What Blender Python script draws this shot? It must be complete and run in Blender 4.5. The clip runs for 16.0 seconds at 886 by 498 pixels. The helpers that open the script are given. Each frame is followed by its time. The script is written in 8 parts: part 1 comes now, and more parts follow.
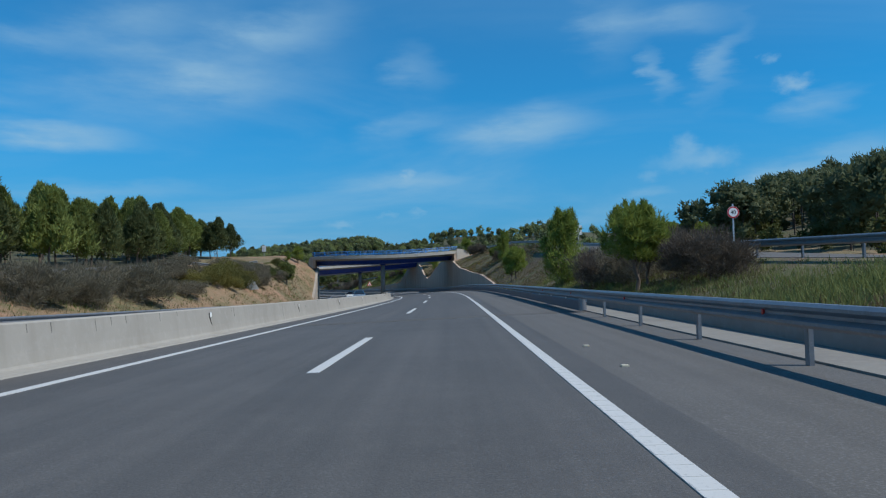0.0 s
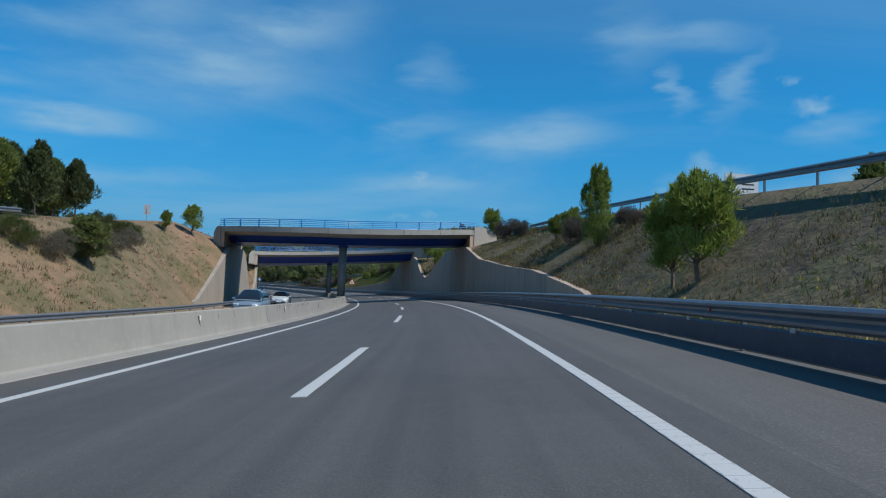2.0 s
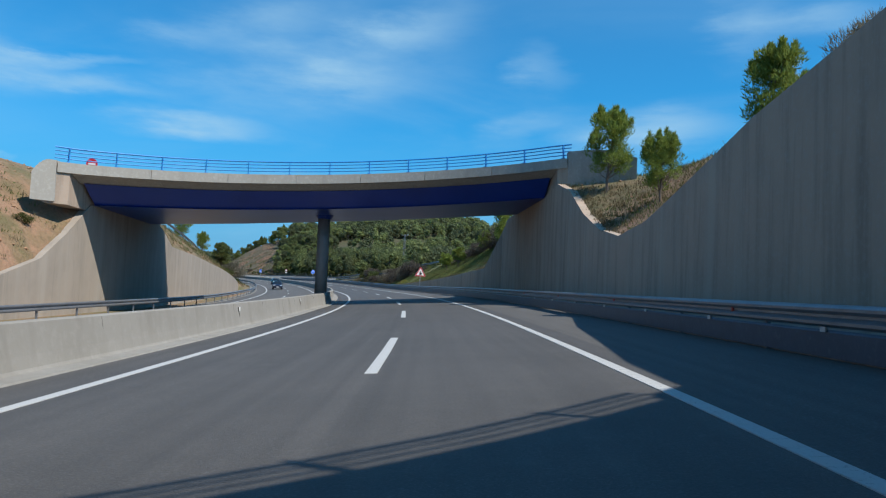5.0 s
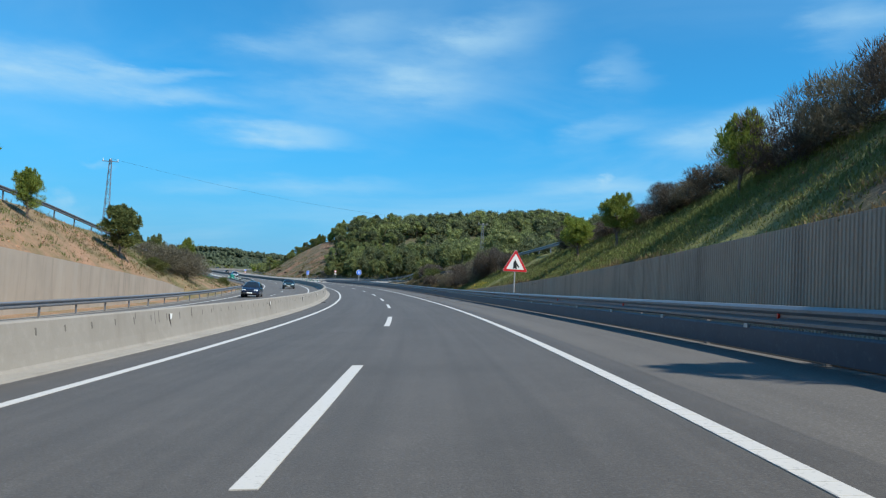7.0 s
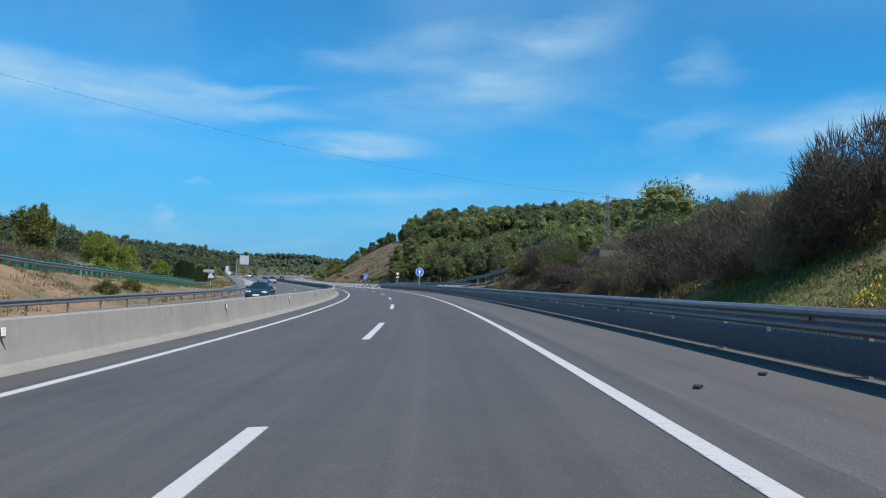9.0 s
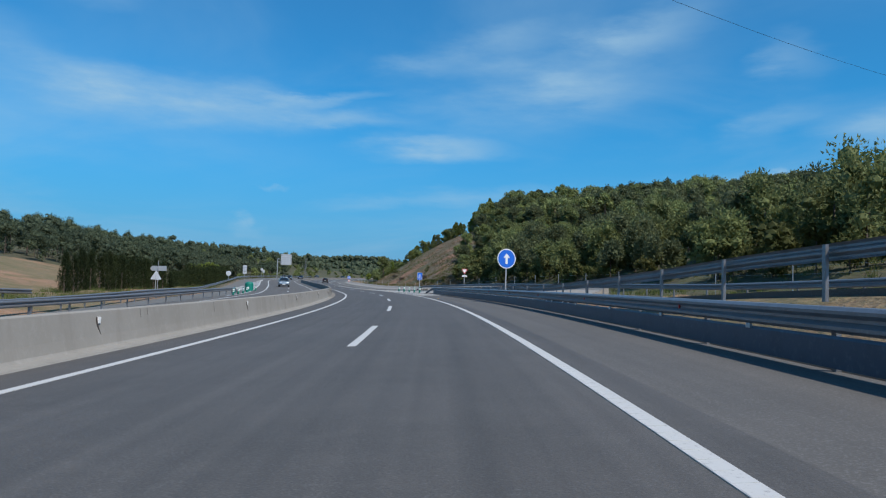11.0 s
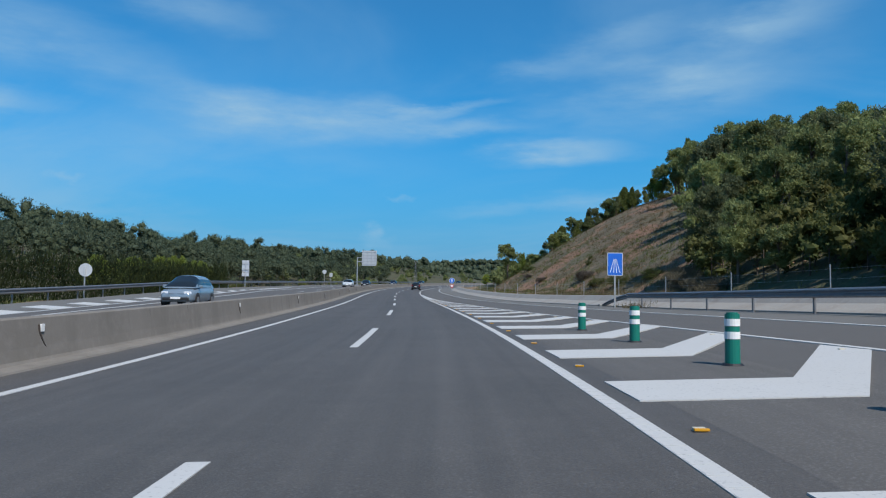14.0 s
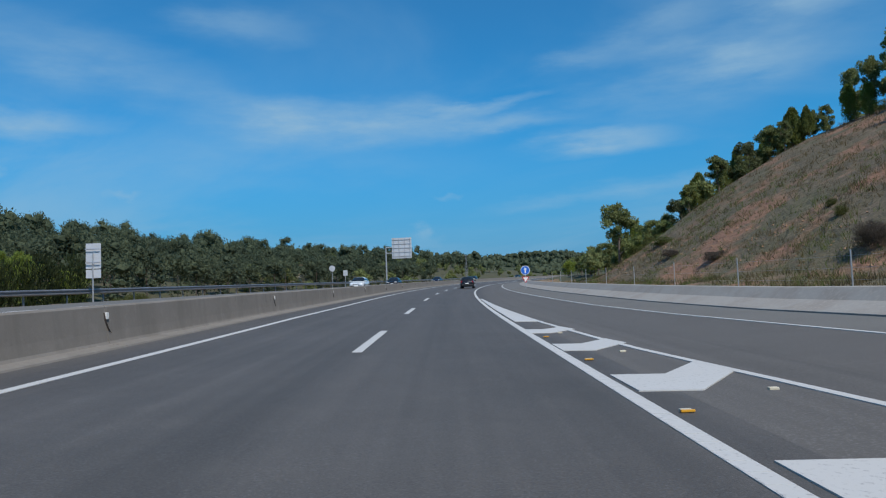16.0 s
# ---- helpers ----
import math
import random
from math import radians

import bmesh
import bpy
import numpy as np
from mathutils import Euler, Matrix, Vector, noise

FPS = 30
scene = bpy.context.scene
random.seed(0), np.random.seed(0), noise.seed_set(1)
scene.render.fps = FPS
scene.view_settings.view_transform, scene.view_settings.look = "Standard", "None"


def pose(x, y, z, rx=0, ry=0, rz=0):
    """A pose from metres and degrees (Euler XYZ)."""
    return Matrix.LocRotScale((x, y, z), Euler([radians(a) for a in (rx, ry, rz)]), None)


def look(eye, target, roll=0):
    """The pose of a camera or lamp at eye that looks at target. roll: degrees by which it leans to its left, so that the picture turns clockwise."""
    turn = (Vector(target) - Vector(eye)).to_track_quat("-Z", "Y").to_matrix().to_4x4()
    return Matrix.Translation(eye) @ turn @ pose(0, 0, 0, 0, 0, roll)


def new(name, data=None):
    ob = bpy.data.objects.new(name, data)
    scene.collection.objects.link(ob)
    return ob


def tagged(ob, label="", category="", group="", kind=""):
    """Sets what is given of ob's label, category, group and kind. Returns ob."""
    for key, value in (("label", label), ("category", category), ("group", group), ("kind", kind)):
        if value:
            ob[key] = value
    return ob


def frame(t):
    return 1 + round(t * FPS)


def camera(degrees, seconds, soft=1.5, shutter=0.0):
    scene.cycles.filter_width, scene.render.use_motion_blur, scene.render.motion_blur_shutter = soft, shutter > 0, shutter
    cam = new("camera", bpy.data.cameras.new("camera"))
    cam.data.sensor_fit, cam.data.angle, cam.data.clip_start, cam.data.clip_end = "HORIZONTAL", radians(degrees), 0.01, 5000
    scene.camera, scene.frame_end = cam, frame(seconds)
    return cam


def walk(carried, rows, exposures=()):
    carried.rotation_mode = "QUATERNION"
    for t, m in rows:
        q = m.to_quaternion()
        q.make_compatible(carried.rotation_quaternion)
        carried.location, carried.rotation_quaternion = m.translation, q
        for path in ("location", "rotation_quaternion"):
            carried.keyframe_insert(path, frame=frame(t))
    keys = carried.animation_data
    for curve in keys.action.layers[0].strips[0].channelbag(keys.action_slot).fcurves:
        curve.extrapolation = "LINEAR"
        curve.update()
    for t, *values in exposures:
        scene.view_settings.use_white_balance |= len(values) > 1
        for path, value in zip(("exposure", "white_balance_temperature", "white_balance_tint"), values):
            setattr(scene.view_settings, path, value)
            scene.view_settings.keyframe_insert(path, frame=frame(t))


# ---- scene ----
# ---- camera ----
cam = camera(62.72, 16.0, soft=1.2)


def eye(x, y, z, pitch, lean, yaw):
    """A pose from a place, the pitch up, the lean to the left and the turn to the left of +y."""
    ahead = Vector((-math.sin(radians(yaw)) * math.cos(radians(pitch)), math.cos(radians(yaw)) * math.cos(radians(pitch)), math.sin(radians(pitch))))
    return look((x, y, z), Vector((x, y, z)) + ahead * 10, lean)


PATH = [
    (0.0, 0.0, 0.0, 0.0, 3.249, -0.934, 0.374),
    (0.5, 0.0, 15.376, 0.107, 3.395, -0.017, 0.384),
    (1.0, -0.011, 30.765, 0.223, 3.671, 0.867, 0.452),
    (1.5, -0.05, 46.161, 0.346, 3.562, 1.679, 0.62),
    (2.0, -0.169, 61.509, 0.468, 3.527, 2.394, 1.092),
    (2.5, -0.481, 76.703, 0.569, 3.526, 2.997, 2.108),
    (3.0, -1.123, 91.601, 0.629, 3.38, 3.418, 3.651),
    (3.5, -2.173, 106.15, 0.642, 3.15, 3.576, 5.334),
    (4.0, -3.597, 120.412, 0.62, 2.876, 3.499, 6.763),
    (4.5, -5.334, 134.557, 0.586, 2.982, 3.077, 7.976),
    (5.0, -7.384, 148.75, 0.564, 3.021, 2.65, 9.238),
    (5.5, -9.794, 163.05, 0.562, 3.076, 2.595, 10.669),
    (6.0, -12.606, 177.409, 0.58, 3.098, 2.693, 12.254),
    (6.5, -15.824, 191.69, 0.604, 3.074, 2.915, 13.888),
    (7.0, -19.414, 205.773, 0.622, 3.168, 3.063, 15.45),
    (7.5, -23.348, 219.616, 0.632, 3.162, 2.834, 17.06),
    (8.0, -27.665, 233.245, 0.64, 3.225, 2.529, 18.871),
    (8.5, -32.419, 246.748, 0.663, 3.233, 2.405, 20.622),
    (9.0, -37.591, 260.22, 0.718, 3.324, 2.288, 22.086),
    (9.5, -43.155, 273.719, 0.813, 3.416, 2.036, 23.474),
    (10.0, -49.127, 287.238, 0.942, 3.448, 1.813, 24.945),
    (10.5, -55.522, 300.76, 1.084, 3.4, 1.796, 26.422),
    (11.0, -62.371, 314.332, 1.226, 3.303, 1.809, 27.866),
    (11.5, -69.668, 327.926, 1.356, 3.364, 1.747, 29.345),
    (12.0, -77.364, 341.395, 1.474, 3.469, 1.579, 30.906),
    (12.5, -85.338, 354.486, 1.584, 3.493, 1.141, 32.56),
    (13.0, -93.438, 366.936, 1.686, 3.386, 0.73, 34.307),
    (13.5, -101.572, 378.633, 1.78, 3.374, 0.762, 36.074),
    (14.0, -109.731, 389.632, 1.869, 3.568, 0.714, 37.823),
    (14.5, -117.996, 400.114, 1.957, 3.315, 0.055, 39.385),
    (15.0, -126.386, 410.251, 2.048, 3.371, -0.778, 40.506),
    (15.5, -134.862, 420.168, 2.143, 3.44, -1.488, 41.234),
    (16.0, -143.376, 429.917, 2.243, 3.432, -2.187, 41.755),
]
walk(cam, [(row[0], eye(*row[1:])) for row in PATH],
     exposures=((0.0, -0.17, 6250, 9), (1.0, -0.23, 6250, 9), (2.0, -0.21, 6250, 9), (2.5, -0.15, 6250, 9), (3.3, 0.02, 6350, 10), (4.2, 0.10, 6350, 10), (5.0, 0.18, 6450, 9), (6.3, 0.34, 6700, 8), (7.4, 0.36, 6700, 8), (9.0, 0.22, 6600, 11), (11.3, -0.04, 6500, 12), (13.6, -0.05, 6500, 12), (16.0, -0.22, 6450, 12)))

# ---- world and sun ----
SUN_FROM = Vector((0.93, -0.34, 1.25)).normalized()
sun = new("sun", bpy.data.lights.new("sun", "SUN"))
sun.data.energy, sun.data.angle, sun.data.color = 4.8, radians(0.55), (1.0, 0.95, 0.87)
sun.matrix_world = look((0, 0, 60), Vector((0, 0, 60)) - SUN_FROM)

world = bpy.data.worlds.new("sky")
scene.world = world
world.use_nodes = True


def build_sky():
    nt = world.node_tree
    nt.nodes.clear()
    out, back = nt.nodes.new("ShaderNodeOutputWorld"), nt.nodes.new("ShaderNodeBackground")
    sky = nt.nodes.new("ShaderNodeTexSky")
    sky.sky_type, sky.sun_disc = "NISHITA", False
    sky.sun_elevation = math.asin(SUN_FROM.z)
    sky.sun_rotation = math.atan2(SUN_FROM.x, SUN_FROM.y)
    sky.air_density, sky.dust_density, sky.ozone_density = 1.0, 0.3, 4.0
    co = nt.nodes.new("ShaderNodeTexCoord")
    sep = nt.nodes.new("ShaderNodeSeparateXYZ")
    nt.links.new(co.outputs["Generated"], sep.inputs[0])

    def m(op, a, b=None, clamp=False):
        n = nt.nodes.new("ShaderNodeMath")
        n.operation, n.use_clamp = op, clamp
        for k, v in enumerate((a, b)):
            if v is None:
                continue
            if isinstance(v, (int, float)):
                n.inputs[k].default_value = v
            else:
                nt.links.new(v, n.inputs[k])
        return n.outputs[0]

    # cloud layer: directions laid onto a flat ceiling, streaks of cirrus and a few low puffs
    up = m("MAXIMUM", sep.outputs[2], 0.0)
    lift = m("ADD", up, 0.16)
    u, v = m("DIVIDE", sep.outputs[0], lift), m("DIVIDE", sep.outputs[1], lift)
    flat = nt.nodes.new("ShaderNodeCombineXYZ")
    nt.links.new(u, flat.inputs[0])
    nt.links.new(v, flat.inputs[1])

    def cloud(scale, stretch, turn, detail, rough, warp, lo, hi, shift):
        mp = nt.nodes.new("ShaderNodeMapping")
        mp.inputs["Rotation"].default_value = (0, 0, radians(turn))
        mp.inputs["Scale"].default_value = (stretch[0], stretch[1], 1)
        mp.inputs["Location"].default_value = shift
        nt.links.new(flat.outputs[0], mp.inputs[0])
        no = nt.nodes.new("ShaderNodeTexNoise")
        no.inputs["Scale"].default_value, no.inputs["Detail"].default_value = scale, detail
        no.inputs["Roughness"].default_value, no.inputs["Distortion"].default_value = rough, warp
        nt.links.new(mp.outputs[0], no.inputs["Vector"])
        r = nt.nodes.new("ShaderNodeMapRange")
        r.interpolation_type = "SMOOTHSTEP"
        r.inputs["From Min"].default_value, r.inputs["From Max"].default_value = lo, hi
        nt.links.new(no.outputs[0], r.inputs["Value"])
        return r.outputs[0]

    # thin uneven veil over the whole sky
    veil = cloud(0.75, (0.75, 1.25), -28, 6, 0.56, 0.7, 0.40, 0.74, (3.1, 1.7, 0))
    broad = cloud(0.3, (1, 1), 0, 2, 0.5, 0.2, 0.36, 0.66, (1.3, 0.2, 0))
    amount = m("ADD", m("MULTIPLY", m("MULTIPLY", veil, 0.40), m("ADD", m("MULTIPLY", broad, 0.8), 0.3)), 0.10, True)
    # single clouds, each laid at its bearing and height over the horizon, in degrees
    bearing = m("MULTIPLY", m("ARCTAN2", sep.outputs[0], sep.outputs[1]), 57.29578)
    height = m("MULTIPLY", m("ARCSINE", sep.outputs[2]), 57.29578)
    dome = nt.nodes.new("ShaderNodeCombineXYZ")
    nt.links.new(bearing, dome.inputs[0])
    nt.links.new(height, dome.inputs[1])

    def ragged(scale, detail, rough, stretch, turn, push):
        """The dome's coordinates pushed about by noise, in degrees."""
        mp = nt.nodes.new("ShaderNodeMapping")
        mp.inputs["Scale"].default_value = stretch
        mp.inputs["Rotation"].default_value = (0, 0, radians(turn))
        nt.links.new(dome.outputs[0], mp.inputs[0])
        no = nt.nodes.new("ShaderNodeTexNoise")
        no.inputs["Scale"].default_value, no.inputs["Detail"].default_value, no.inputs["Roughness"].default_value = scale, detail, rough
        nt.links.new(mp.outputs[0], no.inputs["Vector"])
        sub = nt.nodes.new("ShaderNodeVectorMath")
        sub.operation = "SUBTRACT"
        nt.links.new(no.outputs["Color"], sub.inputs[0])
        sub.inputs[1].default_value = (0.5, 0.5, 0.5)
        mad = nt.nodes.new("ShaderNodeVectorMath")
        mad.operation = "MULTIPLY_ADD"
        nt.links.new(sub.outputs[0], mad.inputs[0])
        mad.inputs[1].default_value = push
        nt.links.new(dome.outputs[0], mad.inputs[2])
        return mad.outputs[0], no.outputs[0]

    soft, grain = ragged(0.32, 7, 0.58, (0.42, 1.5, 1), -8, (7.0, 2.6, 0))
    crisp, _ = ragged(0.75, 6, 0.55, (1, 1.5, 1), 0, (2.6, 1.6, 0))

    def lay(total, coords, clouds):
        for x, y, rx, ry, turn, weight in clouds:
            mp = nt.nodes.new("ShaderNodeMapping")
            mp.vector_type = "TEXTURE"
            mp.inputs["Location"].default_value = (x, y, 0)
            mp.inputs["Rotation"].default_value = (0, 0, radians(turn))
            mp.inputs["Scale"].default_value = (rx, ry, 1)
            nt.links.new(coords, mp.inputs[0])
            ln = nt.nodes.new("ShaderNodeVectorMath")
            ln.operation = "LENGTH"
            nt.links.new(mp.outputs[0], ln.inputs[0])
            r = nt.nodes.new("ShaderNodeMapRange")
            r.interpolation_type = "SMOOTHSTEP"
            for key, value in (("From Min", 1.6), ("From Max", 0.0), ("To Min", 0.0), ("To Max", weight)):
                r.inputs[key].default_value = value
            nt.links.new(ln.outputs["Value"], r.inputs["Value"])
            total = m("ADD", total, r.outputs[0]) if total is not None else r.outputs[0]
        return total

    wisps = lay(None, soft, CIRRUS)
    fray = nt.nodes.new("ShaderNodeMapRange")
    fray.inputs["From Min"].default_value, fray.inputs["From Max"].default_value = 0.30, 0.70
    fray.inputs["To Min"].default_value, fray.inputs["To Max"].default_value = 0.65, 2.1
    nt.links.new(grain, fray.inputs["Value"])
    amount = m("ADD", amount, m("MULTIPLY", wisps, fray.outputs[0]))
    amount = m("ADD", amount, lay(None, crisp, CUMULUS), True)
    # deeper blue, as a strongly coloured film shows it
    hue = nt.nodes.new("ShaderNodeHueSaturation")
    hue.inputs["Saturation"].default_value, hue.inputs["Value"].default_value = SKY_SAT, 1.0
    tint = nt.nodes.new("ShaderNodeMix")
    tint.data_type, tint.blend_type = "RGBA", "MULTIPLY"
    tint.inputs["Factor"].default_value = 1.0
    tint.inputs["B"].default_value = SKY_TINT
    nt.links.new(sky.outputs[0], tint.inputs["A"])
    nt.links.new(tint.outputs["Result"], hue.inputs["Color"])
    # grey-blue haze low down
    low = nt.nodes.new("ShaderNodeMapRange")
    low.interpolation_type = "SMOOTHSTEP"
    low.inputs["From Min"].default_value, low.inputs["From Max"].default_value = -0.02, 0.26
    low.inputs["To Min"].default_value, low.inputs["To Max"].default_value = 0.92, 0.0
    nt.links.new(sep.outputs[2], low.inputs["Value"])
    haze = nt.nodes.new("ShaderNodeMix")
    haze.data_type = "RGBA"
    nt.links.new(low.outputs[0], haze.inputs["Factor"])
    nt.links.new(hue.outputs[0], haze.inputs["A"])
    haze.inputs["B"].default_value = HAZE
    mix = nt.nodes.new("ShaderNodeMix")
    mix.data_type = "RGBA"
    nt.links.new(amount, mix.inputs["Factor"])
    nt.links.new(haze.outputs["Result"], mix.inputs["A"])
    mix.inputs["B"].default_value = CLOUD
    nt.links.new(mix.outputs["Result"], back.inputs["Color"])
    back.inputs["Strength"].default_value = SKY_STRENGTH
    nt.links.new(back.outputs[0], out.inputs[0])


# clouds: bearing to the right of +y, height, half width, half height, tilt (degrees), density
CIRRUS = (
    (-20, 16.0, 11, 3.6, 12, 0.22), (-12.5, 19.8, 4.5, 1.6, 10, 0.22), (-17, 15.2, 4, 1.6, 5, 0.14), (-26, 18.6, 7, 1.2, 14, 0.12),
    (-47, 13.3, 10, 1.6, 1, 0.40), (-38, 14.6, 4.5, 0.45, 9, 0.30), (-36, 13.1, 5, 0.6, -3, 0.22), (-54, 14.6, 5, 1.0, -6, 0.14),
    (-29, 10.9, 5.2, 0.9, 1, 0.40), (-25, 7.6, 6.5, 0.7, 2, 0.20), (-33, 7.0, 5, 0.5, 4, 0.10),
    (6.3, 12.6, 5, 1.4, 8, 0.34), (-4, 12.4, 4, 0.9, 14, 0.16), (-2.2, 17, 2.2, 1.6, -25, 0.16), (-3.2, 8.4, 4, 0.7, 4, 0.22),
    (16.6, 15.8, 0.9, 1.7, 20, 0.26), (21, 16.2, 1.1, 2.8, -28, 0.24), (17.5, 19.6, 4, 0.8, 0, 0.22), (13, 19.4, 2.4, 2.4, 0, 0.16), (27, 8.0, 5, 1.4, 16, 0.34), (27.5, 12.4, 2.6, 0.8, 10, 0.22), (14.8, 7.2, 2.0, 0.5, 5, 0.26), (10, 5.4, 5, 0.6, 8, 0.14),
    (-71, 12.6, 4, 1.0, 3, 0.32), (-66, 16.6, 9, 2.0, -10, 0.20), (-57, 20.4, 5, 1.2, 0, 0.18), (-52, 10.2, 15, 2.0, 0, 0.10), (-31, 17.5, 3, 0.6, -4, 0.12),
)
CUMULUS = (
    (18.8, 9.4, 2.6, 0.8, 0, 0.34), (18.4, 10.5, 0.9, 0.7, 0, 0.36), (20.4, 9.4, 1.4, 0.8, 0, 0.20), (25.8, 14.1, 1.15, 0.6, 0, 0.55), (24.4, 16.0, 0.5, 0.35, 0, 0.3), (15.6, 8.4, 0.6, 0.4, 0, 0.22),
    (-3.0, 9.1, 0.5, 0.4, 0, 0.34), (-8.4, 5.2, 1.2, 0.3, 0, 0.32), (-4.6, 5.9, 0.6, 0.25, 0, 0.22), (-2.4, 6.1, 0.6, 0.25, 0, 0.2),
    (-43.4, 4.9, 0.75, 0.6, 0, 0.30), (-43.0, 4.0, 1.2, 0.5, 0, 0.16), (-41.3, 7.6, 1.0, 0.25, 0, 0.2), (-65.6, 7.9, 1.0, 0.3, 0, 0.2), (-74, 9.0, 0.9, 0.4, 0, 0.3),
)
SKY_STRENGTH, SKY_SAT, SKY_TINT, CLOUD, HAZE = 0.106, 1.3, (0.47, 1.05, 1.30, 1), (3.35, 5.4, 7.0, 1), (1.1, 2.85, 5.5, 1)
build_sky()


# ---- materials ----
def material(name, colour, rough=0.8, metal=0.0, spots=(), bump=(), spec=0.5, island=0.0, transl=0.0):
    """colour: base. spots: (scale, detail, low, high, colour, amount[, stretch]) stains of noise laid over it, in metres of the world;
    bump: (scale, strength, distance). island: how much pieces differ in value."""
    mat = bpy.data.materials.new(name)
    mat.use_nodes = True
    nt = mat.node_tree
    bsdf = nt.nodes["Principled BSDF"]
    bsdf.inputs["Roughness"].default_value, bsdf.inputs["Metallic"].default_value = rough, metal
    bsdf.inputs["Specular IOR Level"].default_value = spec
    geo = nt.nodes.new("ShaderNodeNewGeometry")
    rgb = nt.nodes.new("ShaderNodeRGB")
    rgb.outputs[0].default_value = (*colour, 1)
    last = rgb.outputs[0]
    for spot in spots:
        scale, detail, lo, hi, col, amount = spot[:6]
        mp = nt.nodes.new("ShaderNodeMapping")
        mp.inputs["Scale"].default_value = spot[6] if len(spot) > 6 else (1, 1, 1)
        nt.links.new(geo.outputs["Position"], mp.inputs[0])
        no = nt.nodes.new("ShaderNodeTexNoise")
        no.inputs["Scale"].default_value, no.inputs["Detail"].default_value, no.inputs["Roughness"].default_value = scale, detail, 0.6
        nt.links.new(mp.outputs[0], no.inputs["Vector"])
        rg = nt.nodes.new("ShaderNodeMapRange")
        rg.inputs["From Min"].default_value, rg.inputs["From Max"].default_value, rg.inputs["To Max"].default_value = lo, hi, amount
        nt.links.new(no.outputs[0], rg.inputs["Value"])
        mix = nt.nodes.new("ShaderNodeMix")
        mix.data_type = "RGBA"
        nt.links.new(rg.outputs[0], mix.inputs["Factor"])
        nt.links.new(last, mix.inputs["A"])
        mix.inputs["B"].default_value = (*col, 1)
        last = mix.outputs["Result"]
    if island:
        info = nt.nodes.new("ShaderNodeObjectInfo")
        add = nt.nodes.new("ShaderNodeMath")
        add.operation = "ADD"
        for k, (socket, weight) in enumerate(((geo.outputs["Random Per Island"], 0.7), (info.outputs["Random"], 1.3))):
            part_of = nt.nodes.new("ShaderNodeMath")
            part_of.operation = "MULTIPLY"
            nt.links.new(socket, part_of.inputs[0])
            part_of.inputs[1].default_value = weight
            nt.links.new(part_of.outputs[0], add.inputs[k])
        rg = nt.nodes.new("ShaderNodeMapRange")
        rg.inputs["From Max"].default_value = 2.0
        rg.inputs["To Min"].default_value, rg.inputs["To Max"].default_value = 1 - island, 1 + island
        nt.links.new(add.outputs[0], rg.inputs["Value"])
        hsv = nt.nodes.new("ShaderNodeHueSaturation")
        nt.links.new(rg.outputs[0], hsv.inputs["Value"])
        nt.links.new(last, hsv.inputs["Color"])
        last = hsv.outputs[0]
    nt.links.new(last, bsdf.inputs["Base Color"])
    normal = None
    for scale, strength, distance in bump:
        no = nt.nodes.new("ShaderNodeTexNoise")
        no.inputs["Scale"].default_value, no.inputs["Detail"].default_value = scale, 4
        nt.links.new(geo.outputs["Position"], no.inputs["Vector"])
        bp = nt.nodes.new("ShaderNodeBump")
        bp.inputs["Strength"].default_value, bp.inputs["Distance"].default_value = strength, distance
        nt.links.new(no.outputs[0], bp.inputs["Height"])
        if normal:
            nt.links.new(normal, bp.inputs["Normal"])
        normal = bp.outputs[0]
    if normal:
        nt.links.new(normal, bsdf.inputs["Normal"])
    if transl:
        tr = nt.nodes.new("ShaderNodeBsdfTranslucent")
        nt.links.new(last, tr.inputs["Color"])
        mx = nt.nodes.new("ShaderNodeMixShader")
        mx.inputs[0].default_value = transl
        nt.links.new(bsdf.outputs[0], mx.inputs[1])
        nt.links.new(tr.outputs[0], mx.inputs[2])
        nt.links.new(mx.outputs[0], nt.nodes["Material Output"].inputs["Surface"])
    return mat


ASPHALT = material("asphalt", (0.079, 0.0725, 0.0655), 0.72, spots=((0.35, 3, 0.4, 0.7, (0.059, 0.054, 0.048), 0.7), (2.2, 5, 0.5, 0.8, (0.099, 0.090, 0.080), 0.6), (45, 2, 0.52, 0.75, (0.143, 0.138, 0.132), 0.6), (60, 2, 0.52, 0.7, (0.033, 0.033, 0.035), 0.6)), bump=((70, 0.35, 0.01),))
SHOULDER = material("shoulder_asphalt", (0.090, 0.0835, 0.0755), 0.8, spots=((0.5, 4, 0.42, 0.7, (0.076, 0.0705, 0.0635), 0.7), (40, 2, 0.5, 0.75, (0.186, 0.180, 0.174), 0.6)), bump=((60, 0.4, 0.01),))
PAINT = material("road_paint", (0.49, 0.485, 0.465), 0.6, spots=((1.2, 5, 0.5, 0.75, (0.5, 0.5, 0.49), 0.6), (25, 4, 0.58, 0.72, (0.22, 0.22, 0.22), 0.7)), bump=((60, 0.2, 0.005),))
CONCRETE = material("concrete", (0.345, 0.32, 0.28), 0.85, spots=((0.6, 4, 0.42, 0.72, (0.33, 0.30, 0.25), 0.7), (6, 4, 0.5, 0.75, (0.5, 0.47, 0.42), 0.5), (1.6, 5, 0.52, 0.75, (0.24, 0.22, 0.19), 0.55, (1, 1, 0.12))), bump=((18, 0.25, 0.01), (90, 0.2, 0.004)))
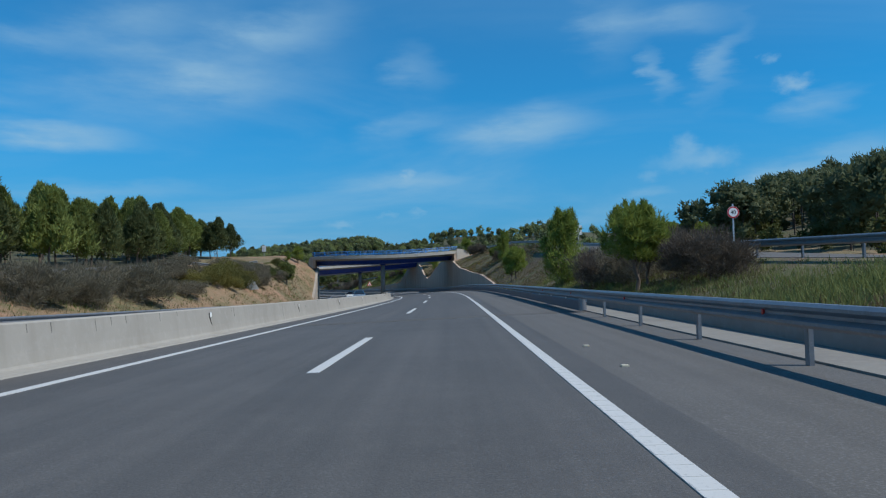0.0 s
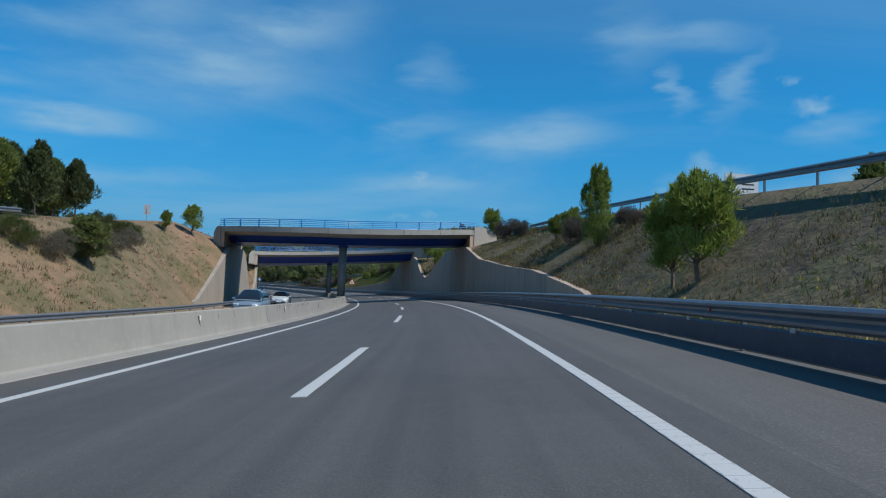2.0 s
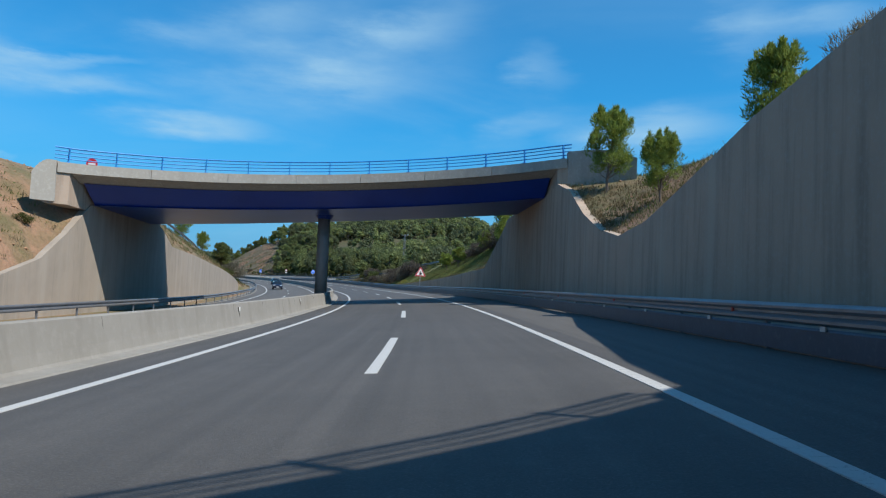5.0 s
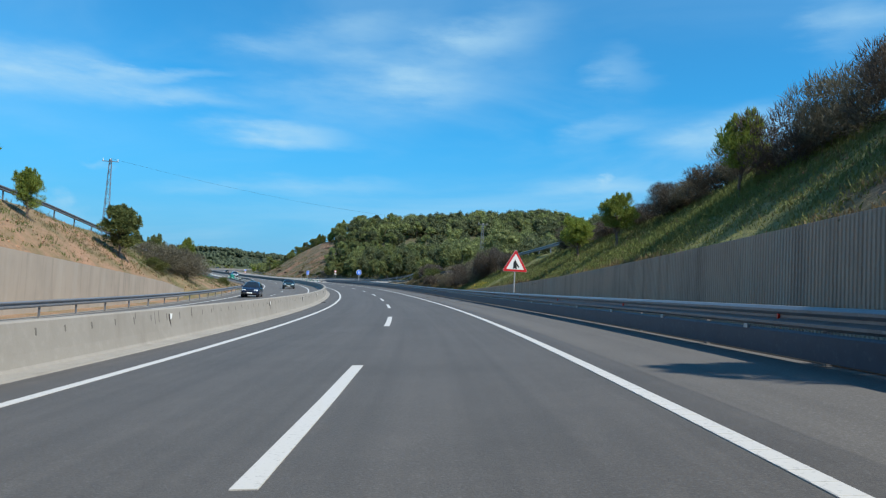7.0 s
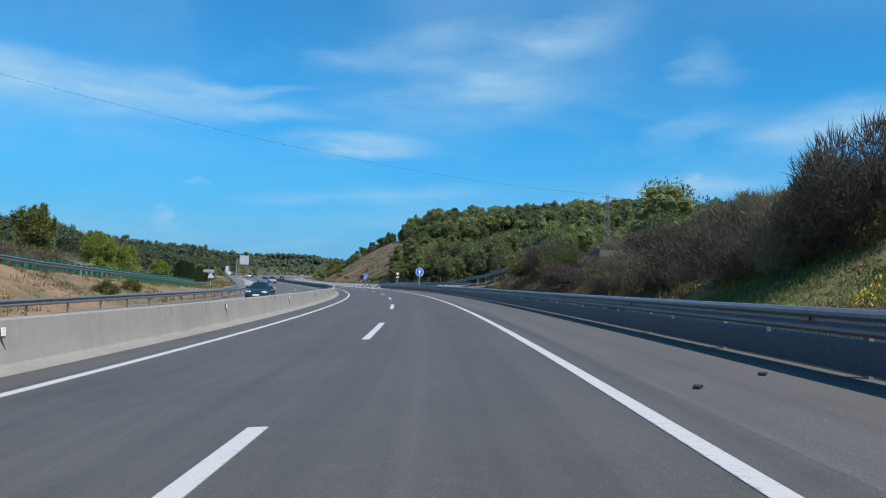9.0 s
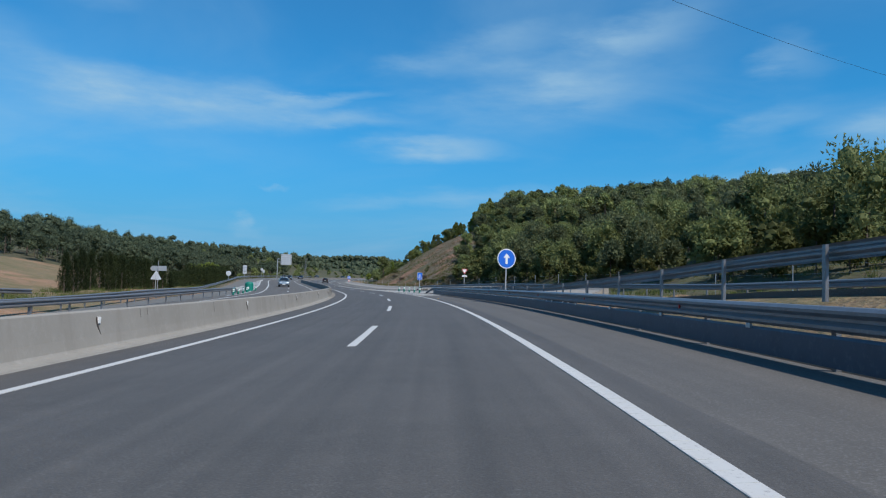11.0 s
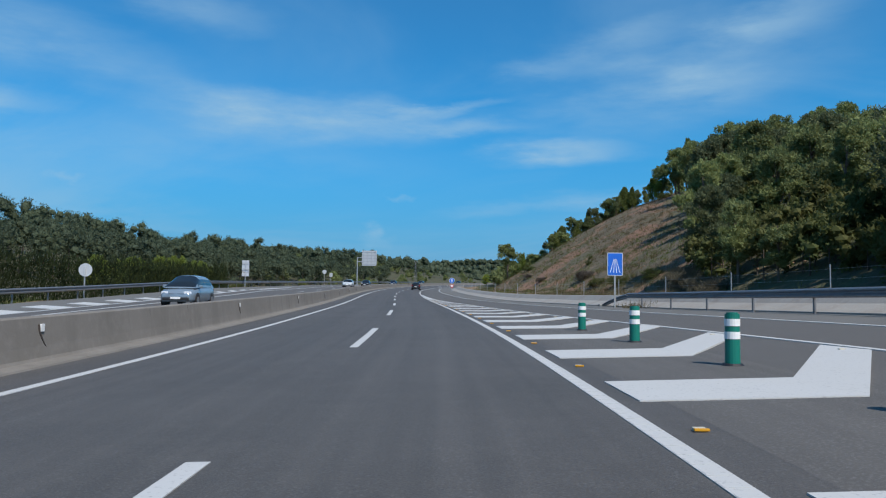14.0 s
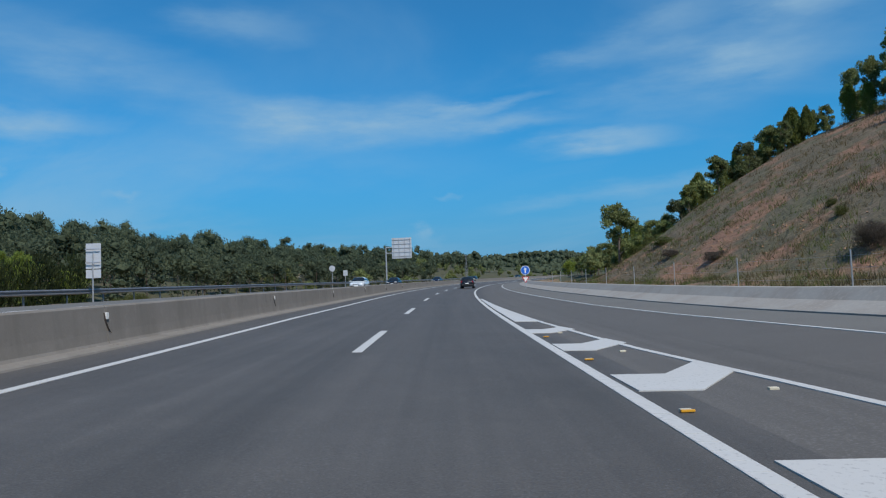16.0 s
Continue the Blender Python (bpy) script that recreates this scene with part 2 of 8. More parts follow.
# brightness steps along the barrier put into colour: one concrete in three values
BARRIER = material("barrier_concrete", (0.260, 0.246, 0.220), 0.88, spots=((0.5, 4, 0.42, 0.72, (0.215, 0.201, 0.175), 0.7), (5, 4, 0.5, 0.75, (0.316, 0.299, 0.271), 0.5), (1.4, 5, 0.5, 0.72, (0.192, 0.175, 0.153), 0.6, (1, 1, 0.1)), (22, 3, 0.58, 0.72, (0.226, 0.209, 0.181), 0.5)), bump=((18, 0.25, 0.01), (90, 0.2, 0.004)))
PALE_BARRIER = material("pale_barrier_concrete", (0.30, 0.28, 0.245), 0.88, spots=((0.5, 4, 0.42, 0.72, (0.25, 0.232, 0.20), 0.7), (5, 4, 0.5, 0.75, (0.35, 0.33, 0.30), 0.5), (1.4, 5, 0.5, 0.72, (0.22, 0.20, 0.17), 0.5, (1, 1, 0.1))), bump=((18, 0.25, 0.01), (90, 0.2, 0.004)))
DARK_BARRIER = material("dark_barrier_concrete", (0.196, 0.179, 0.157), 0.88, spots=((0.5, 4, 0.42, 0.72, (0.151, 0.137, 0.118), 0.7), (5, 4, 0.5, 0.75, (0.241, 0.224, 0.202), 0.5), (1.4, 5, 0.5, 0.72, (0.134, 0.121, 0.103), 0.6, (1, 1, 0.1)), (22, 3, 0.58, 0.72, (0.157, 0.142, 0.123), 0.5)), bump=((18, 0.25, 0.01), (90, 0.2, 0.004)))
WALL_CONCRETE = material("ribbed_wall_concrete", (0.42, 0.315, 0.235), 0.9, spots=((0.5, 4, 0.42, 0.7, (0.34, 0.265, 0.205), 0.7), (2.2, 5, 0.48, 0.68, (0.22, 0.172, 0.132), 0.7, (1, 1, 0.07)), (0.9, 5, 0.5, 0.64, (0.44, 0.37, 0.29), 0.5, (1, 1, 0.05)), (9, 3, 0.5, 0.75, (0.40, 0.36, 0.31), 0.4)), bump=((25, 0.3, 0.01),))
SMOOTH_WALL = material("smooth_wall_concrete", (0.34, 0.285, 0.23), 0.9, spots=((0.5, 4, 0.42, 0.7, (0.27, 0.232, 0.19), 0.7), (2.2, 5, 0.50, 0.68, (0.19, 0.162, 0.135), 0.6, (1, 1, 0.07)), (1.1, 5, 0.5, 0.64, (0.40, 0.35, 0.29), 0.5, (1, 1, 0.05))), bump=((25, 0.3, 0.01),))
PIER_CONCRETE = material("pier_concrete", (0.25, 0.24, 0.225), 0.88, spots=((0.9, 4, 0.45, 0.7, (0.2, 0.19, 0.175), 0.7), (5, 4, 0.5, 0.7, (0.3, 0.285, 0.265), 0.5)), bump=((30, 0.25, 0.01),))
STEEL = material("galvanised_steel", (0.235, 0.24, 0.255), 0.42, 0.55, spots=((3, 4, 0.45, 0.75, (0.165, 0.17, 0.18), 0.7), (18, 3, 0.55, 0.8, (0.40, 0.40, 0.41), 0.5)))
PLATE = material("dark_blue_plate", (0.075, 0.095, 0.13), 0.5, 0.4, spots=((2, 4, 0.45, 0.75, (0.055, 0.07, 0.095), 0.7), (10, 3, 0.55, 0.8, (0.17, 0.19, 0.22), 0.5)))
BLUE_RAIL = material("blue_railing_paint", (0.02, 0.23, 0.60), 0.45, spots=((2.5, 4, 0.45, 0.7, (0.025, 0.19, 0.5), 0.6),))
GIRDER = material("dark_blue_girder_paint", (0.012, 0.045, 0.27), 0.35, spots=((0.5, 3, 0.4, 0.7, (0.010, 0.034, 0.21), 0.7), (6, 4, 0.55, 0.75, (0.02, 0.05, 0.22), 0.4)))
SOIL = material("dry_soil", (0.36, 0.20, 0.115), 0.95, spots=((0.12, 3, 0.42, 0.6, (0.30, 0.20, 0.12), 0.8), (0.9, 5, 0.45, 0.7, (0.22, 0.125, 0.075), 0.75), (5, 5, 0.5, 0.72, (0.48, 0.32, 0.21), 0.65), (22, 3, 0.55, 0.7, (0.16, 0.095, 0.06), 0.6)), bump=((1.6, 0.8, 0.3), (9, 0.7, 0.08), (40, 0.5, 0.02)))


def wheel_streaks(mat, amount):
    """Long faint streaks along the lanes, laid by the roadway's own (lat, s) coordinates."""
    nt = mat.node_tree
    bsdf = nt.nodes["Principled BSDF"]
    old = bsdf.inputs["Base Color"].links[0].from_socket
    at = nt.nodes.new("ShaderNodeAttribute")
    at.attribute_name = "lane"
    last = None
    for scale in ((1.1, 0.012, 0), (4.0, 0.05, 0)):
        mp = nt.nodes.new("ShaderNodeMapping")
        mp.inputs["Scale"].default_value = scale
        nt.links.new(at.outputs["Vector"], mp.inputs[0])
        no = nt.nodes.new("ShaderNodeTexNoise")
        no.inputs["Scale"].default_value, no.inputs["Detail"].default_value = 1.0, 4
        nt.links.new(mp.outputs[0], no.inputs["Vector"])
        rg = nt.nodes.new("ShaderNodeMapRange")
        rg.inputs["From Min"].default_value, rg.inputs["From Max"].default_value = 0.3, 0.7
        rg.inputs["To Min"].default_value, rg.inputs["To Max"].default_value = 1 - amount, 1 + amount
        nt.links.new(no.outputs[0], rg.inputs["Value"])
        if last is None:
            last = rg.outputs[0]
        else:
            mu = nt.nodes.new("ShaderNodeMath")
            mu.operation = "MULTIPLY"
            nt.links.new(last, mu.inputs[0])
            nt.links.new(rg.outputs[0], mu.inputs[1])
            last = mu.outputs[0]
    hsv = nt.nodes.new("ShaderNodeHueSaturation")
    nt.links.new(last, hsv.inputs["Value"])
    nt.links.new(old, hsv.inputs["Color"])
    nt.links.new(hsv.outputs[0], bsdf.inputs["Base Color"])


wheel_streaks(ASPHALT, 0.12)
wheel_streaks(SHOULDER, 0.10)


# ---- the road's line, integrated from its heading, slope and cross-fall ----
STEP = 15.0
HEADING = (0.0, 0.01, 0.07, 0.23, 0.65, 1.59, 3.09, 4.83, 6.34, 7.62, 8.94, 10.44, 12.07, 13.74, 15.35, 17.07, 19.0, 20.74, 22.19, 23.64, 25.14, 26.6, 28.02, 29.48, 31.02, 32.68, 34.48, 36.36, 38.25, 39.76, 40.71, 41.35)
SLOPE = (0.39, 0.45, 0.44, 0.16, -0.13, -0.05, 0.09, 0.05, 0.07, 0.35, 0.55, 0.49, 0.41, 0.38, 0.38, 0.42)
BANK = (0.53, 2.29, 3.8, 4.85, 4.97, 4.11, 4.18, 4.52, 3.95, 3.68, 3.25, 3.26, 2.94, 2.16, 1.92, 0.14)
SHIFT_AT = (0, 46, 77, 106, 126, 155, 187, 207, 236, 265, 371, 400, 427, 466)
SHIFT = (-2.09, -1.9, -1.72, -1.42, -1.2, -1.1, -1.14, -1.3, -1.53, -1.7, -1.9, -1.87, -1.82, -1.7)
EYE_HEIGHT = 1.136


def glide(x, ks, vs):
    """Smooth curve through knots (ks, vs), held level past its ends."""
    ks, vs = np.asarray(ks, float), np.asarray(vs, float)
    x = np.clip(x, ks[0], ks[-1])
    m = np.gradient(vs, ks)
    i = np.clip(np.searchsorted(ks, x, side="right") - 1, 0, len(ks) - 2)
    h = ks[i + 1] - ks[i]
    u = (x - ks[i]) / h
    return (1 + 2 * u) * (1 - u) ** 2 * vs[i] + u * (1 - u) ** 2 * h * m[i] + u * u * (3 - 2 * u) * vs[i + 1] + u * u * (u - 1) * h * m[i + 1]


def road_line():
    s = np.arange(-60, 900.1, 1.0)
    k15, k30 = np.arange(len(HEADING)) * STEP, np.arange(len(SLOPE)) * 2 * STEP
    head, slope, bank = glide(s, k15, HEADING), glide(s, k30, SLOPE), glide(s, k30, BANK)
    past, e = s > 465, s[s > 465] - 465
    rate = (HEADING[-1] - HEADING[-2]) / STEP
    head[past] = HEADING[-1] + rate * 30 * (1 - np.exp(-e / 60)) - 0.04 / 60 * np.minimum(e, 60) ** 2 - np.maximum(e - 60, 0) * 0.08
    slope = slope + 0.64 * np.clip((s - 450) / 60, 0, 1)
    bank = bank - 2.0 * np.clip((s - 450) / 40, 0, 1)
    hd, sl, bk = np.radians(head), np.radians(slope), np.radians(bank)
    ahead = np.stack([-np.sin(hd) * np.cos(sl), np.cos(hd) * np.cos(sl), np.sin(sl)], 1)
    place = np.cumsum((ahead + np.roll(ahead, 1, 0)) / 2, 0)
    place -= place[60]
    level = np.stack([np.cos(hd), np.sin(hd), 0 * hd], 1)
    above = np.cross(level, ahead)
    c, n = np.cos(bk)[:, None], np.sin(bk)[:, None]
    right, up = c * level + n * above, c * above - n * level
    axis = place - EYE_HEIGHT * up + np.interp(s, SHIFT_AT, SHIFT)[:, None] * right
    return s, axis, right, up, level, ahead, np.tan(bk)


RS, RAXIS, RRIGHT, RUP, RLEVEL, RAHEAD, RTILT = road_line()


def along(table, s):
    return np.stack([np.interp(s, RS, table[:, k]) for k in range(3)], -1)


def on_road(s, lat, z=0.0):
    """Place at s metres along the road, lat to the right of the lane line, z off the tilted roadway."""
    s, lat, z = np.broadcast_arrays(np.asarray(s, float), np.asarray(lat, float), np.asarray(z, float))
    return along(RAXIS, s) + lat[..., None] * along(RRIGHT, s) + z[..., None] * along(RUP, s)


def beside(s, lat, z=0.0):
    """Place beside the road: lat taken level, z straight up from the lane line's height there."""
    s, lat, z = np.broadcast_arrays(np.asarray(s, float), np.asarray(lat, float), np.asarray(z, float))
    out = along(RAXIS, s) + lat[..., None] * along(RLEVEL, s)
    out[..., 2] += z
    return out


def tilt(s):
    return np.interp(s, RS, RTILT)


def heading(s):
    """Degrees to the left of +y."""
    a = along(RAHEAD, s)
    return math.degrees(math.atan2(-a[0], a[1]))


def stand(s, lat, z=0.0, turn=0.0):
    """The pose of a thing beside the road, its y axis along the road."""
    x, y, zz = beside(s, lat, z)
    return pose(x, y, zz, 0, 0, heading(s) + turn)


# ---- mesh helpers ----
def mesh_of(name, verts, faces, mat, smooth=False):
    me = bpy.data.meshes.new(name)
    me.from_pydata([tuple(v) for v in verts], [], [tuple(f) for f in faces])
    me.materials.append(mat)
    if smooth:
        me.polygons.foreach_set("use_smooth", [True] * len(me.polygons))
    me.update()
    return me


def quads_mesh(name, verts, faces, mat, smooth=False, normals=None):
    """Mesh from arrays of places and of faces, all with the same corners."""
    verts, faces = np.asarray(verts, np.float32), np.asarray(faces, np.int32)
    me = bpy.data.meshes.new(name)
    n, k = faces.shape
    me.vertices.add(len(verts))
    me.vertices.foreach_set("co", verts.ravel())
    me.loops.add(n * k)
    me.loops.foreach_set("vertex_index", faces.ravel())
    me.polygons.add(n)
    me.polygons.foreach_set("loop_start", np.arange(0, n * k, k, dtype=np.int32))
    me.polygons.foreach_set("use_smooth", np.full(n, smooth))
    me.materials.append(mat)
    me.update(calc_edges=True)
    if normals is not None:
        at = me.attributes.new("custom_normal", "FLOAT_VECTOR", "POINT")
        at.data.foreach_set("vector", np.asarray(normals, np.float32).ravel())
        me.update()
    return me


def link(name, me, parent=None, label="", m=None):
    ob = new(name, me)
    if parent is not None:
        ob.parent = parent
    if m is not None:
        ob.matrix_basis = m
    if label:
        ob["label"] = label
    return ob


def part(name, bm, mat, parent, label="", smooth=False):
    me = bpy.data.meshes.new(name)
    bm.to_mesh(me)
    bm.free()
    me.materials.append(mat)
    if smooth:
        me.polygons.foreach_set("use_smooth", [True] * len(me.polygons))
    return link(name, me, parent, label)


def thing(name, label, category, m=None, group="", kind=""):
    ob = new(name)
    ob.empty_display_size = 0.2
    if m is not None:
        ob.matrix_basis = m
    return tagged(ob, label, category, group, kind)


def box(bm, size, at=(0, 0, 0), turn=(0, 0, 0), bevel=0.0):
    r = bmesh.ops.create_cube(bm, size=1.0, matrix=pose(*at, *turn) @ Matrix.Diagonal((*size, 1)))
    if bevel:
        edges = {e for v in r["verts"] for e in v.link_edges}
        bmesh.ops.bevel(bm, geom=list(edges), offset=bevel, segments=2, affect="EDGES", profile=0.6)
    return bm


def rod(bm, a, b, r1, r2=None, seg=8):
    a, b = Vector(a), Vector(b)
    d = b - a
    m = Matrix.Translation((a + b) / 2) @ d.to_track_quat("Z", "Y").to_matrix().to_4x4()
    bmesh.ops.create_cone(bm, cap_ends=True, segments=seg, radius1=r1, radius2=r1 if r2 is None else r2, depth=d.length, matrix=m)
    return bm


def sweep(name, s0, s1, profile, mat, step=2.0, put=on_road, closed=True, smooth=False, lat=0.0):
    """A profile of (lat, z) drawn along the road. lat: metres or a function of s added to the profile."""
    n = max(1, int(round((s1 - s0) / step)))
    s = np.linspace(s0, s1, n + 1)
    off = lat(s) if callable(lat) else np.full(len(s), float(lat))
    p = np.asarray(profile, float)
    verts = put(s[:, None], p[None, :, 0] + off[:, None], np.broadcast_to(p[None, :, 1], (n + 1, len(p)))).reshape(-1, 3)
    k, faces = len(p), []
    for i in range(n):
        for j in range(k if closed else k - 1):
            a, b = i * k + j, i * k + (j + 1) % k
            faces.append((a, b, b + k, a + k))
    if closed:
        faces += [tuple(range(k))[::-1], tuple(n * k + j for j in range(k))]
    return mesh_of(name, verts, faces, mat, smooth)

# ---- ground ----
WALL_R_S = (93, 96, 109, 119, 125, 133, 140, 143, 155, 157, 161, 166, 171, 174.6, 178, 181, 184, 187, 190, 193, 205, 206.5, 209, 212, 215, 220, 226, 244, 254, 263, 290)
WALL_R_Z = (0.9, 1.5, 2.9, 3.5, 4.0, 4.7, 6.3, 6.5, 6.7, 6.7, 6.2, 5.6, 4.6, 3.9, 3.6, 4.1, 5.1, 6.6, 7.4, 7.0, 6.8, 6.2, 5.3, 4.2, 3.1, 3.0, 2.8, 2.2, 1.9, 1.6, 0.75)
WALL_L_S = (128, 131, 136, 144.4, 146, 157, 160, 163, 166.5, 170, 176, 181, 187, 190, 193, 197, 205, 209, 212, 222, 231, 243, 260, 272, 281)
WALL_L_Z = (-0.8, -0.3, 1.7, 5.1, 5.5, 5.6, 5.2, 3.9, 2.2, 0.9, -0.1, 0.3, 1.7, 3.2, 5.0, 5.6, 5.6, 4.6, 3.5, 3.1, 2.6, 2.1, 1.2, 0.5, -0.3)
UP_R_S = (-60, 0, 22, 35, 65, 80, 95, 115, 140, 205, 225, 245, 266, 285, 300, 330, 360, 400, 900)
UP_R_Z = (0.8, 1.2, 1.8, 2.3, 4.0, 5.0, 6.2, 7.5, 8.3, 8.3, 7.6, 6.2, 5.0, 4.4, 3.3, 1.6, 0.75, 0.5, 0.2)
BANK_L_S = (-60, 20, 42, 65, 73, 89, 130, 145, 205, 233, 261, 283, 295, 320, 345, 375, 900)
BANK_L_Z = (1.0, 1.3, 1.6, 2.7, 3.3, 3.3, 6.0, 7.7, 7.7, 6.6, 5.0, 3.3, 2.3, 1.0, 0.2, -0.6, -0.8)


def wall_lat_r(s):
    return np.interp(s, (93, 130, 140, 155, 175, 190, 290), (8.9, 8.6, 8.15, 8.3, 8.8, 8.9, 8.9))


def wall_lat_l(s):
    return np.interp(s, (128, 140, 155, 175, 281), (-18.3, -18.0, -18.0, -18.4, -18.5))


def slip_in(s):
    """Near edge of the slip road's asphalt."""
    return np.interp(s, (300, 340, 380, 402, 412), (10.2, 8.9, 8.2, 7.9, 6.6))


def slip_out(s):
    return np.interp(s, (300, 340, 380, 420, 455, 487, 500, 530, 600, 670), (19, 17.2, 16, 15.2, 14, 12.2, 11.3, 10.4, 8.6, 6.7))


def slip_z(s, lat):
    """Height of the slip road over the lane line's height."""
    low = tilt(s) * lat + 0.035 * np.clip(lat - 6.6, 0, None)
    return np.interp(s, UP_R_S, UP_R_Z) * np.clip((400 - s) / 60, 0, 1) + low * (1 - np.clip((400 - s) / 60, 0, 1))


def hill_foot(s):
    return slip_out(s) + np.interp(s, (320, 420, 460, 505, 550, 600), (8.0, 5.0, 7.5, 10.0, 6.2, 4.0))


def hill_top(s):
    return np.interp(s, (310, 345, 375, 405, 440, 458, 470, 485, 500, 518, 538, 600), (0, 0.8, 2.2, 4.8, 5.2, 5.8, 7.4, 10.2, 13.0, 16.5, 20.0, 20.0))


def hill_steep(s):
    return np.interp(s, (310, 420, 450, 465, 600), (0.3, 0.38, 0.55, 0.62, 0.6))


def bare_edge(s):
    """How far up the cut face the trees keep off it."""
    return np.interp(s, (456, 462, 470, 488, 506, 520, 535, 560, 600), (12, 18, 24, 32.5, 40, 43.5, 47, 51, 51))


def past_nose(s, lat):
    return s > 549.5 + 0.57 * np.clip(lat - 27.5, -6, 40)


def hill(s, lat):
    """Wooded hill on the right with a steep cut face towards the slip road."""
    rise = np.clip(lat - hill_foot(s), 0, None)
    top = np.maximum(hill_top(s), 0.01)
    u = rise * hill_steep(s) / top
    face = top * u / (1 + u ** 4) ** 0.25
    back = np.interp(s, (270, 340, 430, 470, 540, 640), (0, 1, 1, 0.4, 0.5, 0.1))
    whole = face + 0.26 * np.clip(lat - np.interp(s, (400, 450), (52, 44)), 0, 110) * back
    # past its nose the hill drops away
    nose = 0.55 * np.clip(s - 549 - 0.57 * np.clip(lat - 27.5, -6, 40), 0, None)
    return np.maximum(whole - nose, np.minimum(whole, 0.04 * rise))


def right_ground(s, lat):
    tl = tilt(s) * np.minimum(lat, 9)
    walled = (s > 93) & (s < 290)
    top = np.where(walled, np.interp(s, WALL_R_S, WALL_R_Z) - 0.12, tl + 0.02)
    wl = np.where(walled, wall_lat_r(s), 8.9)
    up = np.interp(s, UP_R_S, UP_R_Z)
    far = np.interp(s, (-60, 60, 130, 250, 330, 900), (7.0, 10.5, 8.0, 6.0, 0.0, 0.0))
    ramp = np.clip((lat - wl - 0.1) / (15.0 - wl - 0.1), 0, 1)
    z = np.where(lat < wl, tl - 0.06, top + (up - top) * ramp)
    z = np.where(lat > 15, up + far * (1 - np.cos(np.clip((lat - 23) / 60, 0, 1) * np.pi)) / 2 * (lat > 23), z)
    # past the wall: the slip road and its verge
    a, b = slip_in(s), slip_out(s)
    under = slip_z(s, np.clip(lat, a, b)) - 0.12
    mix = np.clip((lat - 6.9) / np.maximum(a - 6.9, 0.1), 0, 1)
    flat = np.where(lat < a, (tl - 0.06) * (1 - mix) + under * mix, under)
    flat = flat + np.clip((lat - b - 1.0) * 0.12, 0, 1.0)
    w = np.clip((s - 290) / 20, 0, 1)
    return z * (1 - w) + flat * w + np.where(lat > 12, hill(s, lat), 0)


def out_l(s):
    """Outer edge of the exit lane on the far carriageway."""
    return np.interp(s, (340, 400, 430, 500, 560, 700), (-16.2, -19.8, -20.6, -19.6, -18.4, -15.6))


def left_ground(s, lat):
    edge = np.where(s > 335, out_l(s) - 0.7, -16.0)
    tl = tilt(s) * np.maximum(lat, edge)
    walled = (s > 128) & (s < 281)
    top = np.where(walled, np.interp(s, WALL_L_S, WALL_L_Z) - 0.12, tl + 0.05)
    wl = np.where(walled, wall_lat_l(s), np.minimum(edge, -17.2))
    bank = np.interp(s, BANK_L_S, BANK_L_Z)
    far = np.interp(s, (-60, 100, 250, 330, 420, 900), (1.5, 3.0, 3.0, 3.0, 16.0, 14.0))
    z = np.where(lat > wl, tl - 0.06, 0.0)
    ramp = np.clip((wl - 0.1 - lat) / (24.0 + wl - 0.1), 0, 1)
    z = np.where(lat <= wl, top + (bank - top) * ramp ** 0.85, z)
    return np.where(lat < -24, bank + far * np.clip((-lat - 34) / 90, 0, 1), z)


def ground_z(s, lat):
    s, lat = np.broadcast_arrays(np.asarray(s, float), np.asarray(lat, float))
    return np.where(lat >= 0, right_ground(s, lat), left_ground(s, lat))


def rough(x, y, scale, seed=0.0):
    return np.array([noise.fractal(Vector((a / scale + seed, b / scale, seed)), 1.0, 2.0, 4) for a, b in zip(x.ravel(), y.ravel())]).reshape(x.shape)


GROUND = material("ground_soil_grass", (0.29, 0.165, 0.10), 0.95,
    spots=((0.05, 3, 0.42, 0.58, (0.13, 0.115, 0.055), 0.85), (0.3, 5, 0.44, 0.62, (0.085, 0.09, 0.03), 0.75), (1.1, 5, 0.5, 0.7, (0.27, 0.165, 0.095), 0.7), (4, 5, 0.5, 0.7, (0.11, 0.075, 0.042), 0.7), (16, 4, 0.52, 0.7, (0.30, 0.23, 0.14), 0.5)),
    bump=((1.3, 0.8, 0.3), (7, 0.7, 0.1), (35, 0.5, 0.03)))

FOREST_FLOOR = material("forest_floor", (0.06, 0.056, 0.03), 0.95, spots=((0.3, 5, 0.42, 0.6, (0.06, 0.07, 0.028), 0.85), (2, 5, 0.5, 0.7, (0.13, 0.095, 0.055), 0.6)), bump=((1.3, 0.8, 0.3), (7, 0.7, 0.1)))

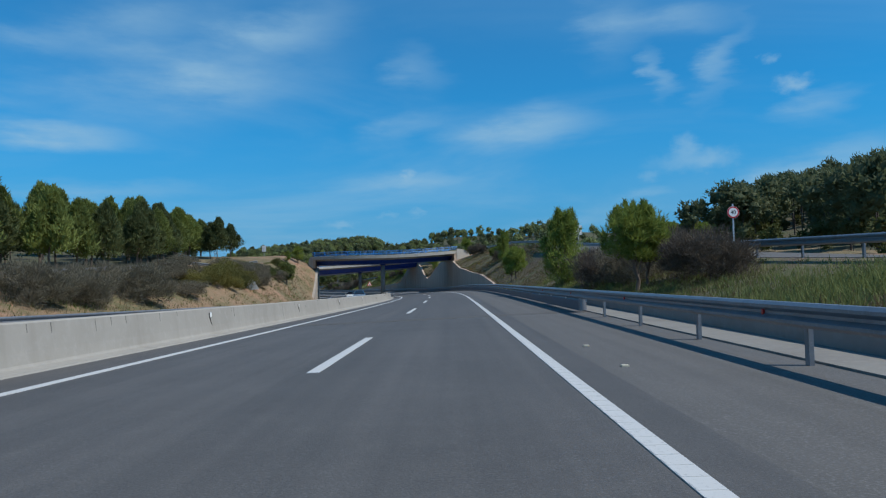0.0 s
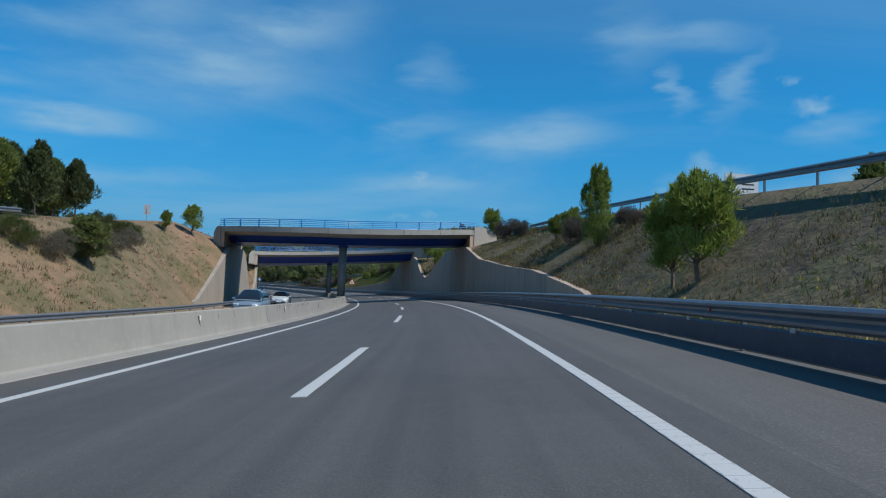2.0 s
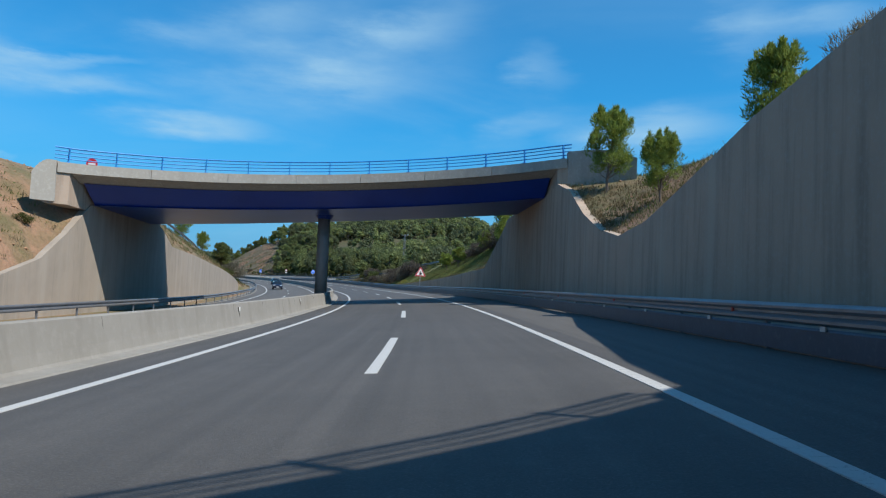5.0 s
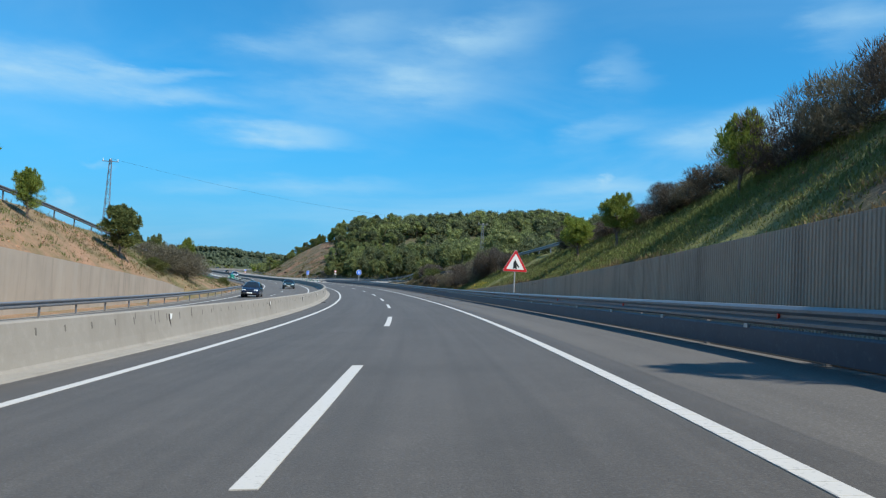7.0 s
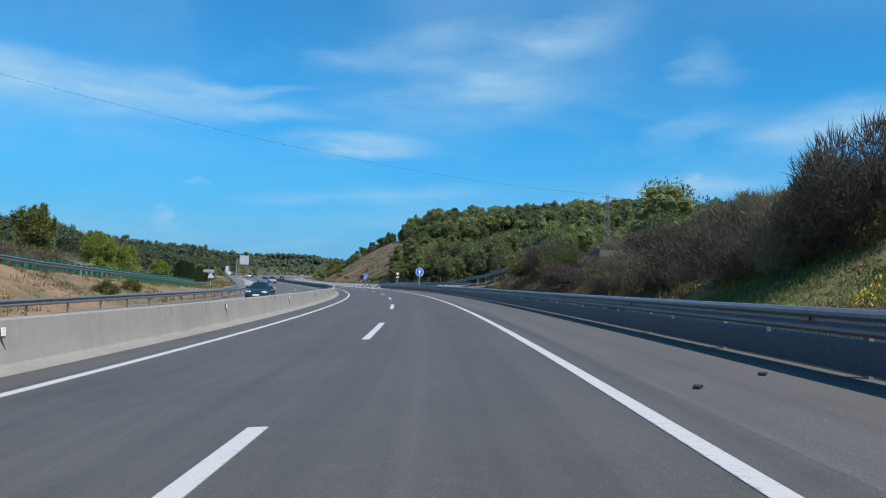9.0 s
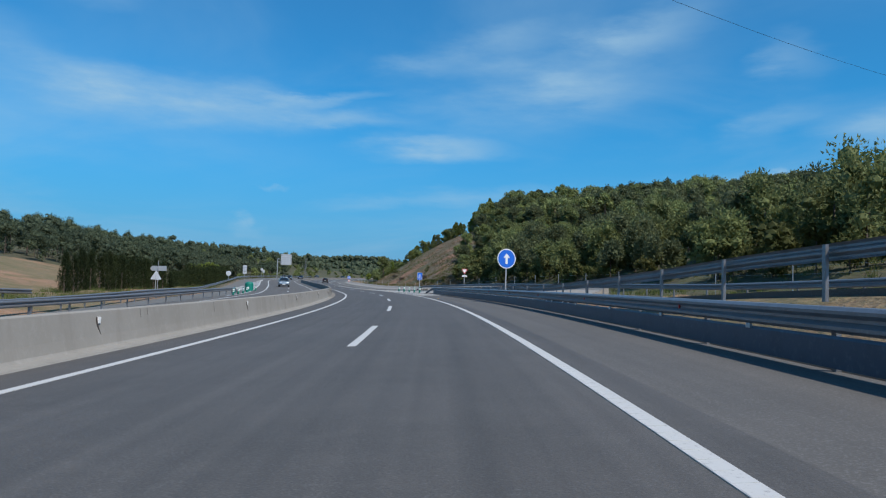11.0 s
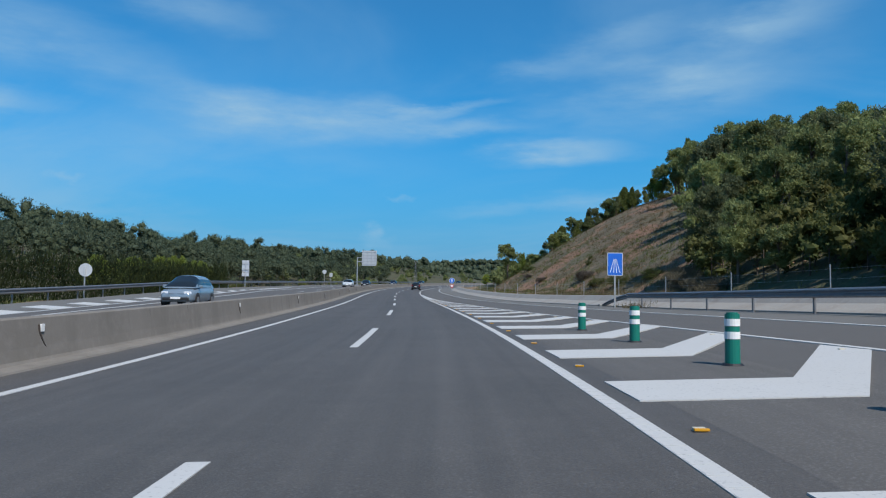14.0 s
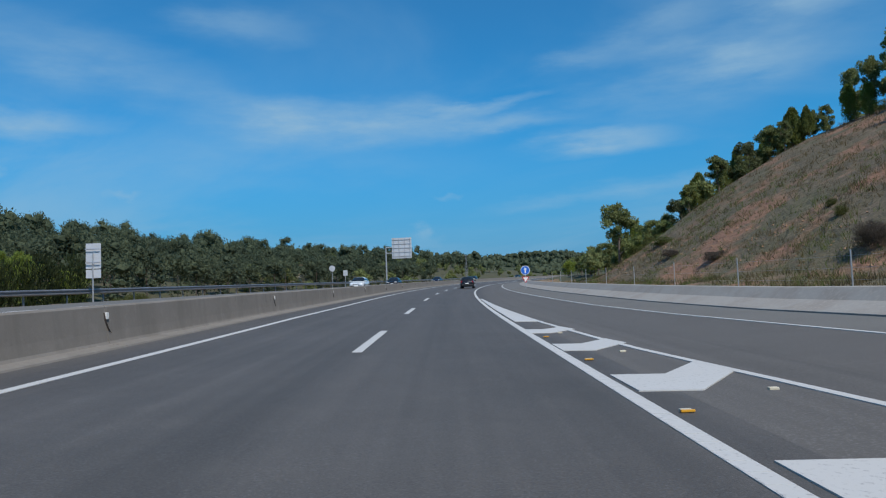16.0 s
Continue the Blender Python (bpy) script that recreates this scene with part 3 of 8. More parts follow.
HILL_GRASS = material("dry_hillside_grass", (0.108, 0.086, 0.052), 0.95, spots=((0.10, 5, 0.44, 0.6, (0.085, 0.082, 0.04), 0.85), (0.35, 5, 0.47, 0.66, (0.15, 0.115, 0.075), 0.7, (1, 1, 0.5)), (0.17, 6, 0.50, 0.60, (0.26, 0.13, 0.08), 0.9, (1, 1, 0.45)), (2.2, 5, 0.5, 0.7, (0.085, 0.075, 0.04), 0.7), (9, 4, 0.5, 0.7, (0.22, 0.175, 0.12), 0.5)), bump=((0.6, 0.9, 0.5), (2.5, 0.8, 0.25), (9, 0.7, 0.1)))
LUSH_GRASS = material("green_slope_turf", (0.16, 0.155, 0.045), 0.95, spots=((0.3, 4, 0.45, 0.62, (0.12, 0.13, 0.035), 0.8), (0.7, 5, 0.58, 0.70, (0.20, 0.16, 0.075), 0.7), (3, 5, 0.5, 0.7, (0.185, 0.175, 0.05), 0.6), (14, 4, 0.5, 0.7, (0.10, 0.11, 0.04), 0.6)), bump=((1.3, 0.8, 0.25), (7, 0.7, 0.1), (35, 0.5, 0.03)))
SLOPE_GRASS = material("grassy_slope_soil", (0.115, 0.092, 0.045), 0.95, spots=((0.22, 4, 0.42, 0.58, (0.08, 0.092, 0.03), 0.8), (0.5, 5, 0.46, 0.64, (0.13, 0.085, 0.065), 0.7), (3, 5, 0.5, 0.7, (0.21, 0.165, 0.085), 0.6), (14, 4, 0.5, 0.7, (0.075, 0.065, 0.035), 0.6)), bump=((1.3, 0.8, 0.25), (7, 0.7, 0.1), (35, 0.5, 0.03)))


def build_ground():
    s = np.arange(-60, 900.1, 1.5)
    left = [-260, -200, -150, -115, -90, -72, -58, -47, -39, -33, -28.5, -26, -24, -22.6, -21.3, -20.2, -19.3]
    right = [9.7, 10.5, 11.5, 12.7, 13.9, 15.0, 16.5, 18, 19.5, 21, 23, 25, 27.5, 30, 33, 36.5, 40, 45, 52, 60, 70, 84, 100, 125, 160, 210, 260]
    near = [-16.2, -14.5, -10, -5, 0, 4, 6.9, 7.6]
    n = len(s)
    wr, wl = wall_lat_r(s), wall_lat_l(s)
    rows = lambda v: np.tile(np.array(v, float), (n, 1))
    L = np.concatenate([rows(left), wl[:, None] + np.array([[-0.3, -0.08, 0.08, 0.6]]), rows(near), wr[:, None] + np.array([[-0.5, -0.08, 0.08, 0.35]]), rows(right)], 1)
    S = np.broadcast_to(s[:, None], L.shape)
    Z = ground_z(S, L)
    P = beside(S, L, Z)
    wild = np.clip((np.abs(L + 5) - 14.5) / 6, 0, 1)
    wild = np.where((S < 312) & (L > 13.8) & (L < 23.6), 0, wild)
    wild = np.where((S >= 290) & (L > 0), np.clip((L - slip_out(S) - 0.8) / 4, 0, 1), wild)
    P[..., 2] += rough(P[..., 0], P[..., 1], 7.0) * 0.35 * wild + rough(P[..., 0], P[..., 1], 45.0, 3.0) * 1.2 * np.clip((np.abs(L) - 30) / 60, 0, 1)
    n, k = S.shape
    verts = P.reshape(-1, 3)
    idx = np.arange(n * k).reshape(n, k)
    faces = np.stack([idx[:-1, :-1], idx[:-1, 1:], idx[1:, 1:], idx[1:, :-1]], -1).reshape(-1, 4)
    # skirt that carries the sheet out to the horizon
    loop = np.concatenate([idx[0, :], idx[1:, -1], idx[-1, -2::-1], idx[-2:0:-1, 0]])
    centre = verts[loop].mean(0)
    ring, out_v, out_f, base = loop, [verts], [faces], len(verts)
    for reach, z in ((500, -3.0), (1100, -6.0), (4500, -8.0)):
        d = verts[loop, :2] - centre[:2]
        far = np.linalg.norm(d, axis=1, keepdims=True)
        p = np.c_[verts[loop, :2] + d / far * reach, np.full(len(loop), z)]
        new_ring = base + np.arange(len(loop))
        out_v.append(p)
        out_f.append(np.stack([ring, np.roll(ring, -1), np.roll(new_ring, -1), new_ring], -1)[:, ::-1])
        ring, base = new_ring, base + len(loop)
    all_f = np.concatenate(out_f)
    me = quads_mesh("ground", np.concatenate(out_v), all_f, GROUND, True)
    me.materials.append(FOREST_FLOOR)
    cs, cl = S[:-1, :-1].ravel(), (L[:-1, :-1] + L[1:, 1:]).ravel() / 2
    grassy = (cs > 452) & (cl > slip_out(cs) + 1.5) & (cl < bare_edge(cs) + 2) & ~past_nose(cs - 2, cl)
    wood = ((cs > 322) & (cl > hill_foot(cs) + 1) & ~grassy) | ((cs > 322) & (cs < 462) & (cl > slip_out(cs) + 2.5)) | ((cs < 330) & (cl > 27)) | ((cs > 470) & (cl < -32)) | ((cs > 395) & (cl < -60)) | ((cs < 330) & (cl < -38))
    index = np.zeros(len(all_f), np.int32)
    index[:len(wood)] = wood
    index[len(wood):] = 1
    index[:len(wood)][(cl > 7) & (cl < 15) & ((cs < 139) | ((cs > 205) & (cs < 330)))] = 2
    index[:len(wood)][grassy] = 3
    index[:len(wood)][(cl > 7) & (cl < 15) & (cs > 222) & (cs < 294)] = 4
    me.materials.append(SLOPE_GRASS)
    me.materials.append(HILL_GRASS)
    me.materials.append(LUSH_GRASS)
    me.polygons.foreach_set("material_index", index)
    ob = new("ground", me)
    tagged(ob, "dry reddish soil and grass slopes beside the road", "ground", kind="structure")


build_ground()

# ---- carriageways, markings ----
def strip(name, s0, s1, lat0, lat1, mat, label, lift=0.0, category="road", step=2.0):
    me = sweep(name, s0, s1, ((lat0, lift), (lat0, lift - 0.25), (lat1, lift - 0.25), (lat1, lift)), mat, step)
    p = np.asarray([(lat0, 0), (lat0, 0), (lat1, 0), (lat1, 0)], float)
    rows = len(me.vertices) // 4
    lane = np.stack([np.tile(p[:, 0], rows), np.repeat(np.linspace(s0, s1, rows), 4), np.zeros(4 * rows)], -1)
    me.attributes.new("lane", "FLOAT_VECTOR", "POINT").data.foreach_set("vector", lane.astype(np.float32).ravel())
    return tagged(new(name, me), label, category, kind="structure")


strip("road", -60, 900, -4.6, 4.0, ASPHALT, "grey asphalt carriageway with two lanes")
strip("road_shoulder", -60, 900, 4.0, 6.62, SHOULDER, "paler asphalt hard shoulder of the carriageway", 0.0)
strip("road_opposite", -60, 900, -15.2, -5.5, SHOULDER, "grey asphalt carriageway beyond the median barrier", 0.06)


def paint(name, pieces, label):
    """Flat painted pieces, each a list of four (s, lat) corners, 5 mm proud of the roadway."""
    verts, faces = [], []
    for quad in pieces:
        a = len(verts)
        q = np.array(quad, float)
        verts += list(on_road(q[:, 0], q[:, 1], 0.008))
        verts += list(on_road(q[:, 0], q[:, 1], -0.02))
        faces += [(a, a + 1, a + 2, a + 3)] + [(a + j, a + 4 + j, a + 4 + (j + 1) % 4, a + (j + 1) % 4) for j in range(4)]
    return tagged(new(name, mesh_of(name, verts, faces, PAINT)), label, "road marking", kind="structure")


def line(s0, s1, lat, width, step=2.0):
    s = np.arange(s0, s1, step)
    f = lat if callable(lat) else (lambda x: lat)
    return [((a, f(a) - width / 2), (a, f(a) + width / 2), (a + step, f(a + step) + width / 2), (a + step, f(a + step) - width / 2)) for a in s]


paint("edge_line_right", line(-60, 900, 3.445, 0.17), "solid white edge line on the asphalt")
ribs = paint("edge_line_ribs", [((a, 3.366), (a, 3.524), (a + 0.15, 3.524), (a + 0.15, 3.366)) for a in np.arange(-12, 560, 0.27)], "raised ribs on the white edge line")
ribs.location.z += 0.0018
paint("edge_line_left", line(-60, 900, -3.38, 0.17), "solid white edge line beside the median")
DASH_ENDS = np.interp(np.arange(-6, 48), (-6, -2, -1, 0, 2, 4, 8, 11, 12, 13, 16, 17, 18, 19, 21, 22, 23, 24, 25, 47), (-52, 16.8, 38.3, 57.6, 95, 131, 200.5, 254.6, 271, 287.7, 345.2, 363.9, 383, 402, 435, 452, 467.4, 483.5, 498, 872))
for end in DASH_ENDS:
    half = float(np.interp(end, (455, 468), (3.4, 2.65)))
    paint("lane_dash", line(end - 2 * half, end - 0.1, 0.15, 0.17, half), "white painted lane dash")
opp = line(-60, 900, -7.0, 0.16) + line(-60, 900, -13.6, 0.18)
for end in np.arange(-50, 900, 17.5):
    opp += line(end, end + 5, -10.3, 0.15, 2.5)
q = paint("lane_lines_opposite", opp, "white lane lines of the opposite carriageway")
q.location.z += 0.06


# ---- median barrier ----
def barrier_lat(s):
    return np.interp(s, (130, 139, 147, 152, 190, 197, 205, 210), (0, 0.2, 0.2, 0, 0, 0.2, 0.2, 0))


JERSEY = ((-5.52, 0), (-5.50, 0.04), (-5.28, 0.06), (-5.25, 0.11), (-5.22, 0.30), (-5.17, 0.77), (-5.14, 0.80), (-4.96, 0.80), (-4.93, 0.77), (-4.88, 0.30), (-4.85, 0.11), (-4.82, 0.06), (-4.50, 0.03), (-4.48, -0.01), (-4.48, -0.2), (-5.52, -0.2))
median = thing("median_barrier", "pale concrete safety barrier along the median", "barrier")
# the paler copy to s 90, the darker copy past s 390
for a in np.arange(-60, 900, 30.0):
    link("barrier_section", sweep("barrier_section", a + 0.01, a + 29.99, JERSEY, PALE_BARRIER if a < 80 else BARRIER if a < 380 else DARK_BARRIER, 2.0, lat=barrier_lat), median)
for p, q in ((139.5, 148.5), (195.5, 204.5)):
    link("pier_plinth", sweep("pier_plinth", p, q, ((-5.75, -0.1), (-5.65, 0.79), (-4.8, 0.79), (-4.7, -0.1)), BARRIER, 1.5), median)


# ---- guardrails ----
def w_beam(lat, z, face):
    """Closed profile of a two-wave beam whose waves point to face (+1 right, -1 left)."""
    wave = ((0, -0.155), (0.03, -0.15), (0.075, -0.11), (0.075, -0.07), (0.0, -0.02), (0.0, 0.02), (0.075, 0.07), (0.075, 0.11), (0.03, 0.15), (0, 0.155))
    out = [(lat + face * a, z + b) for a, b in wave]
    back = [(lat + face * (a - 0.012), z + b) for a, b in wave[::-1]]
    return out + back if face < 0 else (out + back)[::-1]


POST = box(bmesh.new(), (0.06, 0.11, 1.0), (0, 0, 0.25))
POST_MESH = bpy.data.meshes.new("post")
POST.to_mesh(POST_MESH)
POST_MESH.materials.append(STEEL)


def guardrail(s0, s1, lat, face, label, z=0.62, plate=None, put=on_road, base=None, spacing=4.0, lat_post=None, beam_mat=None):
    rail = thing("guardrail", label, "guardrail")
    f = lat if callable(lat) else (lambda s: np.full(np.shape(s), float(lat)))
    b = base if callable(base) else (lambda s: np.zeros(np.shape(s)))

    def placed(s, l, h):
        return put(s, l + f(s), h + b(s))

    for a in np.arange(s0, s1, 40.0):
        link("beam", sweep("beam", a, min(a + 40, s1), w_beam(0, z, face), beam_mat or STEEL, 2.0, placed, smooth=False), rail)
        if plate and a + 40 > plate:
            link("lower_plate", sweep("lower_plate", max(a, plate), min(a + 40, s1), [(face * 0.04 + x, y) for x, y in ((0, 0.06), (0, 0.40), (-face * 0.02, 0.435), (-face * 0.03, 0.435), (-face * 0.03, 0.06))], PLATE, 2.0, placed), rail)
    for s in np.arange(s0 + 1, s1, spacing):
        p = placed(np.array(s), np.array(-face * 0.10), np.array(0.0))
        link("post", POST_MESH, rail, m=pose(*p, 0, 0, heading(s)))
    return rail


road_rail = guardrail(-20, 405, 6.35, -1, "grey galvanised steel guardrail with a dark lower plate", plate=24.4)
# rolled end of the lower plate
turn = np.radians(np.linspace(-90, 150, 17))
curl = [(24.4 - r * math.cos(a), 6.31 + 0.13 + r * math.sin(a)) for r, sweep_of in ((0.13, turn), (0.118, turn[::-1])) for a in sweep_of]
low, high = (on_road(np.array([c[0] for c in curl]), np.array([c[1] for c in curl]), h) for h in (0.06, 0.43))
k = len(curl)
sides = [(i, (i + 1) % k, k + (i + 1) % k, k + i) for i in range(k)]
caps = [(i, i + 1, k - 2 - i, k - 1 - i) for i in range(16)]
link("plate_end", mesh_of("plate_end", list(low) + list(high), sides + caps + [tuple(c + k for c in q) for q in caps], STEEL), road_rail, "rolled steel end of the lower plate")
guardrail(-40, 407, -15.35, 1, "grey galvanised steel guardrail along the far carriageway", z=0.68)
UPZ = lambda s: np.interp(s, UP_R_S, UP_R_Z)
guardrail(-30, 140, 15.0, -1, "grey steel guardrail along the upper ramp", put=beside, base=UPZ)
guardrail(206, 288, 15.0, -1, "grey steel guardrail along the descending ramp", put=beside, base=UPZ)
BLZ = lambda s: np.interp(s, BANK_L_S, BANK_L_Z)
guardrail(10, 110, -24.6, 1, "grey steel guardrail on top of the red bank", put=beside, base=BLZ)
guardrail(206, 300, -24.0, 1, "grey steel guardrail on top of a grassy bank", put=beside, base=BLZ)


# ---- retaining walls ----
def ribbed_wall(name, s0, s1, lat_of, ss, zs, side, label, ribbed, mat):
    """Wall whose face looks at the road; side +1 right, -1 left. ribbed: stretches of s with vertical flutes."""
    s, depth = [], []
    for a in np.arange(s0, s1, 0.5):
        if any(p <= a < q for p, q in ribbed):
            for k, d in [(j * 0.125 + u, w) for j in range(4) for u, w in ((0, 0), (0.055, 0), (0.07, 0.024), (0.11, 0.024))]:
                s.append(a + k)
                depth.append(d)
        else:
            s.append(a)
            depth.append(0.0)
    s, depth = np.array(s), np.array(depth)
    top = np.interp(s, ss, zs)
    face = lat_of(s) - side * 0.2 + side * depth
    foot = tilt(s) * np.clip(face, -16, 9) - 0.6
    a, b = beside(s, face, np.minimum(foot, top - 0.1)), beside(s, face, top)
    c, d = beside(s, lat_of(s) + side * 0.22, top), beside(s, lat_of(s) + side * 0.22, top - 1.0)
    n = len(s)
    verts = np.concatenate([a, b, c, d])
    i = np.arange(n - 1)
    faces = np.concatenate([np.stack([i + k * n, i + 1 + k * n, i + 1 + (k + 1) * n, i + (k + 1) * n], -1) for k in range(3)])
    if side > 0:
        faces = faces[:, ::-1]
    return tagged(new(name, quads_mesh(name, verts, faces, mat)), label, "retaining wall", kind="structure")


ribbed_wall("wall_right", 93, 290, wall_lat_r, WALL_R_S, WALL_R_Z, 1, "tall ribbed grey concrete retaining wall", ((207, 290),), WALL_CONCRETE)
ribbed_wall("wall_left", 128, 281, wall_lat_l, WALL_L_S, WALL_L_Z, -1, "pale concrete retaining wall below the bank", (), SMOOTH_WALL)


# ---- bridges, two arcs of one roundabout above the road ----
def bridge(near, far, heights, fall, deep, web, pier, label):
    """near, far: (s, lat, radius, side) circles of the deck's two edges; heights: (lats, z) of the near edge beam's underside;
    web: metres from each edge to the girder's foot; pier: (s, lat)."""
    base = Vector(beside(*pier, 0.0))
    br = thing("road_bridge", label, "bridge", Matrix.Translation(base))

    def arc(c, lat):
        return c[0] + c[3] * np.sqrt(c[2] ** 2 - np.clip(lat - c[1], -0.96 * c[2], 0.96 * c[2]) ** 2)

    def place(lat, q, dz):
        """q: metres inwards from the near edge, or below zero from the far edge."""
        lat = np.asarray(lat, float)
        a, b = arc(near, lat), arc(far, lat)
        mid = far[0] + far[3] * far[2] - near[0] - near[3] * near[2]
        u = (q if q >= 0 else mid + q) / mid
        return beside(a + (b - a) * u, lat, np.interp(lat, *heights) - fall * u + dz) - np.array(base)

    def beam(name, prof, mat, l0, l1, lab="", cut=None, smooth=False):
        """prof: closed ring of (q, dz) drawn from lat l0 to l1."""
        lats = np.linspace(l0, l1, (cut or max(2, int((l1 - l0) / 0.8))) + 1)
        rows = np.stack([place(lats, q, dz) for q, dz in prof], 1)
        n, k = rows.shape[:2]
        faces = [(i * k + j, i * k + (j + 1) % k, (i + 1) * k + (j + 1) % k, (i + 1) * k + j) for i in range(n - 1) for j in range(k)]
        faces += [tuple(range(k))[::-1], tuple((n - 1) * k + j for j in range(k))]
        bm = bmesh.new()
        vs = [bm.verts.new(v) for v in rows.reshape(-1, 3)]
        for f in faces:
            bm.faces.new([vs[i] for i in f])
        bmesh.ops.recalc_face_normals(bm, faces=bm.faces)
        return part(name, bm, mat, br, lab)

    l0, l1 = heights[0][0], heights[0][-1]
    # edge beams cast in lengths with open joints
    cuts = np.linspace(l0 - 0.4, l1 + 0.4, 8)
    for a, b in zip(cuts, cuts[1:]):
        beam("edge_beam", ((0, 0), (0, 0.56), (0.4, 0.60), (0.4, -0.05)), CONCRETE, a + 0.012, b - 0.012, "pale concrete edge beam", 5)
        beam("edge_beam", ((-0.4, -0.05), (-0.4, 0.60), (-0.01, 0.56), (-0.01, 0)), CONCRETE, a + 0.012, b - 0.012, "", 5)
    # deck panels with joints showing on the underside
    cuts = np.linspace(l0 - 0.4, l1 + 0.4, 14)
    for a, b in zip(cuts, cuts[1:]):
        beam("deck_panel", ((0.4, -0.05), (0.4, 0.4), (-0.4, 0.4), (-0.4, -0.05), (-web + 1.1, -0.3), (web - 1.1, -0.3)), CONCRETE, a + 0.008, b - 0.008, "", 3)
    beam("box_girder", ((web - 1.2, -0.31), (1.2 - web, -0.31), (-web - 0.12, 0.04 - deep), (-web, -deep), (web, -deep), (web + 0.12, 0.04 - deep)), GIRDER, l0 + 0.2, l1 - 0.2, "dark blue painted steel box girder")
    # railing: posts leaning outwards and four tubes
    fine = np.linspace(l0 - 0.3, l1 + 0.3, 60)
    for q, lean in ((0.2, 1), (-0.2, -1)):
        run = place(fine, q, 0.0)
        dist = np.concatenate([[0], np.cumsum(np.linalg.norm(np.diff(run, axis=0), axis=1))])
        for d in np.arange(0.3, dist[-1], 2.5):
            lat = float(np.interp(d, dist, fine))
            p, o = Vector(place(lat, q, 0.58)), Vector(place(lat + 0.05, q, 0.58))
            yaw = math.degrees(math.atan2((o - p).y, (o - p).x))
            bm = bmesh.new()
            box(bm, (0.05, 0.16, 0.84), (0, 0, 0.40), (6 * lean, 0, 0))
            box(bm, (0.2, 0.22, 0.03), (0, 0, 0.015))
            bmesh.ops.transform(bm, matrix=pose(*p, 0, 0, yaw), verts=bm.verts)
            part("railing_post", bm, BLUE_RAIL, br)
        for z, r in ((0.79, 0.03), (0.99, 0.03), (1.19, 0.03), (1.38, 0.045)):
            ring = [(q + r * math.cos(k * math.pi / 3), z + r * math.sin(k * math.pi / 3)) for k in range(6)]
            beam("railing_bar", ring, BLUE_RAIL, l0 - 0.6, l1 + 0.6, "", 30)
    # seats at both ends and rounded end blocks of the edge beams
    for a, b in ((l0 - 0.9, l0 + 0.05), (l1 - 0.05, l1 + 2.0)):
        beam("abutment", ((0.1, -1.7), (0.1, 0.3), (-0.1, 0.3), (-0.1, -1.7)), WALL_CONCRETE, a, b, "", 2)
    for a, b in ((l0 - 0.45, l0 - 1.3), (l1 + 0.45, l1 + 3.4)):
        for q in (0.02, -0.42):
            bm = bmesh.new()
            lats = np.linspace(a, b, 8)
            up = [(0.95 if a > 0 else 0.62) - 0.75 * max(0, k - 2) ** 2 / 25 for k in range(8)]
            rows = [[bm.verts.new(v) for v in (place(l, q, -1.6), place(l, q, h), place(l, q + 0.4, h), place(l, q + 0.4, -1.6))] for l, h in zip(lats, up)]
            for r0, r1 in zip(rows, rows[1:]):
                for k in range(4):
                    bm.faces.new((r0[k], r0[(k + 1) % 4], r1[(k + 1) % 4], r1[k]))
            bm.faces.new(rows[0])
            bm.faces.new(rows[-1])
            bmesh.ops.recalc_face_normals(bm, faces=bm.faces)
            part("end_block", bm, CONCRETE, br)
    # pier with a blue steel head under the girder
    mid_w = far[0] + far[3] * far[2] - near[0] - near[3] * near[2]
    top = float(place(pier[1], mid_w / 2, -deep)[2])
    m = pose(0, 0, 0, 0, 0, heading(pier[0]))
    bm = bmesh.new()
    bmesh.ops.create_cone(bm, cap_ends=True, segments=28, radius1=0.5, radius2=0.5, depth=top - 0.5, matrix=m @ Matrix.Translation((0, 0, (top - 0.5) / 2 + 0.3)) @ Matrix.Diagonal((0.85, 1.2, 1, 1)))
    part("pier", bm, PIER_CONCRETE, br, "round grey concrete pier on the median", True)
    bm = bmesh.new()
    bmesh.ops.create_cone(bm, cap_ends=True, segments=28, radius1=0.52, radius2=0.75, depth=0.34, matrix=m @ Matrix.Translation((0, 0, top - 0.06)) @ Matrix.Diagonal((0.95, 1.25, 1, 1)))
    part("pier_head", bm, GIRDER, br, "dark blue steel pier head")
    return br


bridge((161, -3, 23.3, -1), (163.8, -3, 16, -1), ((-18.3, -12, -5, 0, 5, 8.6), (6.95, 6.87, 6.87, 7.05, 7.4, 7.75)), -0.05, 1.0, 2.8, (142.4, -5.3), "curved concrete and dark blue steel road bridge with blue railing")
bridge((174.4, -4.2, 20.8, 1), (107.9, -18, 100, 1), ((-18.3, -12, -5, 0, 5, 8.9), (6.43, 6.85, 7.36, 7.73, 8.11, 8.4)), 0.3, 1.35, 2.3, (201.2, -5.25), "second curved concrete road bridge with dark blue girder and railing")

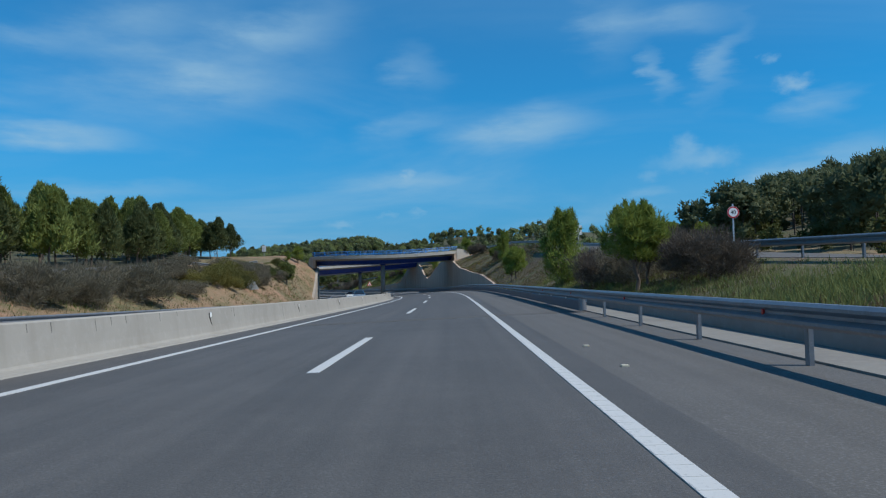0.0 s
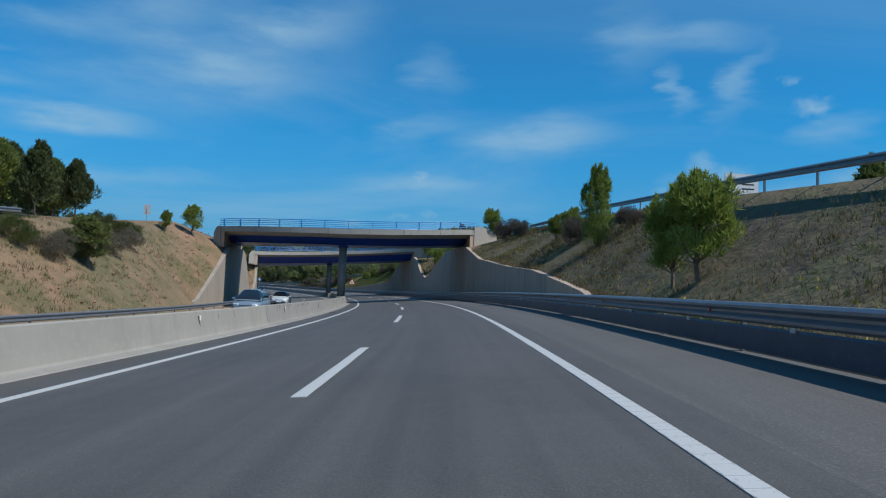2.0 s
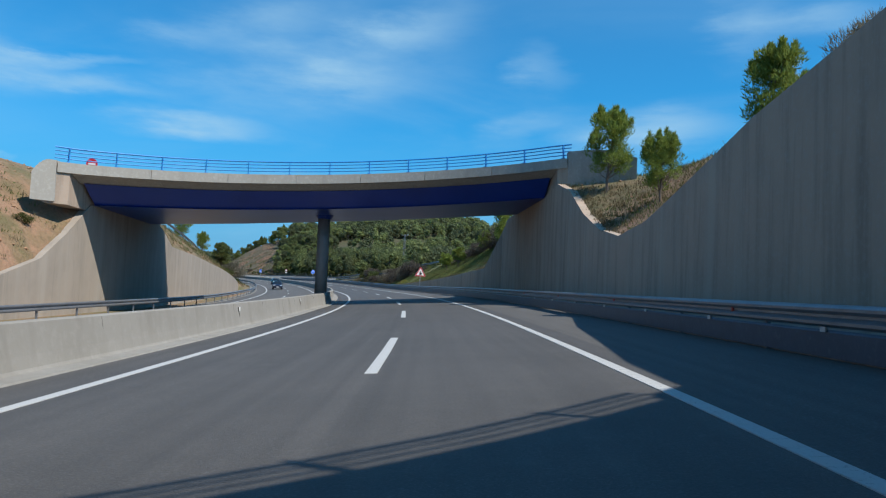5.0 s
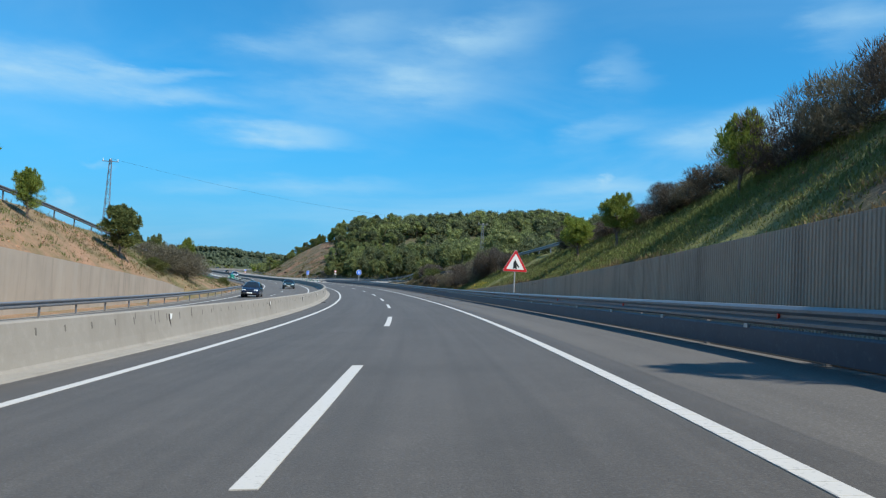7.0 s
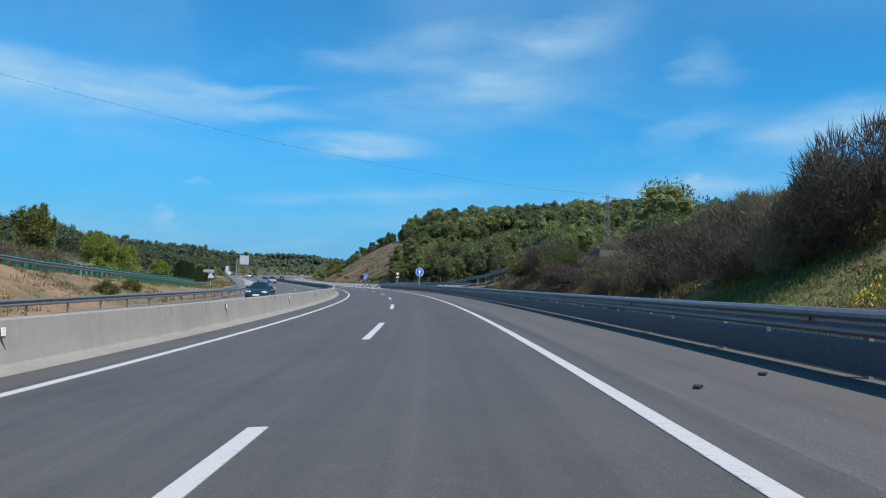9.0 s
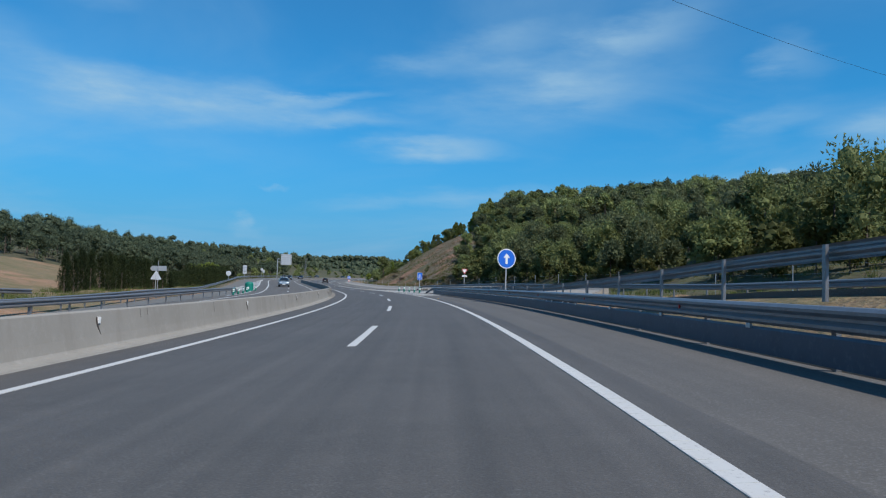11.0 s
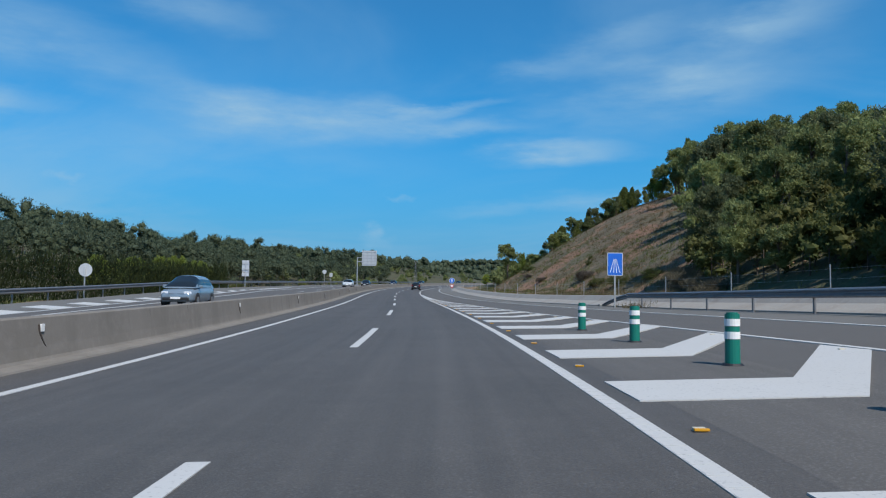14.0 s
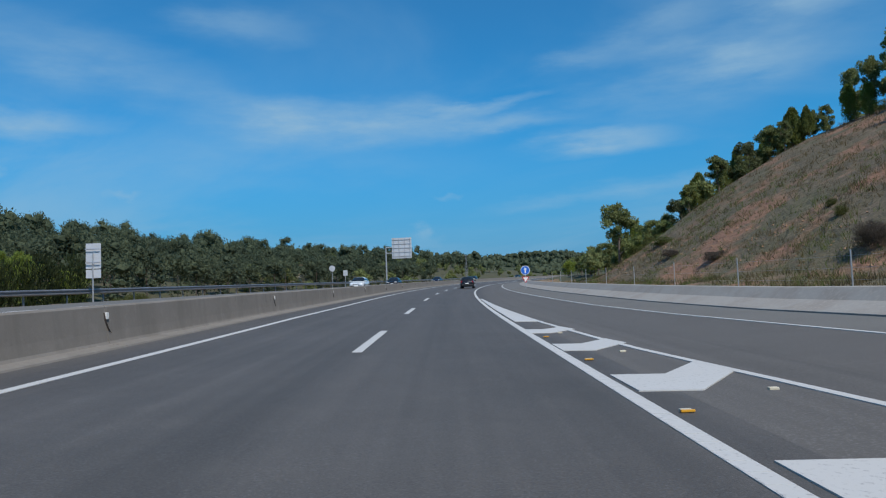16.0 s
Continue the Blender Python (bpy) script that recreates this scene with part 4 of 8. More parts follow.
# ---- slip road, painted island ----
def slip_grid(s0, s1, inner, outer, mat, name, label):
    s = np.arange(s0, s1 + 0.1, 2.0)
    u = np.linspace(0, 1, 9)
    a, b = inner(s), outer(s)
    L = a[:, None] + (b - a)[:, None] * u[None]
    S = np.broadcast_to(s[:, None], L.shape)
    P = beside(S, L, slip_z(S, L) - 0.004)
    Q = P.copy()
    Q[..., 2] -= 0.3
    n, k = S.shape
    idx = np.arange(n * k).reshape(n, k)
    top = np.stack([idx[:-1, :-1], idx[:-1, 1:], idx[1:, 1:], idx[1:, :-1]], -1).reshape(-1, 4)
    edge = np.concatenate([idx[0], idx[1:, -1], idx[-1, -2::-1], idx[-2:0:-1, 0]])
    side = np.stack([edge, edge + n * k, np.roll(edge, -1) + n * k, np.roll(edge, -1)], -1)
    ob = new(name, quads_mesh(name, np.concatenate([P.reshape(-1, 3), Q.reshape(-1, 3)]), np.concatenate([top, side]), mat))
    return tagged(ob, label, "road", kind="structure")


slip_grid(300, 670, slip_in, slip_out, SHOULDER, "road_slip", "pale grey asphalt slip road joining the carriageway")


def island_lat(s):
    """Right border line of the painted island."""
    return np.interp(s, (396, 413.6, 423.5, 435, 443, 451, 457, 472.5, 478.6, 487, 505, 520), (10.0, 9.2, 8.78, 8.0, 7.4, 6.9, 6.5, 5.45, 4.75, 4.3, 3.75, 3.5))


def slip_paint(name, pieces, label):
    verts, faces = [], []
    for quad in pieces:
        a, k = len(verts), len(quad)
        q = np.array(quad, float)
        z = np.maximum(slip_z(q[:, 0], q[:, 1]), tilt(q[:, 0]) * q[:, 1]) + 0.012
        verts += list(beside(q[:, 0], q[:, 1], z)) + list(beside(q[:, 0], q[:, 1], z - 0.03))
        faces += [tuple(range(a, a + k))] + [(a + j, a + k + j, a + k + (j + 1) % k, a + (j + 1) % k) for j in range(k)]
    return tagged(new(name, mesh_of(name, verts, faces, PAINT)), label, "road marking", kind="structure")


slip_paint("island_line", [((a, island_lat(a) - 0.07), (a, island_lat(a) + 0.07), (a + 2, island_lat(a + 2) + 0.07), (a + 2, island_lat(a + 2) - 0.07)) for a in np.arange(408, 505, 2.0)], "white border line of the painted island")
slip_paint("slip_edge_line", [((a, slip_out(a) - 3.1), (a, slip_out(a) - 2.96), (a + 2, slip_out(a + 2) - 2.96), (a + 2, slip_out(a + 2) - 3.1)) for a in np.arange(300, 600, 2.0)], "thin white edge line of the slip road")
CHEVRON = lambda k: np.interp(k, (-2, 0, 1, 3, 6, 9, 12, 15, 16, 17), (398.6, 407.95, 412.7, 422.17, 435.61, 448.78, 461.97, 474.71, 479.2, 483.4))
for k in range(-2, 18):
    s0 = float(CHEVRON(k))
    deep = float(np.interp(s0, (400, 440, 480), (1.6, 1.45, 1.3)))
    a = float(np.interp(s0, (460, 484), (3.75, 3.5)))
    if k <= 0:
        slip_paint("chevron", [((s0 - deep, a), (s0 - deep, 6.2), (s0 - 0.2, 6.2), (s0, a))], "white painted bar on the island")
        continue
    b = float(island_lat(s0 + 3.0)) - 0.2 + float(np.interp(s0, (425, 440, 450, 484), (0, 0.25, 0.42, 0.46)))
    c = (a + b) / 2 - 0.1
    go = 1.56 * (b - c)
    slip_paint("chevron", [((s0 - deep, a), (s0 - deep, c), (s0, c), (s0, a)), ((s0 - deep, c), (s0 + go - deep * 0.8, b + 0.1), (s0 + go, b - 0.05), (s0, c))], "white painted chevron on the island")
slip_paint("island_tip", [((487, 3.6), (487, 4.3), (497, 4.0), (497, 3.6)), ((497, 3.6), (497, 4.0), (512, 3.7), (512, 3.55))], "solid white tip of the painted island")

# worn pale surfaces
PALE_ASPHALT = material("pale_worn_asphalt", (0.125, 0.122, 0.112), 0.88, spots=((0.4, 4, 0.42, 0.7, (0.105, 0.102, 0.094), 0.7), (40, 2, 0.5, 0.75, (0.19, 0.185, 0.178), 0.6)), bump=((60, 0.4, 0.01),))
APRON = material("apron_concrete", (0.30, 0.285, 0.26), 0.9, spots=((0.8, 4, 0.45, 0.7, (0.24, 0.21, 0.18), 0.7), (8, 4, 0.5, 0.72, (0.40, 0.37, 0.32), 0.5)), bump=((25, 0.3, 0.01),))


slip_grid(395, 640, lambda s: slip_out(s) - 2.9, lambda s: slip_out(s) - 0.05, PALE_ASPHALT, "slip_shoulder", "pale worn asphalt shoulder of the slip road").location.z += 0.008
# rails of the slip road, low parapet after them
SZ = lambda lat_of: (lambda s: slip_z(s, lat_of(s)))
back_lat = lambda s: np.interp(s, (300, 340, 380, 405, 410), (9.9, 8.5, 7.5, 7.0, 6.75))
outer_lat = lambda s: slip_out(s) - 0.3
guardrail(320, 404, back_lat, 1, "steel guardrail of the slip road, seen from behind", put=beside, base=SZ(back_lat), z=0.62)
guardrail(300, 455, outer_lat, -1, "weathered steel guardrail beyond the slip road", put=beside, base=SZ(outer_lat), z=0.68)


def rail_end(s, lat, z, drop, turn, label):
    """Beam end bent down to the ground."""
    m = stand(s, lat, z, turn)
    t = thing("guardrail_terminal", label, "guardrail", m)
    bm = bmesh.new()
    prof = [(x, zz) for x, zz in w_beam(0, 0, -1)]
    rows = []
    for k in range(9):
        u = k / 8
        rows.append([bm.verts.new((x - 0.25 * u * u, drop * u, 0.62 + zz * (1 - 0.35 * u) - 0.62 * u ** 1.6)) for x, zz in prof])
    for r0, r1 in zip(rows, rows[1:]):
        for k in range(len(prof)):
            bm.faces.new((r0[k], r0[(k + 1) % len(prof)], r1[(k + 1) % len(prof)], r1[k]))
    bm.faces.new(rows[0])
    bm.faces.new(rows[-1])
    bmesh.ops.recalc_face_normals(bm, faces=bm.faces)
    part("bent_beam", bm, STEEL, t)
    bm = box(bmesh.new(), (0.5, 0.5, 0.14), (-0.2, drop + 0.05, 0.05), bevel=0.03)
    part("anchor_block", bm, CONCRETE, t)


rail_end(405, 6.35, float(tilt(405) * 6.35), 5.2, 0, "dark steel guardrail end bent down to an anchor block")
rail_end(407, -15.35, float(tilt(407) * -15.35), 5.0, 0, "steel guardrail end bent down beside the exit island")
rail_end(455, 13.7, float(slip_z(455, 13.7)), 4.5, 0, "steel guardrail end bent down beside a blue sign")

parapet = thing("low_parapet", "low weathered concrete kerb wall beyond the slip road", "wall", kind="structure")
p_lat = lambda s: slip_out(s) + 0.1
for a in np.arange(380, 640, 20.0):
    link("parapet_section", sweep("parapet_section", a + 0.01, a + 19.99, ((-0.25, -0.3), (-0.25, 0.05), (0.55, 0.34), (0.95, 0.70), (1.2, 0.72), (1.2, -0.3)), APRON, 2.0, lambda s, l, z: beside(s, l, z + slip_z(s, p_lat(s))), lat=p_lat), parapet)

GUTTER = material("gutter_concrete", (0.20, 0.187, 0.165), 0.9, spots=((0.8, 4, 0.45, 0.7, (0.15, 0.135, 0.118), 0.7), (8, 4, 0.5, 0.72, (0.26, 0.24, 0.21), 0.5)), bump=((25, 0.3, 0.01),))
# apron and low step behind the first guardrail, then a footing strip
strip("gutter", -60, 62, 6.62, 7.6, GUTTER, "pale concrete drainage apron behind the guardrail", 0.03, "gutter")
me = sweep("gutter_step", -60, 62, ((7.6, -0.1), (7.6, 0.27), (8.15, 0.29), (8.15, -0.1)), PIER_CONCRETE, 2.0)
tagged(new("gutter_step", me), "low weathered concrete step behind the drainage apron", "kerb", kind="structure")
strip("verge_opposite", 60, 330, -16.4, -15.2, GUTTER, "pale dusty concrete strip beyond the far carriageway", 0.07, "gutter")
strip("verge_kerb", 62, 405, 6.5, 6.9, APRON, "narrow concrete footing under the guardrail", 0.035, "kerb")
strip("verge_apron", 62, 290, 6.9, 8.2, APRON, "dusty concrete strip at the foot of the wall", 0.0, "gutter")


def ramp_road(s0, s1, a, b, zs, name, label):
    s = np.arange(s0, s1 + 0.1, 3.0)
    P = np.stack([beside(s, l, zs(s) + 0.02) for l in (a, b)], 1)
    Q = P - (0, 0, 0.3)
    v = np.concatenate([P.reshape(-1, 3), Q.reshape(-1, 3)])
    n = len(s)
    i = np.arange(n - 1) * 2
    f = np.concatenate([np.stack([i, i + 1, i + 3, i + 2], -1), np.stack([i + 2 * n, i, i + 2, i + 2 + 2 * n], -1), np.stack([i + 1, i + 1 + 2 * n, i + 3 + 2 * n, i + 3], -1)])
    tagged(new(name, quads_mesh(name, v, f, SHOULDER)), label, "road", kind="structure")


ramp_road(-60, 140, 15.2, 22.8, UPZ, "road_ramp_up", "pale asphalt ramp climbing to the bridge")
ramp_road(206, 300, 15.2, 22.8, UPZ, "road_ramp_down", "pale asphalt ramp coming down from the bridge")

# exit lane on the far carriageway


def exit_lane():
    s = np.arange(340, 700.1, 4.0)
    u = np.linspace(0, 1, 4)
    L = -15.1 + (out_l(s) + 15.1)[:, None] * u
    S = np.broadcast_to(s[:, None], L.shape)
    P = on_road(S, L, 0.05)
    n, k = S.shape
    idx = np.arange(n * k).reshape(n, k)
    f = np.stack([idx[:-1, :-1], idx[1:, :-1], idx[1:, 1:], idx[:-1, 1:]], -1).reshape(-1, 4)
    tagged(new("road_exit", quads_mesh("road_exit", P.reshape(-1, 3), f, PALE_ASPHALT)), "pale asphalt exit lane of the far carriageway", "road", kind="structure")


exit_lane()
guardrail(330, 690, lambda s: out_l(s) - 0.5, 1, "grey steel guardrail round the exit lane", z=0.68)
pieces = []
for s0 in np.arange(430, 500, 4.5):
    w = (500 - s0) / 70
    pieces.append(((s0, -15.3), (s0 + 2.1, -15.3), (s0 + 3.9, -15.3 - 3.0 * w - 0.2), (s0 + 1.8, -15.3 - 3.0 * w - 0.2)))
q = paint("exit_chevrons", pieces + [((a, -15.15), (a, -15.3), (a + 2, -15.3), (a + 2, -15.15)) for a in np.arange(400, 500, 2.0)] + [((500, -15.1), (520, -15.1), (520, -15.4), (500, -15.9))], "white painted stripes of the exit island")
q.location.z += 0.07


# ---- vegetation ----
def leaf_material(name, a, b, transl=0.4, island=0.22):
    return material(name, a, 0.75, spots=((0.16, 3, 0.38, 0.62, b, 0.9),), island=island, transl=transl, spec=0.25)


PINE = leaf_material("pine_needles", (0.185, 0.21, 0.068), (0.13, 0.155, 0.055))
GROVE = leaf_material("grove_pine_needles", (0.20, 0.235, 0.06), (0.14, 0.17, 0.05))
WOOD = leaf_material("woods_needles", (0.225, 0.26, 0.095), (0.165, 0.192, 0.08), island=0.22)
WOOD_DARK = leaf_material("dark_woods_needles", (0.10, 0.122, 0.062), (0.14, 0.16, 0.075), island=0.22)
FIELD_WOOD = leaf_material("field_woods_leaves", (0.075, 0.10, 0.062), (0.105, 0.13, 0.072), island=0.25)
PINE_LIGHT = leaf_material("young_pine_needles", (0.24, 0.29, 0.06), (0.185, 0.235, 0.05))
PINE_DARK = leaf_material("dark_pine_needles", (0.085, 0.105, 0.042), (0.115, 0.135, 0.05))
BROOM = leaf_material("grey_broom_twigs", (0.18, 0.158, 0.112), (0.138, 0.126, 0.086), island=0.12)
BROOM_BROWN = leaf_material("brown_broom_twigs", (0.115, 0.094, 0.076), (0.09, 0.078, 0.06), island=0.12)
GOLD = leaf_material("yellow_broom_twigs", (0.19, 0.165, 0.045), (0.14, 0.135, 0.04), island=0.15)
SHRUB = leaf_material("green_shrub_leaves", (0.08, 0.10, 0.03), (0.11, 0.11, 0.035))
HEDGE = leaf_material("cypress_leaves", (0.036, 0.05, 0.016), (0.026, 0.038, 0.013))
BARK = material("pine_bark", (0.16, 0.12, 0.095), 0.9, spots=((6, 4, 0.45, 0.7, (0.09, 0.07, 0.055), 0.8, (1, 1, 0.3)),), bump=((20, 0.6, 0.03),))
BARK_DARK = material("dark_pine_bark", (0.085, 0.065, 0.052), 0.9, spots=((6, 4, 0.45, 0.7, (0.06, 0.048, 0.04), 0.8, (1, 1, 0.3)),))
GRASS = leaf_material("dry_green_grass", (0.115, 0.135, 0.04), (0.09, 0.115, 0.032))
GRASS_LUSH = leaf_material("fresh_grass", (0.17, 0.20, 0.06), (0.16, 0.175, 0.065))
GRASS_DRY = leaf_material("straw_grass", (0.175, 0.14, 0.072), (0.135, 0.105, 0.058))
YELLOW = material("yellow_flowers", (0.55, 0.42, 0.02), 0.7, island=0.3)


def leaves(rng, centre, radius, count, length, width, up=0.35, heart=None, whole=0.5):
    """Thin pointed leaves spread through ellipsoids. centre (n,3), radius (n,3): count leaves each. heart (n,3): middles of the crowns
    that the clumps belong to; leaves shade with their clump and, by whole, with the crown. Gives verts, faces, normals."""
    n = len(centre)
    d = rng.normal(size=(n, count, 3))
    d /= np.linalg.norm(d, axis=-1, keepdims=True)
    r = rng.uniform(0.35, 1.0, (n, count, 1)) ** 0.6
    p = centre[:, None] + d * r * radius[:, None]
    g = d + rng.normal(size=d.shape) * 0.55 + np.array([0, 0, up])
    g /= np.linalg.norm(g, axis=-1, keepdims=True)
    side = np.cross(g, rng.normal(size=g.shape))
    side /= np.linalg.norm(side, axis=-1, keepdims=True) + 1e-9
    ln = length * rng.uniform(0.6, 1.3, (n, count, 1))
    wd = width * rng.uniform(0.6, 1.3, (n, count, 1))
    out = d.copy()
    if heart is not None:
        h = p - np.asarray(heart, float).reshape(-1, 1, 3)
        h /= np.linalg.norm(h, axis=-1, keepdims=True) + 1e-9
        out = out * (1 - whole) + h * whole
    out = out + rng.normal(size=d.shape) * 0.14
    out /= np.linalg.norm(out, axis=-1, keepdims=True) + 1e-9
    flip = np.where((np.cross(side, g) * out).sum(-1, keepdims=True) < 0, -1.0, 1.0)
    side = side * flip
    leaf = np.stack([p - side * wd / 2, p + side * wd / 2, p + g * ln], 2)
    v = leaf.reshape(-1, 3)
    return v, np.arange(len(v)).reshape(-1, 3), np.repeat(out.reshape(-1, 3), 3, 0)


def cores(rng, centre, radius, inner, heart):
    """Lumpy twelve-cornered hearts of the leaf clumps, so that far crowns are closed. Gives verts, faces, normals."""
    g = (1 + 5 ** 0.5) / 2
    c = np.array([(-1, g, 0), (1, g, 0), (-1, -g, 0), (1, -g, 0), (0, -1, g), (0, 1, g), (0, -1, -g), (0, 1, -g), (g, 0, -1), (g, 0, 1), (-g, 0, -1), (-g, 0, 1)], float)
    c /= np.linalg.norm(c[0])
    tri = np.array([(0, 11, 5), (0, 5, 1), (0, 1, 7), (0, 7, 10), (0, 10, 11), (1, 5, 9), (5, 11, 4), (11, 10, 2), (10, 7, 6), (7, 1, 8), (3, 9, 4), (3, 4, 2), (3, 2, 6), (3, 6, 8), (3, 8, 9), (4, 9, 5), (2, 4, 11), (6, 2, 10), (8, 6, 7), (9, 8, 1)])
    n = len(centre)
    p = centre[:, None] + c[None] * radius[:, None] * inner * rng.uniform(0.8, 1.15, (n, 12, 1))
    h = p - heart[:, None]
    h /= np.linalg.norm(h, axis=-1, keepdims=True) + 1e-9
    out = c[None] * 0.5 + h * 0.5
    f = (tri[None] + 12 * np.arange(n)[:, None, None]).reshape(-1, 3)
    return p.reshape(-1, 3), f, out.reshape(-1, 3)


def closed(rng, v, f, nn, centre, radius, heart, inner=0.8):
    cv, cf, cn = cores(rng, centre, radius, inner, heart)
    return np.concatenate([v, cv]), np.concatenate([f, cf + len(v)]), np.concatenate([nn, cn])


def limbs(bm, rng, height, lean, radius, tips, start):
    """A bent tapered trunk with limbs out to the tips."""
    pts = [Vector((lean * (k / 5) ** 2 + 0.03 * height * rng.uniform(-1, 1) * (k > 0), 0.02 * height * rng.uniform(-1, 1) * (k > 0), height * k / 5)) for k in range(6)]
    pts[0].z = -0.4
    for k in range(5):
        rod(bm, pts[k], pts[k + 1], radius * (1 - 0.16 * k), radius * (1 - 0.16 * (k + 1)), 7)
    for t in tips:
        h = min(max(start, t[2] - 0.25 * height), height * 0.96)
        k = min(int(h / height * 5), 4)
        a = pts[k].lerp(pts[k + 1], h / height * 5 - k)
        mid = a.lerp(Vector(t), 0.55) + Vector((0, 0, -0.03 * height))
        rod(bm, a, mid, radius * 0.3, radius * 0.2, 5)
        rod(bm, mid, t, radius * 0.2, radius * 0.08, 5)


def tree_kind(name, form, seed, mat, label, category="tree", fine=False, far=False):
    """One tree of unit height 4 m at the origin, off the ground plan; copies scale it."""
    rng = np.random.default_rng(seed)
    H, tips, rads = 4.0, [], []
    if form in ("round", "umbrella"):
        low = 0.44 if form == "umbrella" else 0.30 if far else 0.26
        for _ in range(34 if far else 52):
            a, q = rng.uniform(0, 6.283), rng.uniform(0.0, 1) ** (0.45 if far else 0.6)
            zz = rng.uniform(low, 0.92)
            w = 1.25 * math.sin(math.pi * min(1, (zz - low + 0.16) / (1.18 - low))) ** 0.6
            w *= 0.8 + 0.3 * math.sin(a * 3 + seed) * far
            tips.append((w * q * math.cos(a), w * q * math.sin(a), H * zz))
            rads.append(rng.uniform(0.22, 0.42) if far else rng.uniform(0.30, 0.46))
        cnt, ln, wd, trunk, start = 140, 0.20, 0.08, 0.08, 0.7
    elif form == "cone":
        for k in range(60):
            zz = 0.08 + 0.86 * (k / 60) ** 0.9
            a = k * 2.4 + rng.uniform(-0.5, 0.5)
            w = 1.25 * (1 - zz) ** 0.5 * min(1, zz * 3.2 + 0.05) * rng.uniform(0.45, 1.0)
            tips.append((w * math.cos(a), w * math.sin(a), H * zz + 0.1))
            rads.append(rng.uniform(0.28, 0.46) * (1.15 - 0.5 * zz))
        cnt, ln, wd, trunk, start = 120, 0.24, 0.08, 0.07, 0.15
    elif form == "tall":
        for k in range(46):
            zz = 0.30 + 0.66 * (k / 45) ** 0.85
            a, q = k * 2.4 + rng.uniform(-0.7, 0.7), rng.uniform(0.15, 1) ** 0.55
            top = max(0, (zz - 0.45) / 0.55)
            w = 0.98 * (1 - 0.97 * top ** 1.05) * min(1, 0.55 + (zz - 0.3) * 3) * rng.uniform(0.75, 1.1)
            tips.append((w * q * math.cos(a), w * q * math.sin(a), H * zz * (1 - 0.06 * q)))
            rads.append(rng.uniform(0.24, 0.38) * (1.2 - 0.75 * top))
        cnt, ln, wd, trunk, start = 120, 0.22, 0.07, 0.05, 1.0
    else:
        for _ in range(34):
            a, q, zz = rng.uniform(0, 6.283), rng.uniform(0, 1) ** 0.5, rng.uniform(0.10, 0.74)
            tips.append((1.3 * q * math.cos(a), 1.3 * q * math.sin(a), H * zz * (1 - 0.40 * q)))
            rads.append(rng.uniform(0.4, 0.62))
        cnt, ln, wd, trunk, start = 280, 0.30, 0.026, 0.03, 0.05
    if form == "cone":
        up = 1.1
    elif form == "broom":
        up = 1.3
    elif form == "tall":
        up = 1.9
    else:
        up = 0.5
    if fine:
        cnt, ln, wd, up = int(cnt * 1.05), ln * 0.95, wd * 0.56, 1.3
    if far:
        cnt, ln, wd = 190, 0.14, 0.08
    shape = {"round": 0.8, "umbrella": 0.8, "tall": 1.3}.get(form, 1.1)
    t = np.array(tips)
    r = np.array(rads)[:, None] * np.array([[1.0, 1.0, shape]])
    if form != "broom" and not far:
        # upright shoots that stand out of the crown
        order = np.argsort(-(t[:, 2] / H + 0.35 * np.hypot(t[:, 0], t[:, 1])))[:30]
        shoot = t[order] + np.stack([r[order, 0] * rng.uniform(-0.6, 0.6, len(order)), r[order, 1] * rng.uniform(-0.6, 0.6, len(order)), r[order, 2] * 0.95], -1)
        t = np.concatenate([t, shoot])
        r = np.concatenate([r, np.stack([rng.uniform(0.06, 0.10, len(order)), rng.uniform(0.06, 0.10, len(order)), rng.uniform(0.20, 0.34, len(order))], -1)])
    heart = np.array([[0, 0, H * (0.5 if form in ("round", "tall", "umbrella") else 0.3)]])
    v, f, nn = leaves(rng, t, r, cnt, ln, wd, up, heart, 0.74 if far else 0.45)
    if far:
        v, f, nn = closed(rng, v, f, nn, t, r, np.repeat(heart, len(t), 0), 0.55)
    crown = quads_mesh("crown", v, f, mat, False, nn)
    bm = bmesh.new()
    limbs(bm, rng, H * (0.55 if form == "broom" else 0.9), rng.uniform(-0.3, 0.3), trunk, tips[:: 2], start)
    wood = bpy.data.meshes.new("trunk")
    bm.to_mesh(wood)
    bm.free()
    wood.materials.append(BARK)
    return dict(name=name, crown=crown, wood=wood, label=label, category=category, crown_name="foliage" if form == "broom" else "crown", wood_name="stems" if form == "broom" else "trunk")


